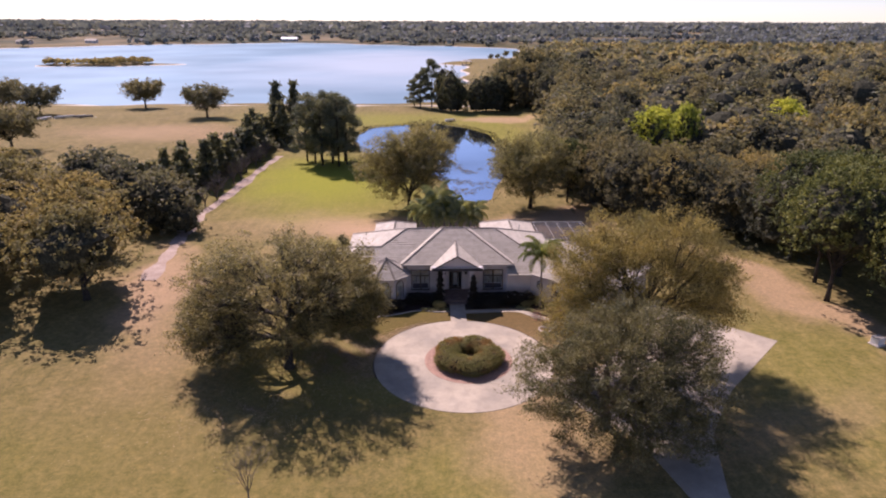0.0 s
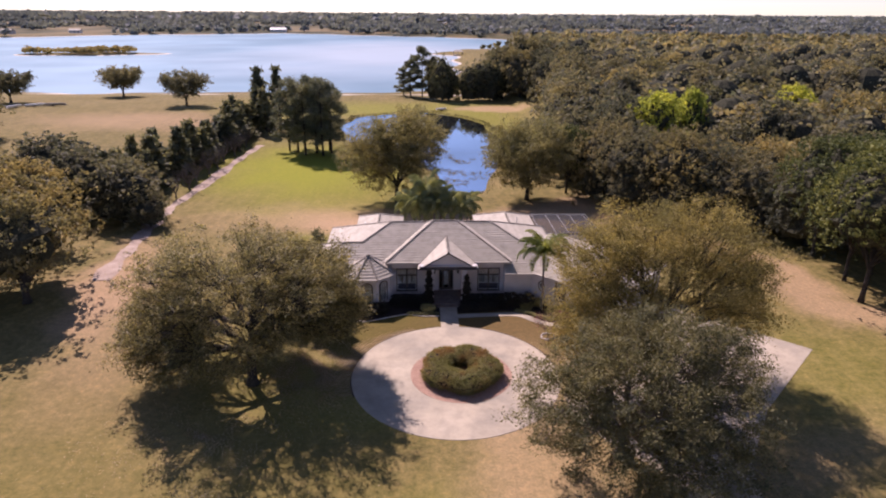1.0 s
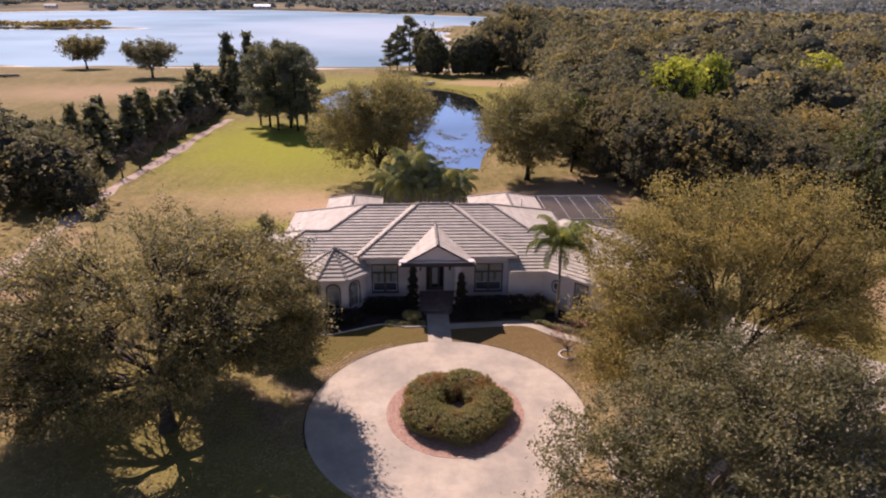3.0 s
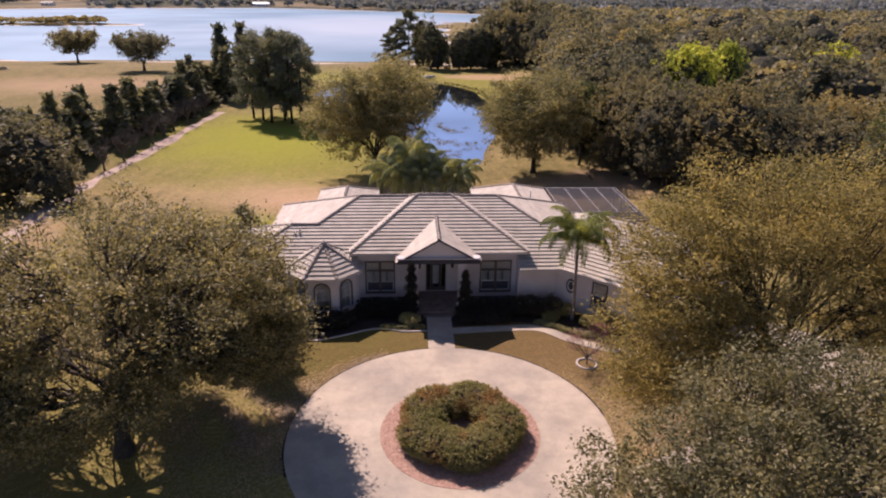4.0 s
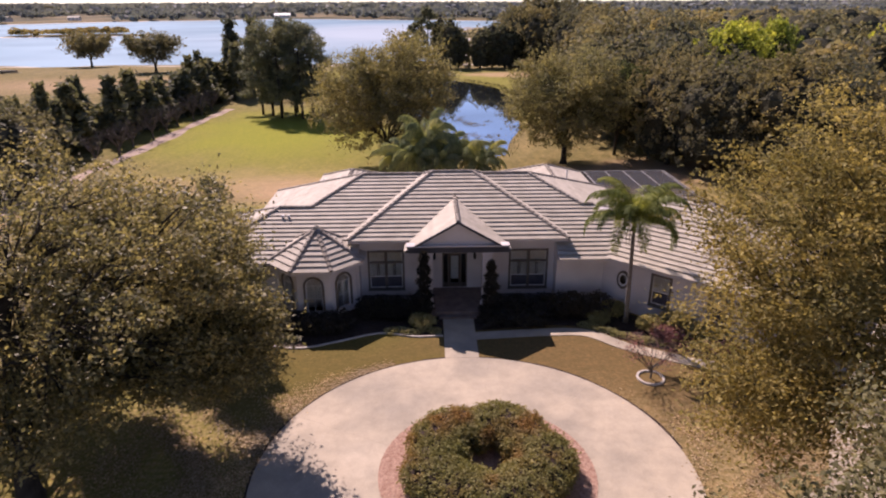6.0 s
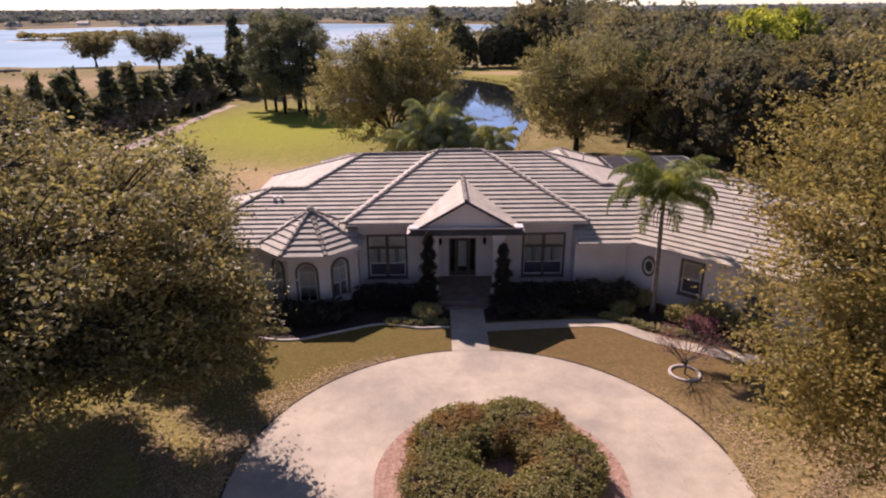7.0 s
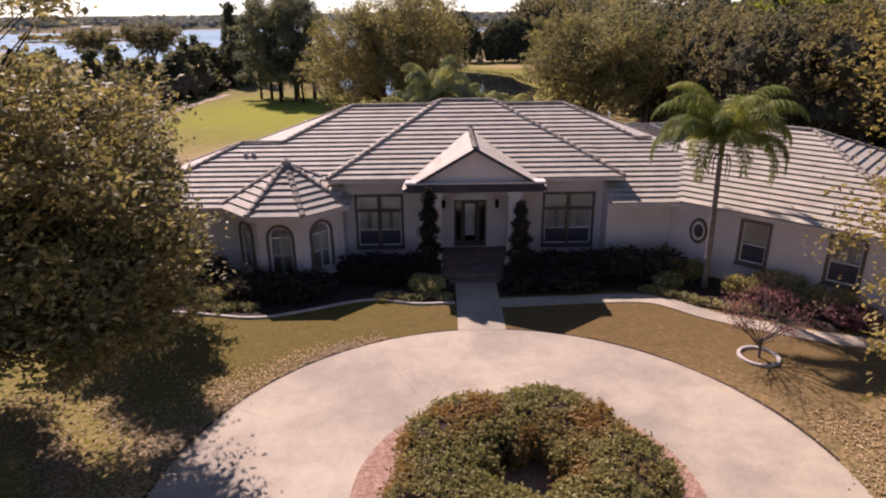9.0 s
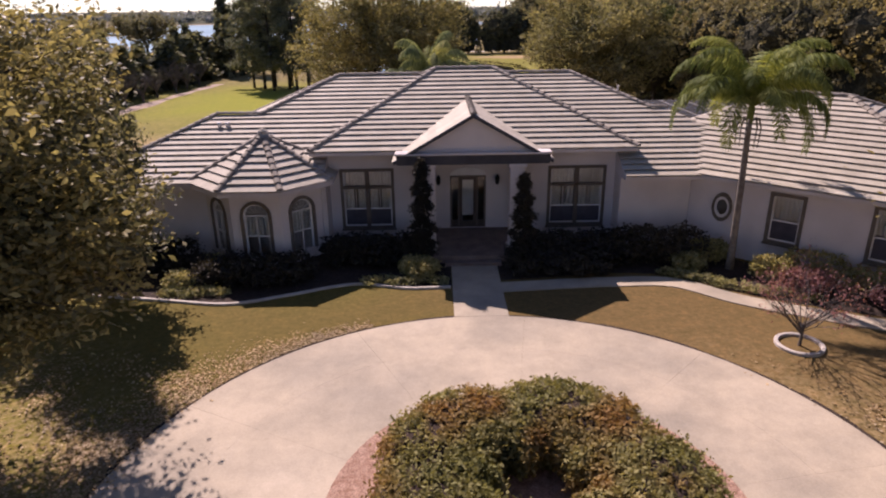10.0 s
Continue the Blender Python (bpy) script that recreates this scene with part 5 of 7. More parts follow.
# walls, with the openings cut through them
def wall(m, u0, u1, z0, z1, openings=(), thick=0.25, name="wall"):
    """A wall panel in the frame m. Openings: (u0, u1, z0, z1, arch), where arch is the rise of a round head."""
    bm = bmesh.new()
    u = u0
    for a, b, c, d, arch in sorted(openings):
        add_box(bm, u, a, 0, thick, z0, z1, m)
        if c > z0:
            add_box(bm, a, b, 0, thick, z0, c, m)
        if arch == 0:
            add_box(bm, a, b, 0, thick, d, z1, m)
        else:
            n = 12
            half, mid = (b - a) / 2, (a + b) / 2
            rows = []
            for k in range(n + 1):
                t = math.pi * (1 - k / n)
                x, z = mid + half * math.cos(t), d - arch + arch * math.sin(t)
                rows.append([bm.verts.new(m @ Vector(q)) for q in ((x, 0, z), (x, 0, z1), (x, thick, z1), (x, thick, z))])
            for r, s in zip(rows, rows[1:]):
                for i, j in ((0, 1), (1, 2), (2, 3), (3, 0)):
                    bm.faces.new((r[i], r[j], s[j], s[i]))
        u = b
    add_box(bm, u, u1, 0, thick, z0, z1, m)
    bmesh.ops.remove_doubles(bm, verts=bm.verts, dist=0.0005)
    bmesh.ops.recalc_face_normals(bm, faces=bm.faces)
    return part(name, bm, STUCCO, house)


def frame_at(x, y, degrees=0.0):
    return Matrix.Translation((x, y, 0)) @ Matrix.Rotation(radians(degrees), 4, 'Z')


def curtain(m, u0, u1, z0, z1, y, parent):
    bm = bmesh.new()
    n = max(8, int((u1 - u0) / 0.045))
    rows = [[bm.verts.new(m @ Vector((u0 + (u1 - u0) * k / n, y + 0.025 * math.sin(k * 1.9), z))) for k in range(n + 1)] for z in (z0, z1)]
    for k in range(n):
        bm.faces.new((rows[0][k], rows[0][k + 1], rows[1][k + 1], rows[1][k]))
    bmesh.ops.solidify(bm, geom=bm.faces[:], thickness=0.006)
    part("curtain", bm, CURTAIN, parent, "gathered white curtain")


def pane(m, u0, u1, z0, z1, y, parent):
    ob = part("pane", box(u0, u1, y, y + 0.012, z0, z1, m), GLASS, parent)
    ob.visible_shadow = False


def rect_window(m, u0, u1, z0, z1, cols=2, transom=0.0, surround=0.13, drop=0.45):
    """A sash window in the opening: taupe surround, white sashes, glass, and a curtain behind."""
    w = new("window")
    w.parent = house
    bm = bmesh.new()
    s = surround
    for a, b, c, d in ((u0 - s, u1 + s, z1, z1 + s), (u0 - s, u1 + s, z0 - s, z0), (u0 - s, u0, z0, z1), (u1, u1 + s, z0, z1)):
        add_box(bm, a, b, -0.05, 0.03, c, d, m)
    part("surround", bm, TRIM, w, "taupe stucco surround")
    part("sill", box(u0 - s - 0.04, u1 + s + 0.04, -0.1, 0.0, z0 - s - 0.05, z0 - s, m), TRIM, w)
    top = z1 - transom
    bm = bmesh.new()
    t = 0.055
    width = (u1 - u0) / cols
    for k in range(cols):
        a, b = u0 + k * width, u0 + (k + 1) * width
        mid = z0 + (top - z0) * drop
        for p, q, c, d in ((a, a + t, z0, z1), (b - t, b, z0, z1), (a, b, z0, z0 + t), (a, b, z1 - t, z1), (a, b, mid - 0.03, mid + 0.03)) + (((a, b, top - 0.06, top + 0.04),) if transom else ()):
            add_box(bm, p, q, 0.06, 0.12, c, d, m)
        add_box(bm, (a + b) / 2 - 0.015, (a + b) / 2 + 0.015, 0.08, 0.11, mid, top, m)
        pane(m, a + t, b - t, z0 + t, mid - 0.03, 0.09, w)
        part("insect_screen", box(a + t, b - t, 0.066, 0.07, z0 + t, mid - 0.03, m), GAUZE, w, "grey insect screen")
        pane(m, a + t, b - t, mid + 0.03, top - 0.06 if transom else z1 - t, 0.085, w)
        if transom:
            pane(m, a + t, b - t, top + 0.04, z1 - t, 0.085, w)
        if transom:
            curtain(m, a + 0.04, b - 0.04, top - 0.02, z1 - 0.02, 0.145, w)
            curtain(m, a + 0.04, a + width * 0.42, mid + 0.02, top - 0.02, 0.145, w)
            curtain(m, b - width * 0.42, b - 0.04, mid + 0.02, top - 0.02, 0.145, w)
        else:
            curtain(m, a + 0.04, b - 0.04, mid + 0.05, z1 - 0.02, 0.145, w)
    part("sash", bm, WHITE, w, "white painted sash bars")
    if cols > 1:
        part("mullion", box(u0 + width - 0.09, u0 + width + 0.09, -0.02, 0.14, z0, z1, m), TRIM, w, "taupe mullion")
    if transom:
        part("transom_bar", box(u0, u1, -0.02, 0.13, top - 0.05, top + 0.07, m), TRIM, w, "taupe transom bar")


def arch_band(bm, m, mid, half, spring, z0, width, y0, y1):
    """A band round an arched opening, from the sill up and over."""
    n = 14
    pts = [(mid - half, z0, -1, 0)] + [(mid + half * math.cos(t), spring + half * math.sin(t), math.cos(t), math.sin(t)) for t in (math.pi * (1 - k / n) for k in range(n + 1))] + [(mid + half, z0, 1, 0)]
    rows = [[bm.verts.new(m @ Vector(q)) for q in ((x, y0, z), (x + width * a, y0, z + width * b), (x + width * a, y1, z + width * b), (x, y1, z))] for x, z, a, b in pts]
    for r, s in zip(rows, rows[1:]):
        for i, j in ((0, 1), (1, 2), (2, 3), (3, 0)):
            bm.faces.new((r[i], r[j], s[j], s[i]))
    for r in (rows[0], rows[-1]):
        bm.faces.new(r)
    bmesh.ops.recalc_face_normals(bm, faces=bm.faces)


def arch_window(m, mid, half, z0, top):
    """A round-headed window with a fan of bars in its head."""
    w = new("window")
    w.parent = house
    spring = top - half
    bm = bmesh.new()
    arch_band(bm, m, mid, half, spring, z0, 0.13, -0.06, 0.02)
    part("surround", bm, TRIM, w, "taupe arched surround")
    bm = bmesh.new()
    arch_band(bm, m, mid, half - 0.07, spring, z0, 0.07, 0.05, 0.11)
    add_box(bm, mid - half + 0.05, mid + half - 0.05, 0.055, 0.105, spring - 0.04, spring + 0.03, m)
    add_box(bm, mid - 0.025, mid + 0.025, 0.055, 0.105, z0, spring, m)
    add_box(bm, mid - half + 0.05, mid + half - 0.05, 0.055, 0.105, (z0 + spring) / 2 - 0.03, (z0 + spring) / 2 + 0.03, m)
    for k in range(1, 6):
        t = math.pi * k / 6
        turn = m @ Matrix.Translation((mid, 0.08, spring)) @ Matrix.Rotation(-t, 4, 'Y')
        add_box(bm, 0.12, half - 0.05, -0.015, 0.015, -0.014, 0.014, turn)
    part("sash", bm, WHITE, w, "white sash with fanned bars")
    bm = bmesh.new()
    n = 14
    ring = [(mid - half + 0.05, z0), (mid + half - 0.05, z0)] + [(mid + (half - 0.05) * math.cos(math.pi * k / n), spring + (half - 0.05) * math.sin(math.pi * k / n)) for k in range(n + 1)]
    lo = [bm.verts.new(m @ Vector((x, 0.08, z))) for x, z in ring]
    hi = [bm.verts.new(m @ Vector((x, 0.09, z))) for x, z in ring]
    bm.faces.new(lo)
    bm.faces.new(hi[::-1])
    for k in range(len(lo)):
        j = (k + 1) % len(lo)
        bm.faces.new((lo[k], hi[k], hi[j], lo[j]))
    bmesh.ops.recalc_face_normals(bm, faces=bm.faces)
    ob = part("pane", bm, GLASS, w)
    ob.visible_shadow = False
    curtain(m, mid - half + 0.03, mid + half - 0.03, (z0 + spring) / 2, spring, 0.2, w)


def oval_window(m, mid, z, a, b):
    w = new("window")
    w.parent = house
    n = 28
    for name, mat, r0, r1, y0, y1 in (("surround", TRIM, 1.0, 1.34, -0.09, 0.05), ("sash", WHITE, 0.72, 1.0, -0.05, 0.06)):
        bm = bmesh.new()
        rows = [[bm.verts.new(m @ Vector((mid + a * r * math.cos(t), y, z + b * r * math.sin(t)))) for r, y in ((r0, y0), (r1, y0), (r1, y1), (r0, y1))] for t in (2 * math.pi * k / n for k in range(n))]
        for k in range(n):
            r, s = rows[k], rows[(k + 1) % n]
            for i, j in ((0, 1), (1, 2), (2, 3), (3, 0)):
                bm.faces.new((r[i], r[j], s[j], s[i]))
        bmesh.ops.recalc_face_normals(bm, faces=bm.faces)
        part(name, bm, mat, w, "taupe oval surround" if name == "surround" else "white oval frame")
    for name, mat, y, k in (("pane", GLASS, -0.034, 0.74), ("backing", INTERIOR, -0.02, 0.74)):
        bm = bmesh.new()
        lo, hi = [[bm.verts.new(m @ Vector((mid + a * k * math.cos(t), yy, z + b * k * math.sin(t)))) for t in (2 * math.pi * i / n for i in range(n))] for yy in (y, y + 0.01)]
        bm.faces.new(lo)
        bm.faces.new(hi[::-1])
        for i in range(n):
            bm.faces.new((lo[i], hi[i], hi[(i + 1) % n], lo[(i + 1) % n]))
        bmesh.ops.recalc_face_normals(bm, faces=bm.faces)
        part(name, bm, mat, w)


# the raised front bay: two tall windows either side of the porch
F = frame_at(0, 86.75)
wall(F, -2.75, 1.2, 0, 4.1, [(-2.17, -0.08, 0.82, 3.29, 0)])
wall(F, 5.5, 9.65, 0, 4.1, [(6.88, 9.15, 0.82, 3.29, 0)])
rect_window(F, -2.17, -0.08, 0.82, 3.29, 2, 0.72)
rect_window(F, 6.88, 9.15, 0.82, 3.29, 2, 0.72)
wall(frame_at(0, 87.7), 1.2, 5.5, 0, 4.2, [(2.5, 4.12, 0.36, 2.83, 0)])
wall(frame_at(1.2, 86.75, 90) @ Matrix.Translation((0, -0.25, 0)), 0.25, 0.95, 0, 4.1)
wall(frame_at(5.5, 86.75, 90), 0.25, 0.95, 0, 4.1)
wall(frame_at(-2.75, 87.0, 90) @ Matrix.Translation((0, -0.25, 0)), 0, 4.0, 0, 4.1)
wall(frame_at(-2.75, 85.95, 90), 0, 0.8, 0, 3.15)
wall(frame_at(9.65, 85.97, 90) @ Matrix.Translation((0, -0.25, 0)), 0, 0.78, 0, 3.15)
wall(frame_at(9.65, 87.0, 90), 0, 4.0, 0, 4.1)
# lower fronts
wall(frame_at(0, 85.7), -12.4, -2.75, 0, 3.1)
wall(frame_at(0, 85.72), 9.65, 12.62, 0, 3.1)
wall(frame_at(-12.4, 85.95, 90) @ Matrix.Translation((0, -0.25, 0)), 0, 8.2, 0, 3.1)
wall(frame_at(0, 94.0), -12.15, -10.3, 0, 3.1)
wall(frame_at(-10.3, 94.0, 90) @ Matrix.Translation((0, -0.25, 0)), 0.25, 6.5, 0, 3.1)
wall(frame_at(0, 100.3), -10.05, 15.9, 0, 3.1)
wall(frame_at(15.9, 92.0, 90), 0, 8.3, 0, 3.1)
wall(frame_at(-7.4, 100.55, 90) @ Matrix.Translation((0, -0.25, 0)), 0, 5.0, -1.2, 3.1)
wall(frame_at(0, 105.3), -7.4, -2.5, -1.2, 3.1)
wall(frame_at(-2.5, 100.55, 90), 0, 4.75, -1.2, 3.1)
wall(frame_at(8.5, 100.55, 90) @ Matrix.Translation((0, -0.25, 0)), 0, 5.0, -1.2, 3.1)
wall(frame_at(0, 105.5), 8.5, 15.0, -1.2, 3.1)
wall(frame_at(15.0, 100.55, 90), 0, 4.95, -1.2, 3.1)
# the angled garage wing
W = GARAGE @ Matrix.Translation((0, 0.4, 0))
wall(W, -0.4, 9.4, 0, 3.2, [(2.86, 3.9, 1.06, 2.86, 0), (6.3, 7.4, 1.06, 2.96, 0)])
rect_window(W, 2.86, 3.9, 1.06, 2.86, 1, 0.0)
rect_window(W, 6.3, 7.4, 1.06, 2.96, 1, 0.0)
oval_window(W, 0.98, 2.04, 0.3, 0.45)
wall(GARAGE @ frame_at(9.4, 0.65, 90), 0, 11.6, 0, 3.2)
wall(GARAGE @ frame_at(0, 12.0), -4.5, 9.4, -0.3, 3.2)
# the turret
for k in range(8):
    t = -90 + 45 * (k - 2)
    a = 2.4
    q = Matrix.Translation((-5.35, 86.55, 0)) @ Matrix.Rotation(radians(t + 90), 4, 'Z') @ Matrix.Translation((0, -a, 0))
    if 1 <= k <= 3:
        wall(q, -0.994, 0.994, 0, 3.15, [(-0.5, 0.5, 0.45, 2.66, 0.5)], 0.2)
        arch_window(q, 0.0, 0.5, 0.45, 2.66)
    elif k in (0, 4):
        wall(q, -0.994, 0.994, 0, 3.15, (), 0.2)
# inner floor
part("floor_slab", box(-12.0, 15.7, 86.0, 100.2, -0.1, 0.3), INTERIOR, house)

part("floor_slab", box(-4.5, 9.3, 0.7, 11.9, -0.1, 0.25, GARAGE), INTERIOR, house)
# porch: slab, step, square columns
part("porch_floor", box(0.95, 5.75, 84.1, 87.7, -0.05, 0.335, bevel=0.015), PORCH, house)
part("step", box(2.2, 4.5, 83.72, 84.1, -0.05, 0.16, bevel=0.015), PORCH, house)
for x in (1.25, 4.88):
    col = new("column")
    col.parent = house
    part("shaft", box(x, x + 0.6, 84.75, 85.3, 0.3, 4.0, bevel=0.02), STUCCO, col)
    part("base", box(x - 0.06, x + 0.66, 84.69, 85.36, 0.3, 0.5, bevel=0.02), STUCCO, col)
    part("capital", box(x - 0.06, x + 0.66, 84.69, 85.36, 3.83, 3.99, bevel=0.02), STUCCO, col)


def front_door():
    d = new("front_door")
    d.parent = house
    m = frame_at(0, 87.7)
    bm = bmesh.new()
    for a, b, c, e in ((2.5, 2.58, 0.36, 2.83), (4.04, 4.12, 0.36, 2.83), (2.5, 4.12, 2.74, 2.83), (2.86, 2.93, 0.36, 2.74), (3.69, 3.76, 0.36, 2.74)):
        add_box(bm, a, b, -0.03, 0.14, c, e, m)
    part("frame", bm, TRIM, d, "taupe door frame")
    for a, b in ((2.58, 2.86), (3.76, 4.04)):
        pane(m, a, b, 0.7, 2.74, 0.06, d)
        part("side_panel", box(a, b, 0.03, 0.1, 0.36, 0.7, m), DOOR_WOOD, d)
    bm = bmesh.new()
    for a, b, c, e in ((2.93, 3.06, 0.36, 2.74), (3.56, 3.69, 0.36, 2.74), (3.06, 3.56, 0.36, 0.66), (3.06, 3.56, 2.6, 2.74)):
        add_box(bm, a, b, 0.04, 0.09, c, e, m)
    leaf = part("leaf", bm, DOOR_WOOD, d, "dark wooden door leaf")
    ob = part("glass", box(3.06, 3.56, 0.055, 0.068, 0.66, 2.6, m), GLASS, leaf)
    part("handle", box(3.6, 3.64, -0.01, 0.04, 1.3, 1.5, m, 0.005), BLACK_METAL, leaf)
    part("blind", box(3.04, 3.58, 0.2, 0.21, 0.9, 2.6, m), CURTAIN, d)
    # shell-shaped head above the frame
    bm = bmesh.new()
    n = 16
    rows = [[bm.verts.new((3.31 + a * math.cos(t), y, 2.83 + b * math.sin(t))) for a, b, y in ((0.06, 0.03, 87.62), (0.8, 0.36, 87.62), (0.8, 0.36, 87.72), (0.06, 0.03, 87.72))] for t in (math.pi * k / n for k in range(n + 1))]
    for r, s in zip(rows, rows[1:]):
        for i, j in ((0, 1), (1, 2), (3, 0)):
            bm.faces.new((r[i], r[j], s[j], s[i]))
    bmesh.ops.recalc_face_normals(bm, faces=bm.faces)
    part("arched_head", bm, WHITE, d, "pale arched head over the door")


front_door()
for x in (1.98, 4.62):
    lamp = new("wall_lantern")
    lamp.parent = house
    bm = bmesh.new()
    add_tube(bm, [(x, 87.5, 2.42), (x, 87.5, 2.47), (x, 87.5, 2.75), (x, 87.5, 2.9)], [0.03, 0.08, 0.11, 0.02], 6)
    add_box(bm, x - 0.02, x + 0.02, 87.5, 87.7, 2.6, 2.64)
    add_box(bm, x - 0.06, x + 0.06, 87.66, 87.7, 2.45, 2.8)
    part("cage", bm, BLACK_METAL, lamp, "black iron wall lantern")
# roof vents
for x, y in ((-7.9, 88.85), (-7.52, 88.85)):
    bm = bmesh.new()
    z = 3.3 + (y - 85.05) * PITCH
    add_tube(bm, [(x, y, z - 0.05), (x, y, z + 0.16), (x, y, z + 0.18), (x, y, z + 0.25)], [0.09, 0.09, 0.13, 0.09], 8)
    part("vent_pipe", bm, WHITE, house, "white roof vent pipe")
for x, y in ((-6.4, 97.0), (12.9, 99.0)):
    bm = bmesh.new()
    add_tube(bm, [(x, y, 4.2), (x, y, 5.3), (x, y, 5.4)], [0.06, 0.06, 0.1], 8)
    part("vent_pipe", bm, WHITE, house, "white roof vent pipe")


# ---- pool cage behind the house ----
def pool_cage():
    cage = thing("pool_cage", Matrix(), "dark insect-screen pool enclosure with pale aluminium frame beside the house", "pool enclosure")
    x0, x1, y0, y1, zb, z = 15.9, 24.0, 96.8, 107.5, -1.6, 3.1
    xi0, xi1, yi0, yi1 = 16.0, 23.2, 98.0, 106.0
    zt = 3.5
    bm = bmesh.new()
    o = [bm.verts.new(p) for p in ((x0, y0, z), (x1, y0, z), (x1, y1, z), (x0, y1, z))]
    i = [bm.verts.new(p) for p in ((xi0, yi0, zt), (xi1, yi0, zt), (xi1, yi1, zt), (xi0, yi1, zt))]
    b = [bm.verts.new(p) for p in ((x0, y0, zb), (x1, y0, zb), (x1, y1, zb), (x0, y1, zb))]
    bm.faces.new(i)
    for k in range(4):
        j = (k + 1) % 4
        bm.faces.new((o[k], o[j], i[j], i[k]))
        bm.faces.new((b[k], b[j], o[j], o[k]))
    part("screen", bm, SCREEN, cage, "dark fine-mesh insect screen")
    lines = [((xi0 + f * (xi1 - xi0), yi0, zt), (xi0 + f * (xi1 - xi0), yi1, zt)) for f in (0.0, 0.27, 0.5, 0.74, 1.0)]
    lines += [((xi0, yi0, zt), (xi1, yi0, zt)), ((xi0, yi1, zt), (xi1, yi1, zt)), ((x0, y0, z), (x1, y0, z)), ((x1, y0, z), (x1, y1, z)), ((x0, y1, z), (x1, y1, z)),
              ((x1, y0, z), (xi1, yi0, zt)), ((x1, y1, z), (xi1, yi1, zt)), ((x1, y0, zb), (x1, y0, z)), ((x1, y1, zb), (x1, y1, z)), ((x0, y1, zb), (x0, y1, z))]
    lines += [((xi0 + f * (xi1 - xi0), y0, zb), (xi0 + f * (xi1 - xi0), y0, z)) for f in (0.27, 0.5, 0.74)]
    lines += [((x1, y0 + f * (y1 - y0), zb), (x1, y0 + f * (y1 - y0), z)) for f in (0.25, 0.5, 0.75)]
    for p, q in lines:
        bm = bmesh.new()
        add_tube(bm, [p, q], [0.05, 0.05], 4)
        part("frame_bar", bm, ALU, cage)
    part("deck", box(x0, x1, y0, y1, zb - 0.6, -0.02), CONCRETE, cage, "pale concrete pool deck")


pool_cage()


# ---- paving ----
def arc_slab(cx, cy, r0, r1, a0, a1, z0, z1, steps=8):
    bm = bmesh.new()
    pts = [(cx + r1 * math.cos(a0 + (a1 - a0) * k / steps), cy + r1 * math.sin(a0 + (a1 - a0) * k / steps)) for k in range(steps + 1)]
    pts += [(cx + r0 * math.cos(a1 + (a0 - a1) * k / steps), cy + r0 * math.sin(a1 + (a0 - a1) * k / steps)) for k in range(steps + 1)]
    add_prism(bm, pts, z0, z1)
    return bm


drive = thing("driveway", Matrix(), "pale concrete turning circle with a drive to the garage court", "driveway", kind="structure")
DC = (3.4, 70.1)
N = 10
for k in range(N):
    a0, a1 = 2 * math.pi * (k + 0.25) / N, 2 * math.pi * (k + 1.25) / N
    gap = 0.00025
    part("slab", arc_slab(*DC, 3.6, 6.953, a0 + gap, a1 - gap, -0.15, 0.03), CONCRETE, drive)
    part("slab", arc_slab(*DC, 6.956, 9.12, a0 + gap, a1 - gap, -0.15, 0.03), CONCRETE, drive)
bm = bmesh.new()
add_prism(bm, [(12.4, 63.0), (17.2, 57), (18.9, 50), (18.5, 10), (21.6, 10), (21.9, 50.4), (23.8, 57.5), (28.46, 64.15), (37.86, 73.7), (27.6, 83.2), (24.6, 81.0), (21.5, 75.5), (17.5, 69.0), (12.4, 66.8)], -0.15, 0.026)
part("slab", bm, CONCRETE, drive)


def ribbon(points, width, z0, z1, smooth_steps=6):
    """A flat strip along a curved line."""
    P = [Vector((x, y, 0)) for x, y in points]
    line = []
    for k in range(len(P) - 1):
        p0, p1, p2, p3 = P[max(k - 1, 0)], P[k], P[k + 1], P[min(k + 2, len(P) - 1)]
        for s in range(smooth_steps):
            t = s / smooth_steps
            line.append(0.5 * ((2 * p1) + (p2 - p0) * t + (2 * p0 - 5 * p1 + 4 * p2 - p3) * t * t + (3 * p1 - p0 - 3 * p2 + p3) * t ** 3))
    line.append(P[-1])
    bm = bmesh.new()
    rows = []
    for k, p in enumerate(line):
        way = (line[min(k + 1, len(line) - 1)] - line[max(k - 1, 0)]).normalized()
        side = Vector((-way.y, way.x, 0)) * width / 2
        rows.append([bm.verts.new((q.x, q.y, z)) for q, z in ((p + side, z0), (p - side, z0), (p - side, z1), (p + side, z1))])
    for r, s in zip(rows, rows[1:]):
        for i, j in ((0, 1), (1, 2), (2, 3), (3, 0)):
            bm.faces.new((r[i], r[j], s[j], s[i]))
    bm.faces.new(rows[0])
    bm.faces.new(rows[-1])
    bmesh.ops.recalc_face_normals(bm, faces=bm.faces)
    return bm


path = thing("garden_path", Matrix(), "pale concrete front walk with a curved branch to the garage court", "path", kind="structure")
for k in range(3):
    part("slab", box(2.45, 4.3, 79.2 + k * 1.6, 79.2 + (k + 1) * 1.6 - 0.012, -0.1, 0.036), CONCRETE, path)
part("slab", ribbon([(4.28, 81.6), (6.6, 81.8), (8.6, 81.92), (10.8, 81.75), (12.5, 80.25), (14.2, 79.2), (16.6, 78.0), (20.5, 77.0)], 0.85, -0.1, 0.034), CONCRETE, path)

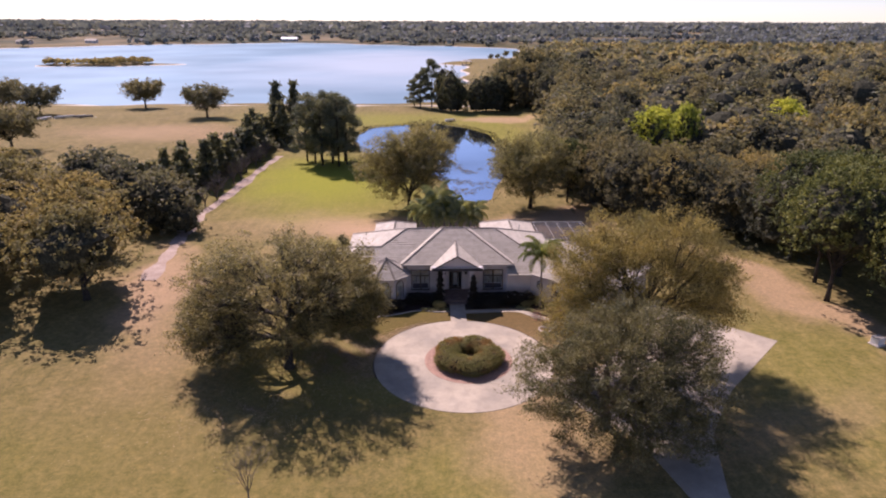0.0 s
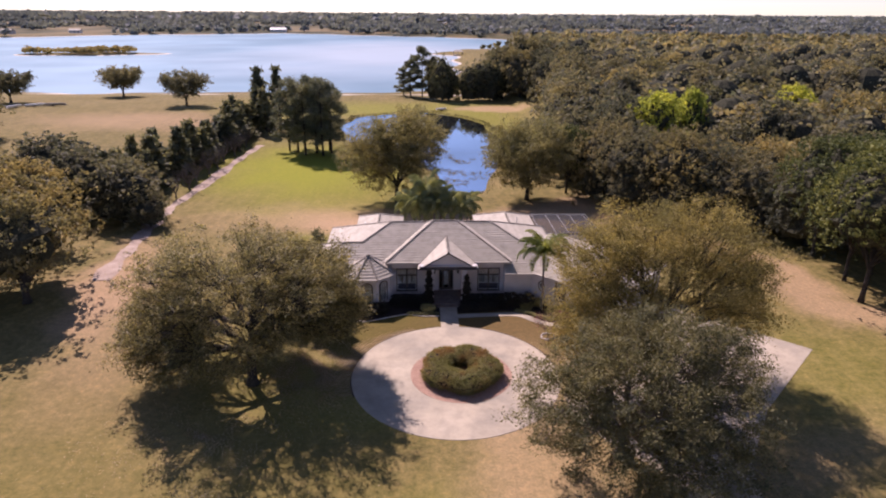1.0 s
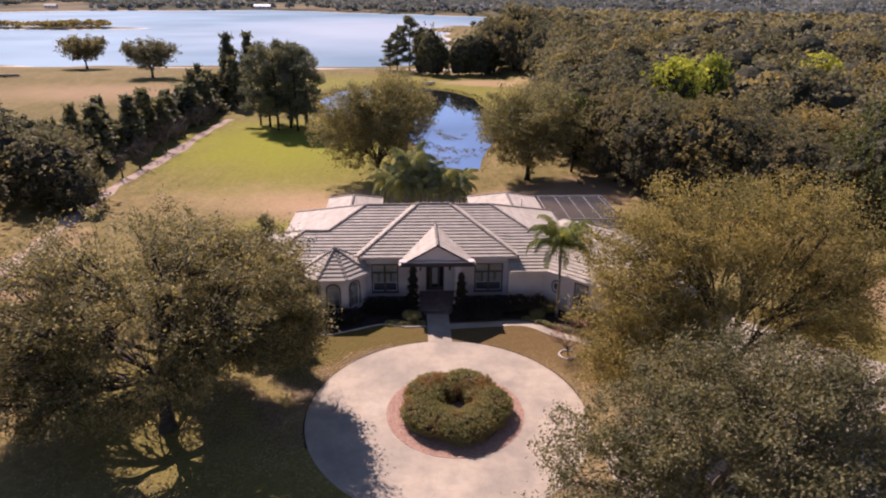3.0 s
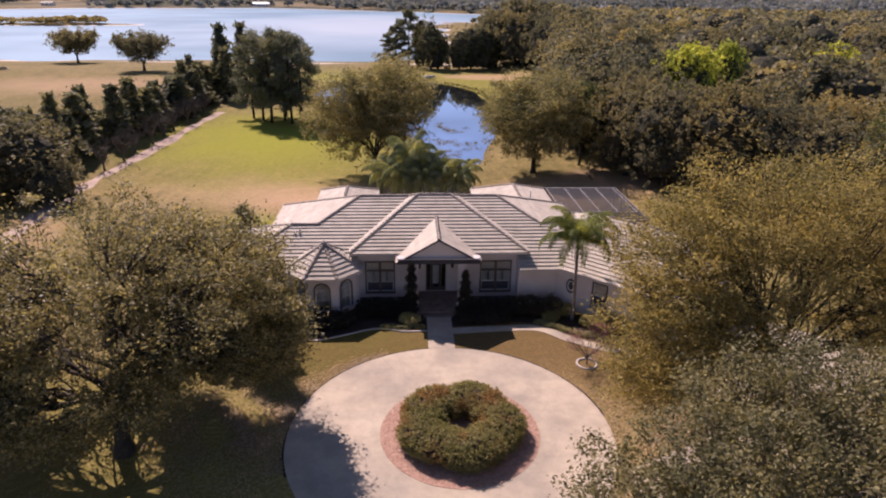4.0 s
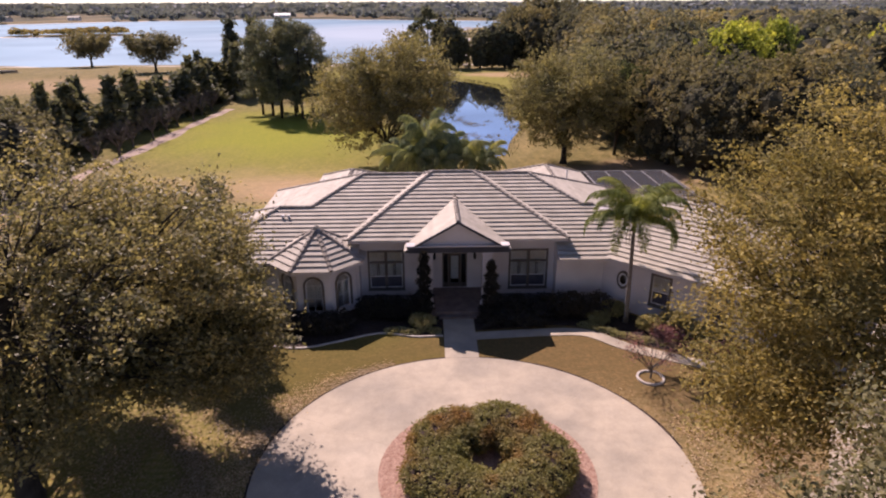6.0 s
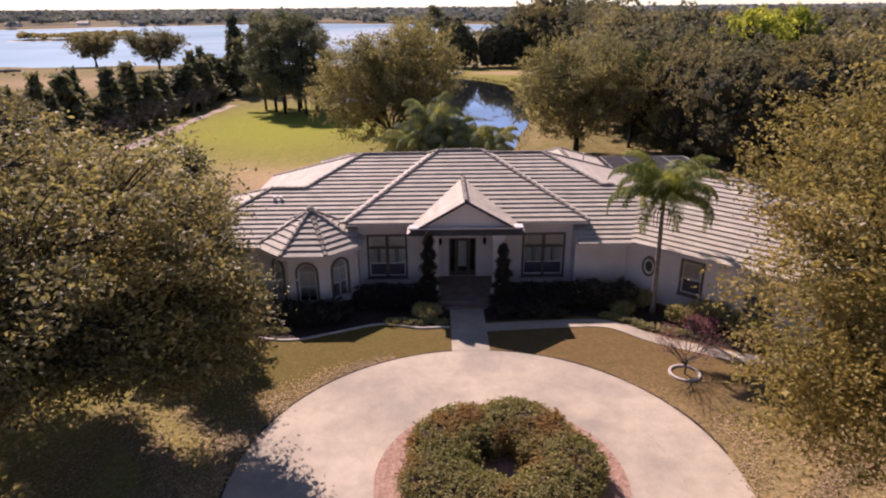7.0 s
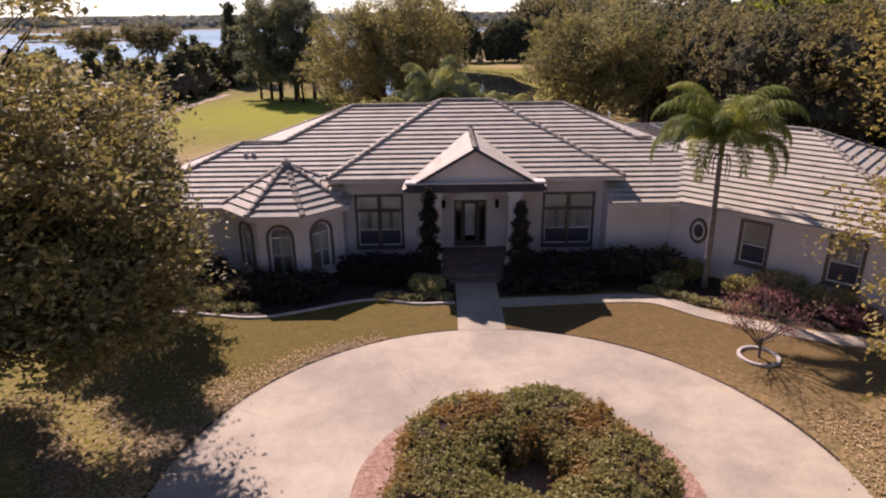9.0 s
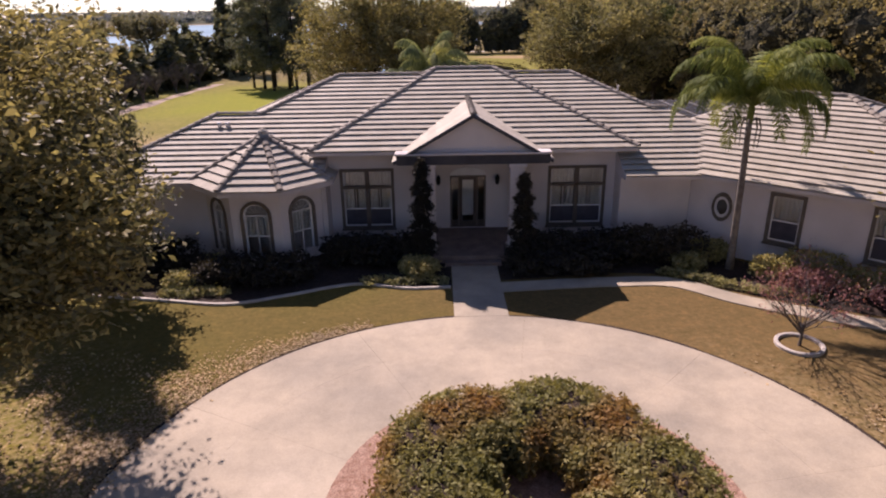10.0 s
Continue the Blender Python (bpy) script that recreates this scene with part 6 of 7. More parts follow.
# planting beds with their edging
for pts in ([(-13.0, 81.9), (-8.2, 81.0), (-5.7, 80.6), (-3.8, 81.15), (-1.85, 82.0), (-0.8, 82.1), (0.75, 81.7), (2.42, 81.75), (2.42, 84.3), (0.95, 86.74), (-2.8, 86.74), (-2.8, 85.68), (-13.0, 85.68)],
            [(4.33, 82.3), (6.6, 82.55), (8.6, 82.85), (10.9, 82.6), (12.9, 80.8), (14.5, 79.8), (16.8, 78.6), (18.0, 79.6), (12.75, 85.5), (9.7, 85.68), (9.6, 86.74), (5.75, 86.74), (4.33, 84.3)]):
    bm = bmesh.new()
    add_prism(bm, pts, -0.1, 0.022)
    tagged(part("planting_bed", bm, BED), "dark mulched planting bed along the house front", "flower bed", kind="structure")
part_ob = part("bed_edging", ribbon([(-13.0, 81.85), (-8.2, 80.94), (-5.7, 80.5), (-3.8, 81.1), (-1.85, 81.94), (-0.8, 82.05), (0.75, 81.62), (2.38, 81.67)], 0.11, -0.08, 0.08), EDGING)
tagged(part_ob, "pale curved concrete edging of the planting bed", "edging", kind="structure")

# ---- the round bed in the turning circle ----
HC = (3.92, 70.2)
bm = bmesh.new()
add_prism(bm, [(HC[0] + 4.48 * math.cos(2 * math.pi * k / 64), HC[1] + 4.48 * math.sin(2 * math.pi * k / 64)) for k in range(64)], -0.1, 0.045)
tagged(part("mulch_bed", bm, MULCH), "round bed of red-brown mulch in the turning circle", "flower bed", kind="structure")


def ring_hedge():
    rg = np.random.default_rng(91)
    hedge = thing("ring_hedge", Matrix.Translation((HC[0], HC[1], 0.03)), "clipped round hedge with a hollow centre and reddish new growth", "hedge")

    def shape(a, t, k):
        lump = 0.9 + 0.2 * np.abs(np.sin(2.5 * a + 1.9)) ** 0.7 + 0.025 * np.sin(9 * a + 2)
        big, sr, sz = 2.1 * lump, 1.3, 0.68
        r = big + k * sr * np.cos(t) * np.where(np.cos(t) > 0, 1.0, 0.9)
        z = 0.62 + k * sz * np.sign(np.sin(t)) * np.abs(np.sin(t)) ** 0.75 * (0.92 + 0.16 * np.abs(np.sin(2.5 * a + 1.9)))
        return np.stack([r * np.cos(a), r * np.sin(a), np.maximum(z, 0.03)], -1)
    # added dark core blocks see-through and stands for the hedge's inner shade
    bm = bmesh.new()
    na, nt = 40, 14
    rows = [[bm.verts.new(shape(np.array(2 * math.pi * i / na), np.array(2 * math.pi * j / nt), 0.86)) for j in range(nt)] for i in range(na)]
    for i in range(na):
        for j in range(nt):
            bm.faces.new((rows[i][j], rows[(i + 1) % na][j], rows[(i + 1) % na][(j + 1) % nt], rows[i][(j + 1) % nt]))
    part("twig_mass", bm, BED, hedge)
    n = 5200
    a, t = rg.uniform(0, 2 * math.pi, n), rg.uniform(-1.0, math.pi + 1.0, n)
    c = shape(a, t, rg.uniform(0.9, 1.03, n))
    face = c - np.stack([2.1 * np.cos(a), 2.1 * np.sin(a), np.full(n, 0.5)], -1)
    face /= np.linalg.norm(face, axis=1)[:, None]
    q = leaf_quads(rg, clumped(rg, c, 10, 0.08), 0.06, 0.7, 0.5, None, np.repeat(face, 10, 0), 0.7)
    crown = new("foliage", array_mesh("ring_hedge_foliage", q, 4, LEAF_HEDGE))
    crown.parent = hedge


ring_hedge()


# ---- shrubs, hedges, palms ----
def shrub(x, y, lobes, leaves, size, mat, label, name="shrub", category="shrub", group="", seed=1, per=10, spread=0.1, stems=5, stem_mat=BARK, turn=0.0):
    rg = np.random.default_rng(seed)
    s = thing(name, at(x, y, turn), label, category, group)
    bm = bmesh.new()
    for k in range(stems):
        e = lobed(rg, 1, lobes, 0.3)[0]
        b = np.array([rg.uniform(-0.1, 0.1), rg.uniform(-0.1, 0.1), -0.05])
        add_tube(bm, [b, (b + e) / 2 + np.array([0, 0, 0.08]), e], [0.03, 0.022, 0.008], 5, cap=False)
    part("stem_base", bm, stem_mat, s)
    q = leaf_quads(rg, clumped(rg, lobed(rg, leaves // per, lobes, 0.6), per, spread), size, 0.6, 0.5)
    q[:, :, 2] = np.maximum(q[:, :, 2], 0.01)
    crown = new("foliage", array_mesh(name + "_foliage", q, 4, mat))
    crown.parent = s
    return s


# clipped foundation hedges in the house's shade, which also darkens their leaf colour
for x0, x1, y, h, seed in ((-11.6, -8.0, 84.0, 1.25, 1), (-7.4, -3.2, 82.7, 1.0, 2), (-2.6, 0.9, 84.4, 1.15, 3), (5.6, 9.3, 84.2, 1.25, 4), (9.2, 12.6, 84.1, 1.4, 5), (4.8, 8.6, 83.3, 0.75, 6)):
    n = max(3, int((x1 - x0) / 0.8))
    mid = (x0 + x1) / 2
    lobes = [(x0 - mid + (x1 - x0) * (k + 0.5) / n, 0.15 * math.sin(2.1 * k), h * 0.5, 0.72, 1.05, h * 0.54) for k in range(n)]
    shrub(mid, y, lobes, 1500 * n, 0.075, LEAF_SHRUB, "clipped foundation hedge against the house, shade darkened into its leaves", "foundation_hedge", "hedge", "foundation hedges", seed, 10, 0.1, n * 2)
for x, y, r, h, mat, seed, words in ((-7.9, 82.2, 0.6, 0.6, LEAF_PALE, 11, "small rounded light green shrub in the bed"), (1.2, 82.9, 0.75, 0.75, LEAF_PALE, 12, "rounded leafy shrub beside the front walk"),
                                     (14.6, 81.9, 0.8, 0.95, LEAF_PALE, 13, "rounded yellow-green shrub beside the path"), (16.1, 81.9, 1.15, 1.15, LEAF_PALE, 14, "rounded grey-green shrub under the window"),
                                     (15.2, 80.9, 0.9, 0.8, LEAF_RED, 15, "reddish loose shrub beside the path"), (17.4, 80.4, 1.0, 1.0, LEAF_PALE, 16, "rounded green shrub by the garage wall"),
                                     (11.8, 83.0, 0.6, 0.7, LEAF_PALE, 17, "loose pale shrub below the wall"), (13.0, 84.0, 0.75, 0.9, LEAF_PALE, 18, "loose pale shrub behind the palm"), (-7.0, 83.4, 0.45, 0.8, LEAF_PALE, 19, "small pale flowering shrub"), (17.6, 79.2, 0.9, 0.8, LEAF_RED, 20, "reddish loose shrub beside the path")):
    shrub(x, y, [(0, 0, h * 0.5, r, r, h * 0.5), (r * 0.4, -r * 0.2, h * 0.6, r * 0.6, r * 0.6, h * 0.42), (-r * 0.4, r * 0.1, h * 0.6, r * 0.6, r * 0.6, h * 0.4)], 3200, 0.06, mat, words, seed=seed, per=8, spread=0.08)
# low ground cover by the edging
for x0, x1, y, seed in ((-0.9, 2.2, 82.15, 31), (-8.3, -6.0, 81.4, 32), (12.0, 15.4, 80.75, 33), (10.6, 12.4, 82.2, 34)):
    mid, n = (x0 + x1) / 2, 6
    shrub(mid, y, [(x0 - mid + (x1 - x0) * (k + 0.5) / n, 0.1 * math.sin(k * 2.0), 0.13, 0.4, 0.3, 0.16) for k in range(n)], 2400, 0.05, LEAF_PALE, "low pale ground cover along the bed edging", "ground_cover", "plant", "ground cover", seed, 8, 0.06, 6, turn=-26 if seed > 32 else 0)


def topiary(x, y, h, label, seed):
    """A narrow upright conifer, clipped into uneven tiers."""
    rg = np.random.default_rng(seed)
    t = thing("column_conifer", at(x, y), label, "conifer", "porch conifers")
    bm = bmesh.new()
    add_tube(bm, [(0, 0, -0.1), (0.04, 0.02, h * 0.5), (0, 0, h * 0.96)], [0.07, 0.05, 0.01], 6)
    part("trunk", bm, BARK, t)
    f = rg.uniform(0.04, 1, 1100)
    a = rg.uniform(0, 6.28, len(f))
    tier = 0.72 + 0.28 * np.cos(f * 2 * math.pi * 5.5)
    rad = (0.62 * (1 - f) ** 0.6 + 0.08) * tier * rg.uniform(0.6, 1.1, len(f))
    c = np.stack([rad * np.cos(a), rad * np.sin(a), f * h], -1)
    q = leaf_quads(rg, clumped(rg, c, 9, 0.06), 0.065, 1.0, 0.4)
    # the conifers reuse the leaves with shade in their colour
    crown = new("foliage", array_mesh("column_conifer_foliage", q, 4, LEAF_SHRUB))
    crown.parent = t


topiary(1.32, 84.0, 4.35, "tall narrow clipped conifer beside the porch", 51)
topiary(5.35, 83.95, 3.75, "narrow clipped conifer beside the porch steps", 52)


def palm(name, label, m, rg, h, fronds, length, mat, leaflet=0.5, lean=(0.0, 0.0), trunk_r=0.16, group="", plume=False):
    p = thing(name, m, label, "palm", group)
    bm = bmesh.new()
    n = 9
    pts = [(lean[0] * (k / n) ** 1.5, lean[1] * (k / n) ** 1.5, -0.1 + (h + 0.1) * k / n) for k in range(n + 1)]
    add_tube(bm, pts, [trunk_r * (1.25 if k == 0 else 1.0 - 0.3 * k / n) * (1 + 0.05 * (k % 2)) for k in range(n + 1)], 9)
    part("trunk", bm, PALM_BARK, p, "slender ringed grey trunk", True)
    top = np.array(pts[-1])
    bm = bmesh.new()
    add_tube(bm, [top - np.array([0, 0, 0.15]), top + np.array([0, 0, 0.35]), top + np.array([0, 0, 0.8])], [trunk_r * 0.8, trunk_r * 0.95, trunk_r * 0.3], 8)
    part("crownshaft", bm, LEAF_PALM, p, "green leaf bases", True)
    for k in range(fronds):
        a = 2 * math.pi * (k * 0.381966)
        rise = (1.52 - 1.15 * (k / fronds) ** 1.3 if plume else 1.45 - 1.7 * k / fronds) + rg.uniform(-0.1, 0.1)
        L = length * rg.uniform(0.85, 1.1)
        d = np.array([math.cos(a), math.sin(a)])
        spine = []
        r, z, e = 0.1, 0.5, rise
        steps = 10
        for s in range(steps + 1):
            spine.append(np.array([top[0] + d[0] * r, top[1] + d[1] * r, top[2] + z]))
            r += L / steps * math.cos(e)
            z += L / steps * math.sin(e)
            e -= ((0.09 + 0.32 * s / steps) * (0.8 + 0.35 * k / fronds) if plume else (0.09 + 0.16 * s / steps)) * (1.25 if e > -1.3 else 0.3)
        bm = bmesh.new()
        add_tube(bm, spine, [0.03 * (1 - 0.85 * s / steps) for s in range(steps + 1)], 4, cap=False)
        frond = part("frond", bm, LEAF_PALM, p)
        m2 = int(L * (48 if plume else 34))
        fr = np.linspace(0.12, 1.0, m2)
        idx = fr * steps
        i0 = np.minimum(idx.astype(int), steps - 1)
        S = np.array(spine)
        base = S[i0] + (S[i0 + 1] - S[i0]) * (idx - i0)[:, None]
        way = S[i0 + 1] - S[i0]
        way /= np.linalg.norm(way, axis=1)[:, None]
        side = np.stack([-np.full(m2, d[1]), np.full(m2, d[0]), np.zeros(m2)], -1)
        quads = []
        for sg in (-1, 1):
            droop = rg.uniform(0.5, 2.2, (m2, 1))
            ll = leaflet * (0.45 + 0.75 * np.sin(np.pi * np.clip(fr, 0.05, 0.97)))[:, None] * rg.uniform(0.8, 1.15, (m2, 1))
            lift = rg.uniform(-1.45, -0.1, (m2, 1)) if plume else -np.arctan(droop)
            out = sg * side * np.cos(lift) + way * 0.45 + np.array([0, 0, 1.0]) * np.sin(lift)
            out /= np.linalg.norm(out, axis=1)[:, None]
            tip = base + out * ll - np.array([0, 0, 0.12]) * ll
            mid = base + out * ll * 0.45
            w = way * (0.011 if plume else 0.014) * (1 + leaflet)
            quads.append(np.stack([base - w, mid - w * 1.3, tip, mid + w * 1.3], 1))
        lf = new("leaf_blade", array_mesh("frond_leaflets", np.concatenate(quads), 4, mat))
        lf.parent = frond
    if plume:
        for k in range(5):
            a = k * 1.9 + 0.4
            d = np.array([math.cos(a), math.sin(a), 0.0])
            L = rg.uniform(0.7, 1.25)
            bm = bmesh.new()
            q0 = top + np.array([0, 0, -0.05]) + d * 0.1
            add_tube(bm, [q0, q0 + d * 0.22 + np.array([0, 0, 0.08]), q0 + d * 0.34 + np.array([0, 0, -0.3]), q0 + d * 0.3 + np.array([0, 0, -L])], [0.035, 0.045, 0.03, 0.012], 5)
            part("dry_seed_stalk", bm, PALM_BARK, p, "brown dry hanging seed stalk", True)
    return p


palm("queen_palm", "slender palm with arching green fronds beside the garage wall", at(13.45, 83.0), np.random.default_rng(61), 5.9, 22, 3.7, LEAF_PALM, 0.55, (-0.1, 0.0), 0.14, plume=True)
BUSHY = palm("clump_palm", "bushy feather palm behind the house", at(-0.4, 111.5), np.random.default_rng(62), 4.35, 20, 3.6, LEAF_CLUMP, 0.75, (0.3, 0.0), 0.16, "palms behind the house")
for x, y, s, z, turn in ((1.2, 112.5, 0.95, 1.35, 40), (3.6, 113, 0.85, 1.1, 100), (5.6, 112, 0.85, 1.02, 170), (7.6, 113, 0.8, 0.95, 230), (-1.6, 113, 0.85, 0.95, 300), (2.4, 110.8, 0.75, 0.9, 20), (6.6, 110.8, 0.7, 0.85, 75), (0.6, 110.6, 0.75, 0.95, 140)):
    place(BUSHY, x, y, turn, s, z)


# ---- bare trees ----
def bare_tree(name, label, m, rg, h, spread, mat, group="", buds=0, bud_mat=None, r0=0.07, limbs=9):
    t = thing(name, m, label, "tree", group)
    bm = bmesh.new()
    add_tube(bm, [(0, 0, -0.1), (0.02, 0, h * 0.12), (0.0, 0.03, h * 0.22)], [r0 * 1.3, r0, r0 * 0.9], 7)
    tips = []

    def grow(a, d, length, r, level):
        b = a + d * length * 0.5 + rg.normal(size=3) * length * 0.04
        c = a + d * length + np.array([0, 0, length * 0.06])
        add_tube(bm, [a, b, c], [r, r * 0.8, r * 0.55], 5 if level == 0 else 3, cap=False)
        tips.append(c)
        if level < 3:
            for k in range(3 if level < 2 else 2):
                e = d + rg.normal(size=3) * 0.48
                e[2] = abs(e[2]) * 0.8 + 0.15
                e /= np.linalg.norm(e)
                grow(b + (c - b) * rg.uniform(0, 1), e, length * rg.uniform(0.55, 0.75), r * 0.5, level + 1)
    for k in range(limbs):
        a = 2 * math.pi * (k + rg.uniform(0, 0.6)) / limbs
        d = np.array([math.cos(a) * spread, math.sin(a) * spread, 1.0])
        grow(np.array([0, 0, h * rg.uniform(0.1, 0.22)]), d / np.linalg.norm(d), h * 0.36, r0 * 0.55, 0)
    part("trunk", bm, mat, t)
    if buds:
        q = leaf_quads(rg, clumped(rg, np.array(tips), buds, 0.12), 0.04, 1.0, 0.5)
        o = new("bud_haze", array_mesh(name + "_buds", q, 4, bud_mat))
        o.parent = t
        tagged(o, "thin haze of small buds", kind="stuff")
    return t


bm = bmesh.new()
rows = [[bm.verts.new((r * math.cos(t), r * math.sin(t), z)) for r, z in ((0.58, -0.1), (0.58, 0.07), (0.6, 0.09), (0.69, 0.09), (0.71, 0.07), (0.71, -0.1))] for t in (2 * math.pi * k / 36 for k in range(36))]
for k in range(36):
    r, s = rows[k], rows[(k + 1) % 36]
    for i in range(5):
        bm.faces.new((r[i], r[i + 1], s[i + 1], s[i]))
bmesh.ops.recalc_face_normals(bm, faces=bm.faces)
ring = part("tree_ring", bm, EDGING)
ring.matrix_basis = Matrix.Translation((12.95, 76.9, 0))
tagged(ring, "pale concrete tree ring in the grass", "edging")
bare_tree("redbud_tree", "bare young redbud with reddish twigs in a tree ring", at(12.95, 76.9), np.random.default_rng(71), 3.3, 1.05, TWIG, "", 3, LEAF_RED, 0.045, 15)
bare_tree("young_tree", "small bare young tree with brown twigs on the lawn", at(-13.3, 50.6), np.random.default_rng(72), 5.4, 0.35, BARK_PALE, "", 5, LEAF_BROWN, 0.06, 8)
CRAPE = bare_tree("bare_tree", "leafless young tree in a row along the track", at(-45.4, 138.5), np.random.default_rng(73), 5.2, 0.55, TWIG, "bare tree row", 0, None, 0.15, 9)
for k in range(1, 9):
    place(CRAPE, -45.4 + 0.1 * k + 0.4 * math.sin(k * 2.3), 138.5 + 6.2 * k, 40 * k, 1.15 + 0.12 * math.sin(k * 1.7), 1.15 + 0.15 * math.cos(k * 2.1))
bare_tree("bare_tree", "leafless brown bushy tree beside the pond", at(-16.5, 166), np.random.default_rng(74), 7.0, 1.0, TWIG, "", 9, LEAF_BROWN, 0.12, 14)

# ---- the sandy track along the bare trees ----
rg = np.random.default_rng(88)
line = [(-37.5, 92), (-39.5, 105), (-42, 118), (-44.0, 133), (-43.2, 150), (-42.6, 173), (-41.5, 190)]
along = np.linspace(0, 1, 90)
tx = np.interp(along, np.linspace(0, 1, len(line)), [p[0] for p in line])
ty = np.interp(along, np.linspace(0, 1, len(line)), [p[1] for p in line])
half = 1.25 + 0.55 * np.sin(along * 41) * np.sin(along * 23) + rg.uniform(-0.2, 0.2, 90)
bm = bmesh.new()
strip = [[bm.verts.new((x + s * h * f, y, float(ground_z(x + s * h * f, y)) + lift)) for s, f, lift in ((-1, 1.0, -0.02), (-1, 0.5, 0.05), (1, 0.5, 0.05), (1, 1.0, -0.02))] for x, y, h in zip(tx, ty, half)]
for r0, r1 in zip(strip, strip[1:]):
    for i in range(3):
        bm.faces.new((r0[i], r0[i + 1], r1[i + 1], r1[i]))
tagged(part("sand_track", bm, SAND, smooth=True), "pale sandy track worn into the grass", "track", kind="structure")


# ---- fallen leaves on the lawn and drive edge ----
def litter(name, count, cx, cy, rx, ry, seed, label, keep_off=True):
    rg = np.random.default_rng(seed)
    a, r = rg.uniform(0, 2 * math.pi, count), np.abs(rg.normal(0, 0.5, count))
    x, y = cx + rx * r * np.cos(a), cy + ry * r * np.sin(a)
    if keep_off:
        ok = np.hypot(x - DC[0], y - DC[1]) > 9.0 + 0.5 * rg.uniform(0, 1, count) ** 3 - 0.35 * (rg.uniform(0, 1, count) > 0.85)
        ok &= np.where(x > 3, (np.hypot(x - DC[0], y - DC[1]) < 10.2) | (y < 73.8), y + 0.6 * (x + 8) < 77.5)
        x, y = x[ok], y[ok]
    ok = np.sin(x * 1.3 + 1.7 * np.sin(y * 0.6)) * np.sin(y * 1.1 + 1.3 * np.sin(x * 0.7)) + rg.normal(0, 0.45, len(x)) > 0.12
    x, y = x[ok], y[ok]
    c = np.stack([x, y, ground_z(x, y) + 0.035], -1)
    q = leaf_quads(rg, c, 0.044, 0.1, 0.65, None, None, 0.22)
    tagged(new(name, array_mesh(name, q, 4, LEAF_DEAD)), label, "leaf litter", kind="stuff")


litter("leaf_litter", 34000, -8.0, 71.5, 7.0, 6.5, 101, "dry fallen oak leaves on the lawn")
litter("leaf_litter", 22000, 15.5, 70.5, 6.0, 7.0, 102, "dry fallen leaves beside the drive")
litter("leaf_litter", 10000, -16.0, 62.0, 13.0, 8.0, 103, "dry fallen leaves under the oak")


# ---- far shore and field: houses, dock, boats, utility box ----
def far_house(x, y, w, d, h, wall_mat, label, turn=0.0, windows=3):
    """A low house with a gable roof, seen from far over the lake."""
    z = float(ground_z(x, y))
    t = thing("lake_house", Matrix.Translation((x, y, z)) @ Matrix.Rotation(radians(turn), 4, 'Z'), label, "house", "far shore houses")
    part("wall", box(-w / 2, w / 2, -d / 2, d / 2, -0.6, h), wall_mat, t)
    bm = bmesh.new()
    vs = [[bm.verts.new(p) for p in ((sx * (w / 2 + 0.5), -d / 2 - 0.6, h), (sx * (w / 2 + 0.5), d / 2 + 0.6, h), (sx * (w / 2 + 0.5), 0, h + d * 0.24))] for sx in (-1, 1)]
    bm.faces.new(vs[0])
    bm.faces.new(vs[1][::-1])
    for k in range(3):
        bm.faces.new((vs[0][k], vs[1][k], vs[1][(k + 1) % 3], vs[0][(k + 1) % 3]))
    bmesh.ops.recalc_face_normals(bm, faces=bm.faces)
    part("roof", bm, WHITE if w > 25 else TILE, t)
    for k in range(windows):
        u = -w / 2 + w * (k + 0.5) / windows
        part("window", box(u - 0.9, u + 0.9, -d / 2 - 0.06, -d / 2 + 0.02, h * 0.35, h * 0.8), INTERIOR, t)


far_house(166, 1224, 34, 14, 5.0, WHITE, "long white building on the lake's far shore", 4, 6)
far_house(118, 1235, 16, 11, 3.6, STUCCO, "pale house on the lake's far shore", -8)
far_house(-238, 1178, 26, 12, 4.0, WHITE, "white house with a jetty on the lake's far shore", 3, 4)
far_house(-300, 1190, 14, 10, 3.8, STUCCO, "small pale house among the far trees", 10)
far_house(-593, 1010, 20, 11, 4.2, STUCCO, "pale house on the lake's wooded bank", -12)
far_house(-520, 1060, 16, 10, 4.0, WHITE, "small white house on the far bank", 6)
far_house(-690, 980, 18, 10, 4.0, STUCCO, "pale house on the lake's wooded bank", 15)


def boat_dock(x, y):
    t = thing("boat_dock", Matrix.Translation((x, y, WATER)), "small roofed boat dock standing in the lake", "dock")
    part("deck", box(-4.2, 4.2, -2.2, 2.2, 0.7, 0.9), EDGING, t)
    part("walkway", box(4.2, 26.0, -0.7, 0.7, 0.7, 0.9), EDGING, t)
    for sx in (-3.9, 0.0, 3.9):
        for sy in (-2.0, 2.0):
            part("post", box(sx - 0.13, sx + 0.13, sy - 0.13, sy + 0.13, -1.5, 3.7), BARK_PALE, t)
    bm = bmesh.new()
    lo = [bm.verts.new(p) for p in ((-5.0, -2.9, 3.6), (5.0, -2.9, 3.6), (5.0, 2.9, 3.6), (-5.0, 2.9, 3.6))]
    top = [bm.verts.new(p) for p in ((-2.4, 0, 5.0), (2.4, 0, 5.0))]
    for f in ((lo[0], lo[1], top[1], top[0]), (lo[1], lo[2], top[1]), (lo[2], lo[3], top[0], top[1]), (lo[3], lo[0], top[0]), tuple(lo[::-1])):
        bm.faces.new(f)
    part("roof", bm, TILE, t)


boat_dock(35, 594)


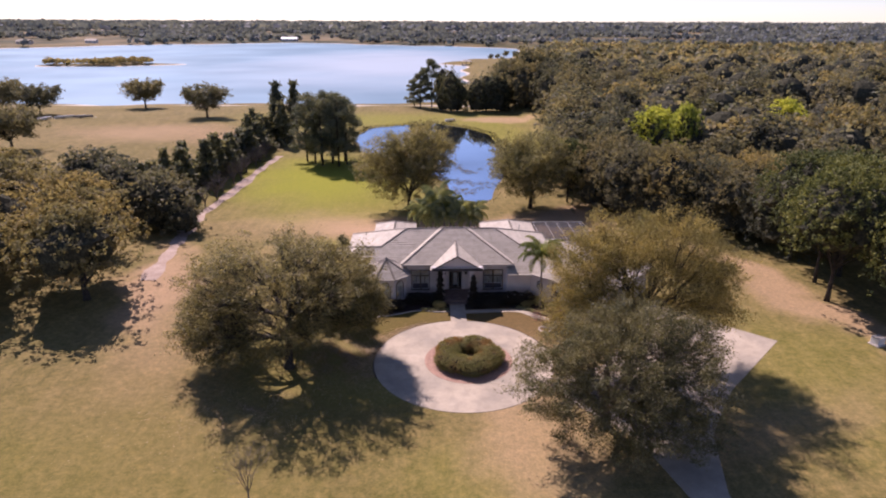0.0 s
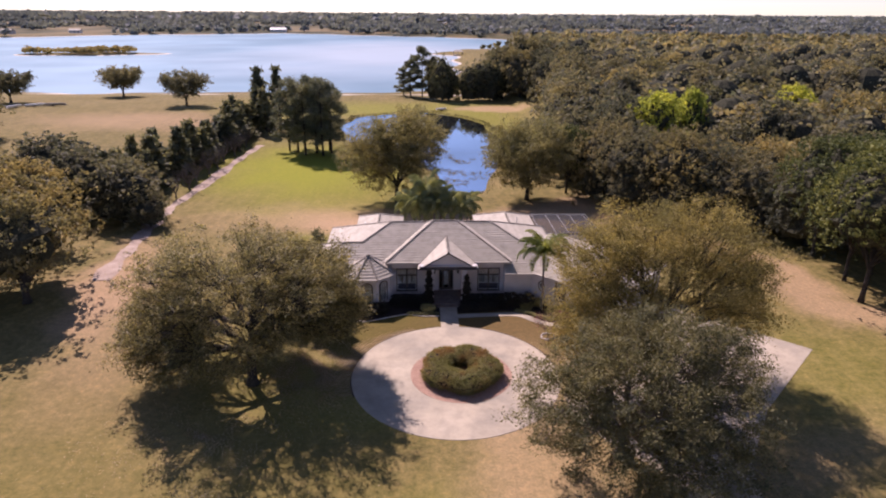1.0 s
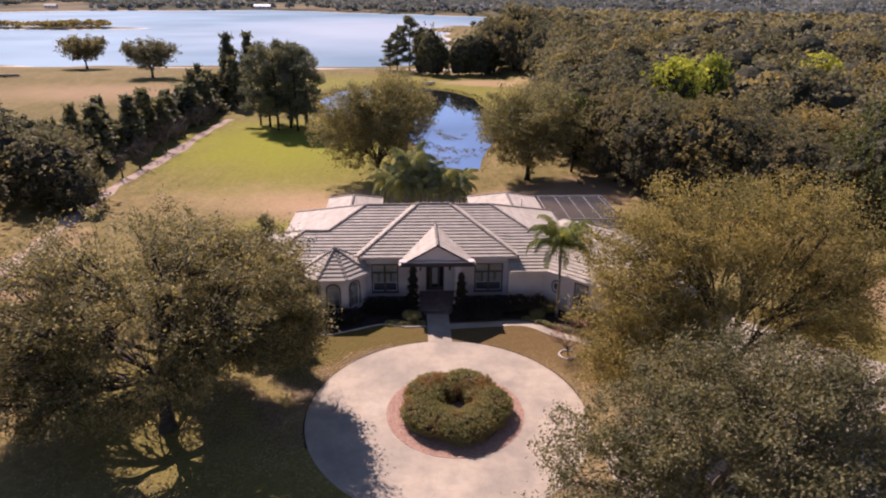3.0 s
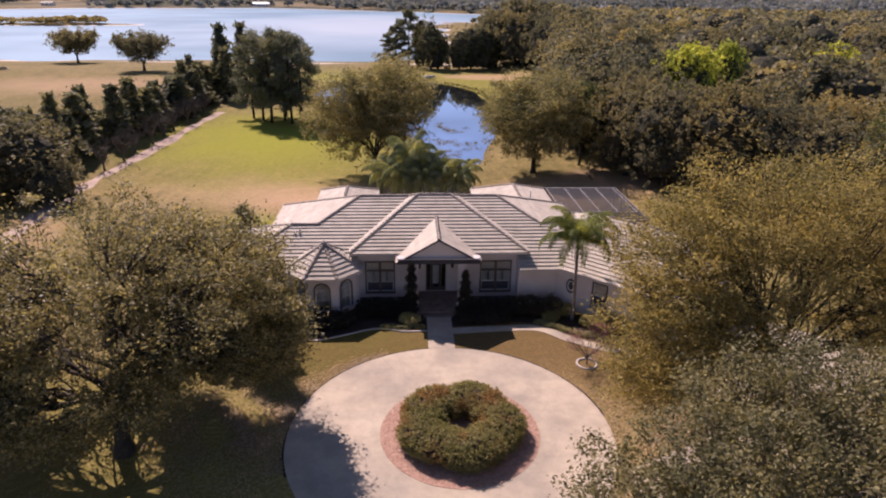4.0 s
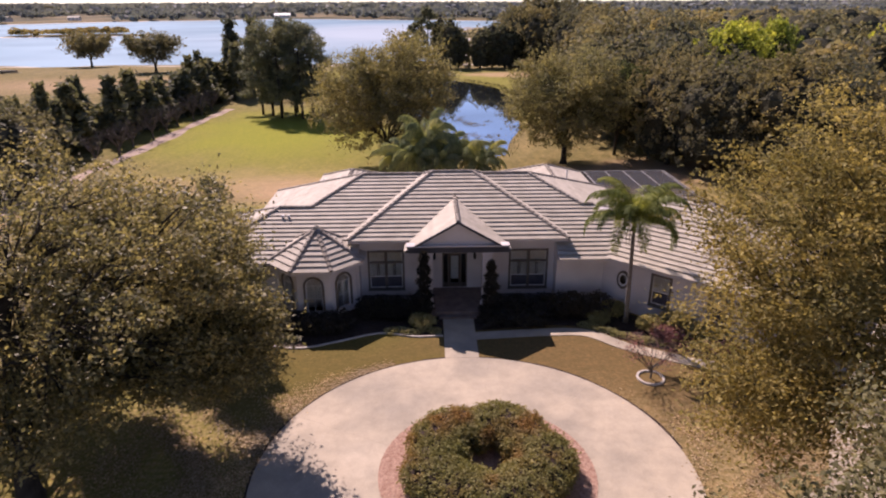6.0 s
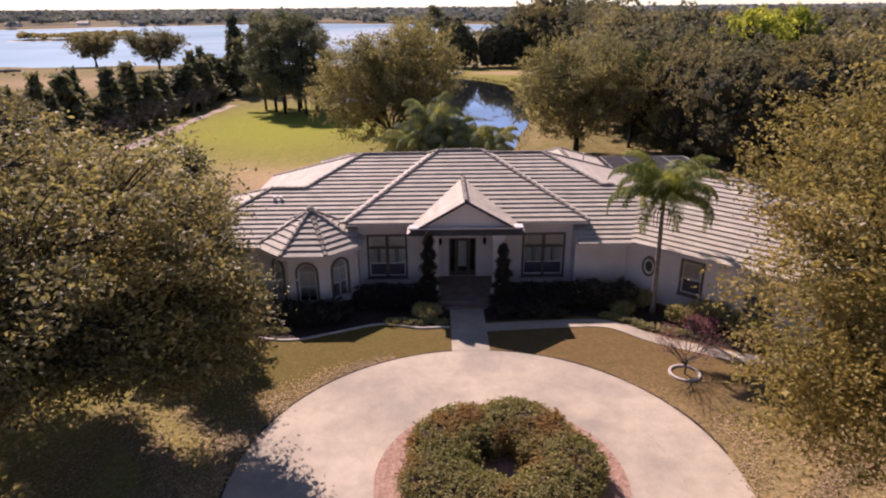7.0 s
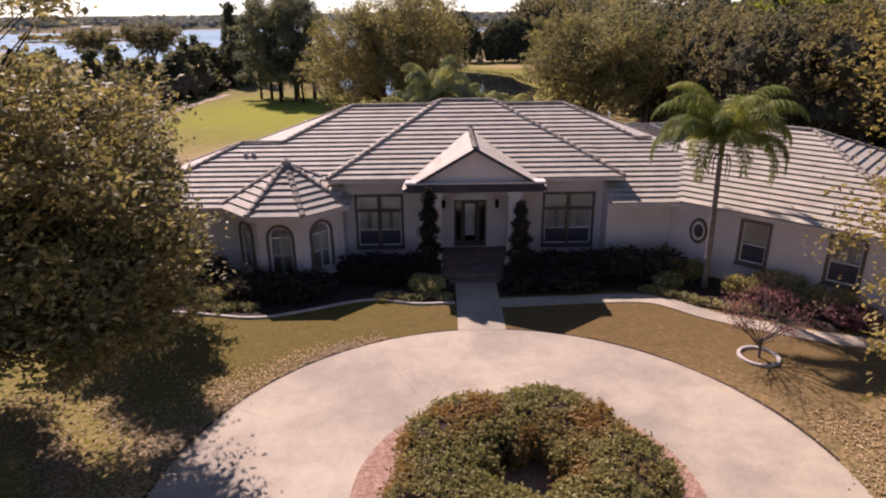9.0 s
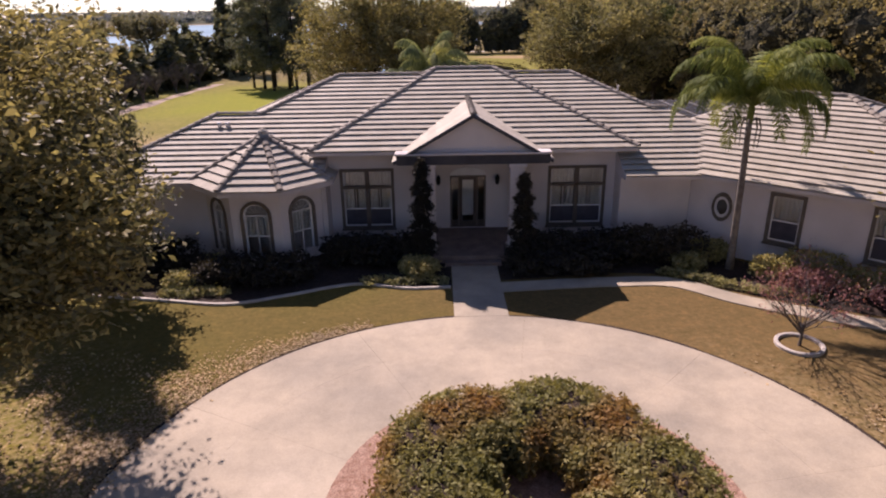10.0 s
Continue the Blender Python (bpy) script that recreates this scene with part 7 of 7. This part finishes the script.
def rowing_boat(x, y, turn, size, label, mat):
    t = thing("boat", at(x, y, turn), label, "boat", "boats on the field")
    bm = bmesh.new()
    rows = []
    for k in range(9):
        f = k / 8
        w = 0.95 * math.sin(math.pi * min(f * 0.62 + 0.2, 1.0)) ** 0.8 * (1 if f < 0.999 else 0.08)
        rows.append([bm.verts.new((size * (f - 0.5), a * w, z)) for a, z in ((-1.0, 1.0), (-0.75, 0.5), (0.0, 0.3), (0.75, 0.5), (1.0, 1.0), (0.86, 1.0), (0.6, 0.62), (-0.6, 0.62), (-0.86, 1.0))])
    for r0, r1 in zip(rows, rows[1:]):
        for i in range(9):
            bm.faces.new((r0[i], r0[(i + 1) % 9], r1[(i + 1) % 9], r1[i]))
    bm.faces.new(rows[0])
    bm.faces.new(rows[-1][::-1])
    bmesh.ops.recalc_face_normals(bm, faces=bm.faces)
    part("hull", bm, mat, t)
    for f in (-0.2, 0.15):
        part("thwart", box(size * f - 0.15, size * f + 0.15, -0.7, 0.7, 0.72, 0.8), WHITE, t)
    part("trailer_frame", box(-size * 0.4, size * 0.65, -0.08, 0.08, 0.22, 0.32), ALU, t)
    for s in (-0.9, 0.9):
        bm = bmesh.new()
        add_tube(bm, [(-0.4, s - 0.1, 0.3), (-0.4, s + 0.1, 0.3)], [0.3, 0.3], 12)
        part("wheel", bm, BLACK_METAL, t)


rowing_boat(8.7, 255.5, 30, 4.2, "small white boat lying on the pond bank", WHITE)
rowing_boat(-124.8, 248.1, 12, 7.0, "small dark boat on a trailer in the field", ALU)
rowing_boat(-130, 245.5, 40, 6.0, "small white boat on a trailer under the trees", WHITE)
rowing_boat(-134, 240.5, 80, 6.5, "small white boat on a trailer under the trees", WHITE)

box_thing = thing("utility_box", at(48.3, 72.8, 20), "low pale utility box on the lawn beside the wood", "utility box")
part("cabinet", box(-0.55, 0.55, -0.45, 0.45, 0.08, 0.85, None, 0.03), WHITE, box_thing)
part("lid", box(-0.58, 0.58, -0.48, 0.48, 0.85, 0.92, None, 0.02), ALU, box_thing)
part("plinth", box(-0.7, 0.7, -0.6, 0.6, -0.08, 0.08), EDGING, box_thing)


# ---- reeds, the soil and shadow line and the leaves along the drive's edge ----
rg = np.random.default_rng(111)
n = 7000
a = radians(113) + radians(85) * rg.uniform(0, 1, n) ** 0.8
r = 9.2 + np.abs(rg.normal(0, 0.75, n)) * np.interp(np.degrees(a), [98, 125, 150, 198], [0.2, 0.5, 1.3, 1.6])
x, y = DC[0] + r * np.cos(a), DC[1] + r * np.sin(a)
q = leaf_quads(rg, np.stack([x, y, ground_z(x, y) + 0.03], -1), 0.036, 0.1, 0.65, None, None, 0.25)
tagged(new("leaf_litter", array_mesh("drive_edge_leaves", q, 4, LEAF_DEAD)), "dry fallen leaves gathered along the drive's edge", "leaf litter", kind="stuff")
# dark strip for recessed soil, with the edge's shadow in the same colour
for k in range(20):
    a0, a1 = radians(8 + 9.6 * k), radians(8 + 9.6 * (k + 1) - 0.05)
    part("soil_edge", arc_slab(DC[0], DC[1], 9.123, 9.245 + 0.03 * math.sin(k * 1.7), a0, a1, -0.1, 0.012, 4), BED, drive)

rg = np.random.default_rng(121)
n = 60000
x, y = rg.uniform(-32, 32, n), rg.uniform(140, 258, n)
p = pond_depth(x, y)
keep = (p > -1.3) & (p < 0.5) & (rg.uniform(0, 1, n) < 0.25 + 0.75 * smooth(190, 235, y))
x, y = x[keep], y[keep]
q = leaf_quads(rg, np.stack([x, y, np.maximum(ground_z(x, y), POND_WATER) + 0.25], -1), 0.4, 2.5, 0.14, np.tile([0, 0, 1.6], (len(x), 1)))
tagged(new("pond_reeds", array_mesh("pond_reeds", q, 4, LEAF_REED)), "dark reeds along the pond's bank", "reeds", kind="stuff")
centres = np.stack([rg.normal(8.5, 3.2, 46), rg.normal(161, 9, 46), np.full(46, POND_WATER + 0.03)], -1)
centres = centres[pond_depth(centres[:, 0], centres[:, 1]) > 1.5]
pads = np.repeat(centres, 26, 0)
pads[:, :2] += rg.normal(size=(len(pads), 2)) * np.array([0.55, 0.8])
pads[:, 2] += rg.uniform(0, 0.03, len(pads))
tagged(new("pond_weed", array_mesh("pond_weed", leaf_quads(rg, pads, 0.16, 0.05, 0.8, None, None, 0.1), 4, LEAF_REED)), "dark clumps of floating pond weed", "pond weed", kind="stuff")
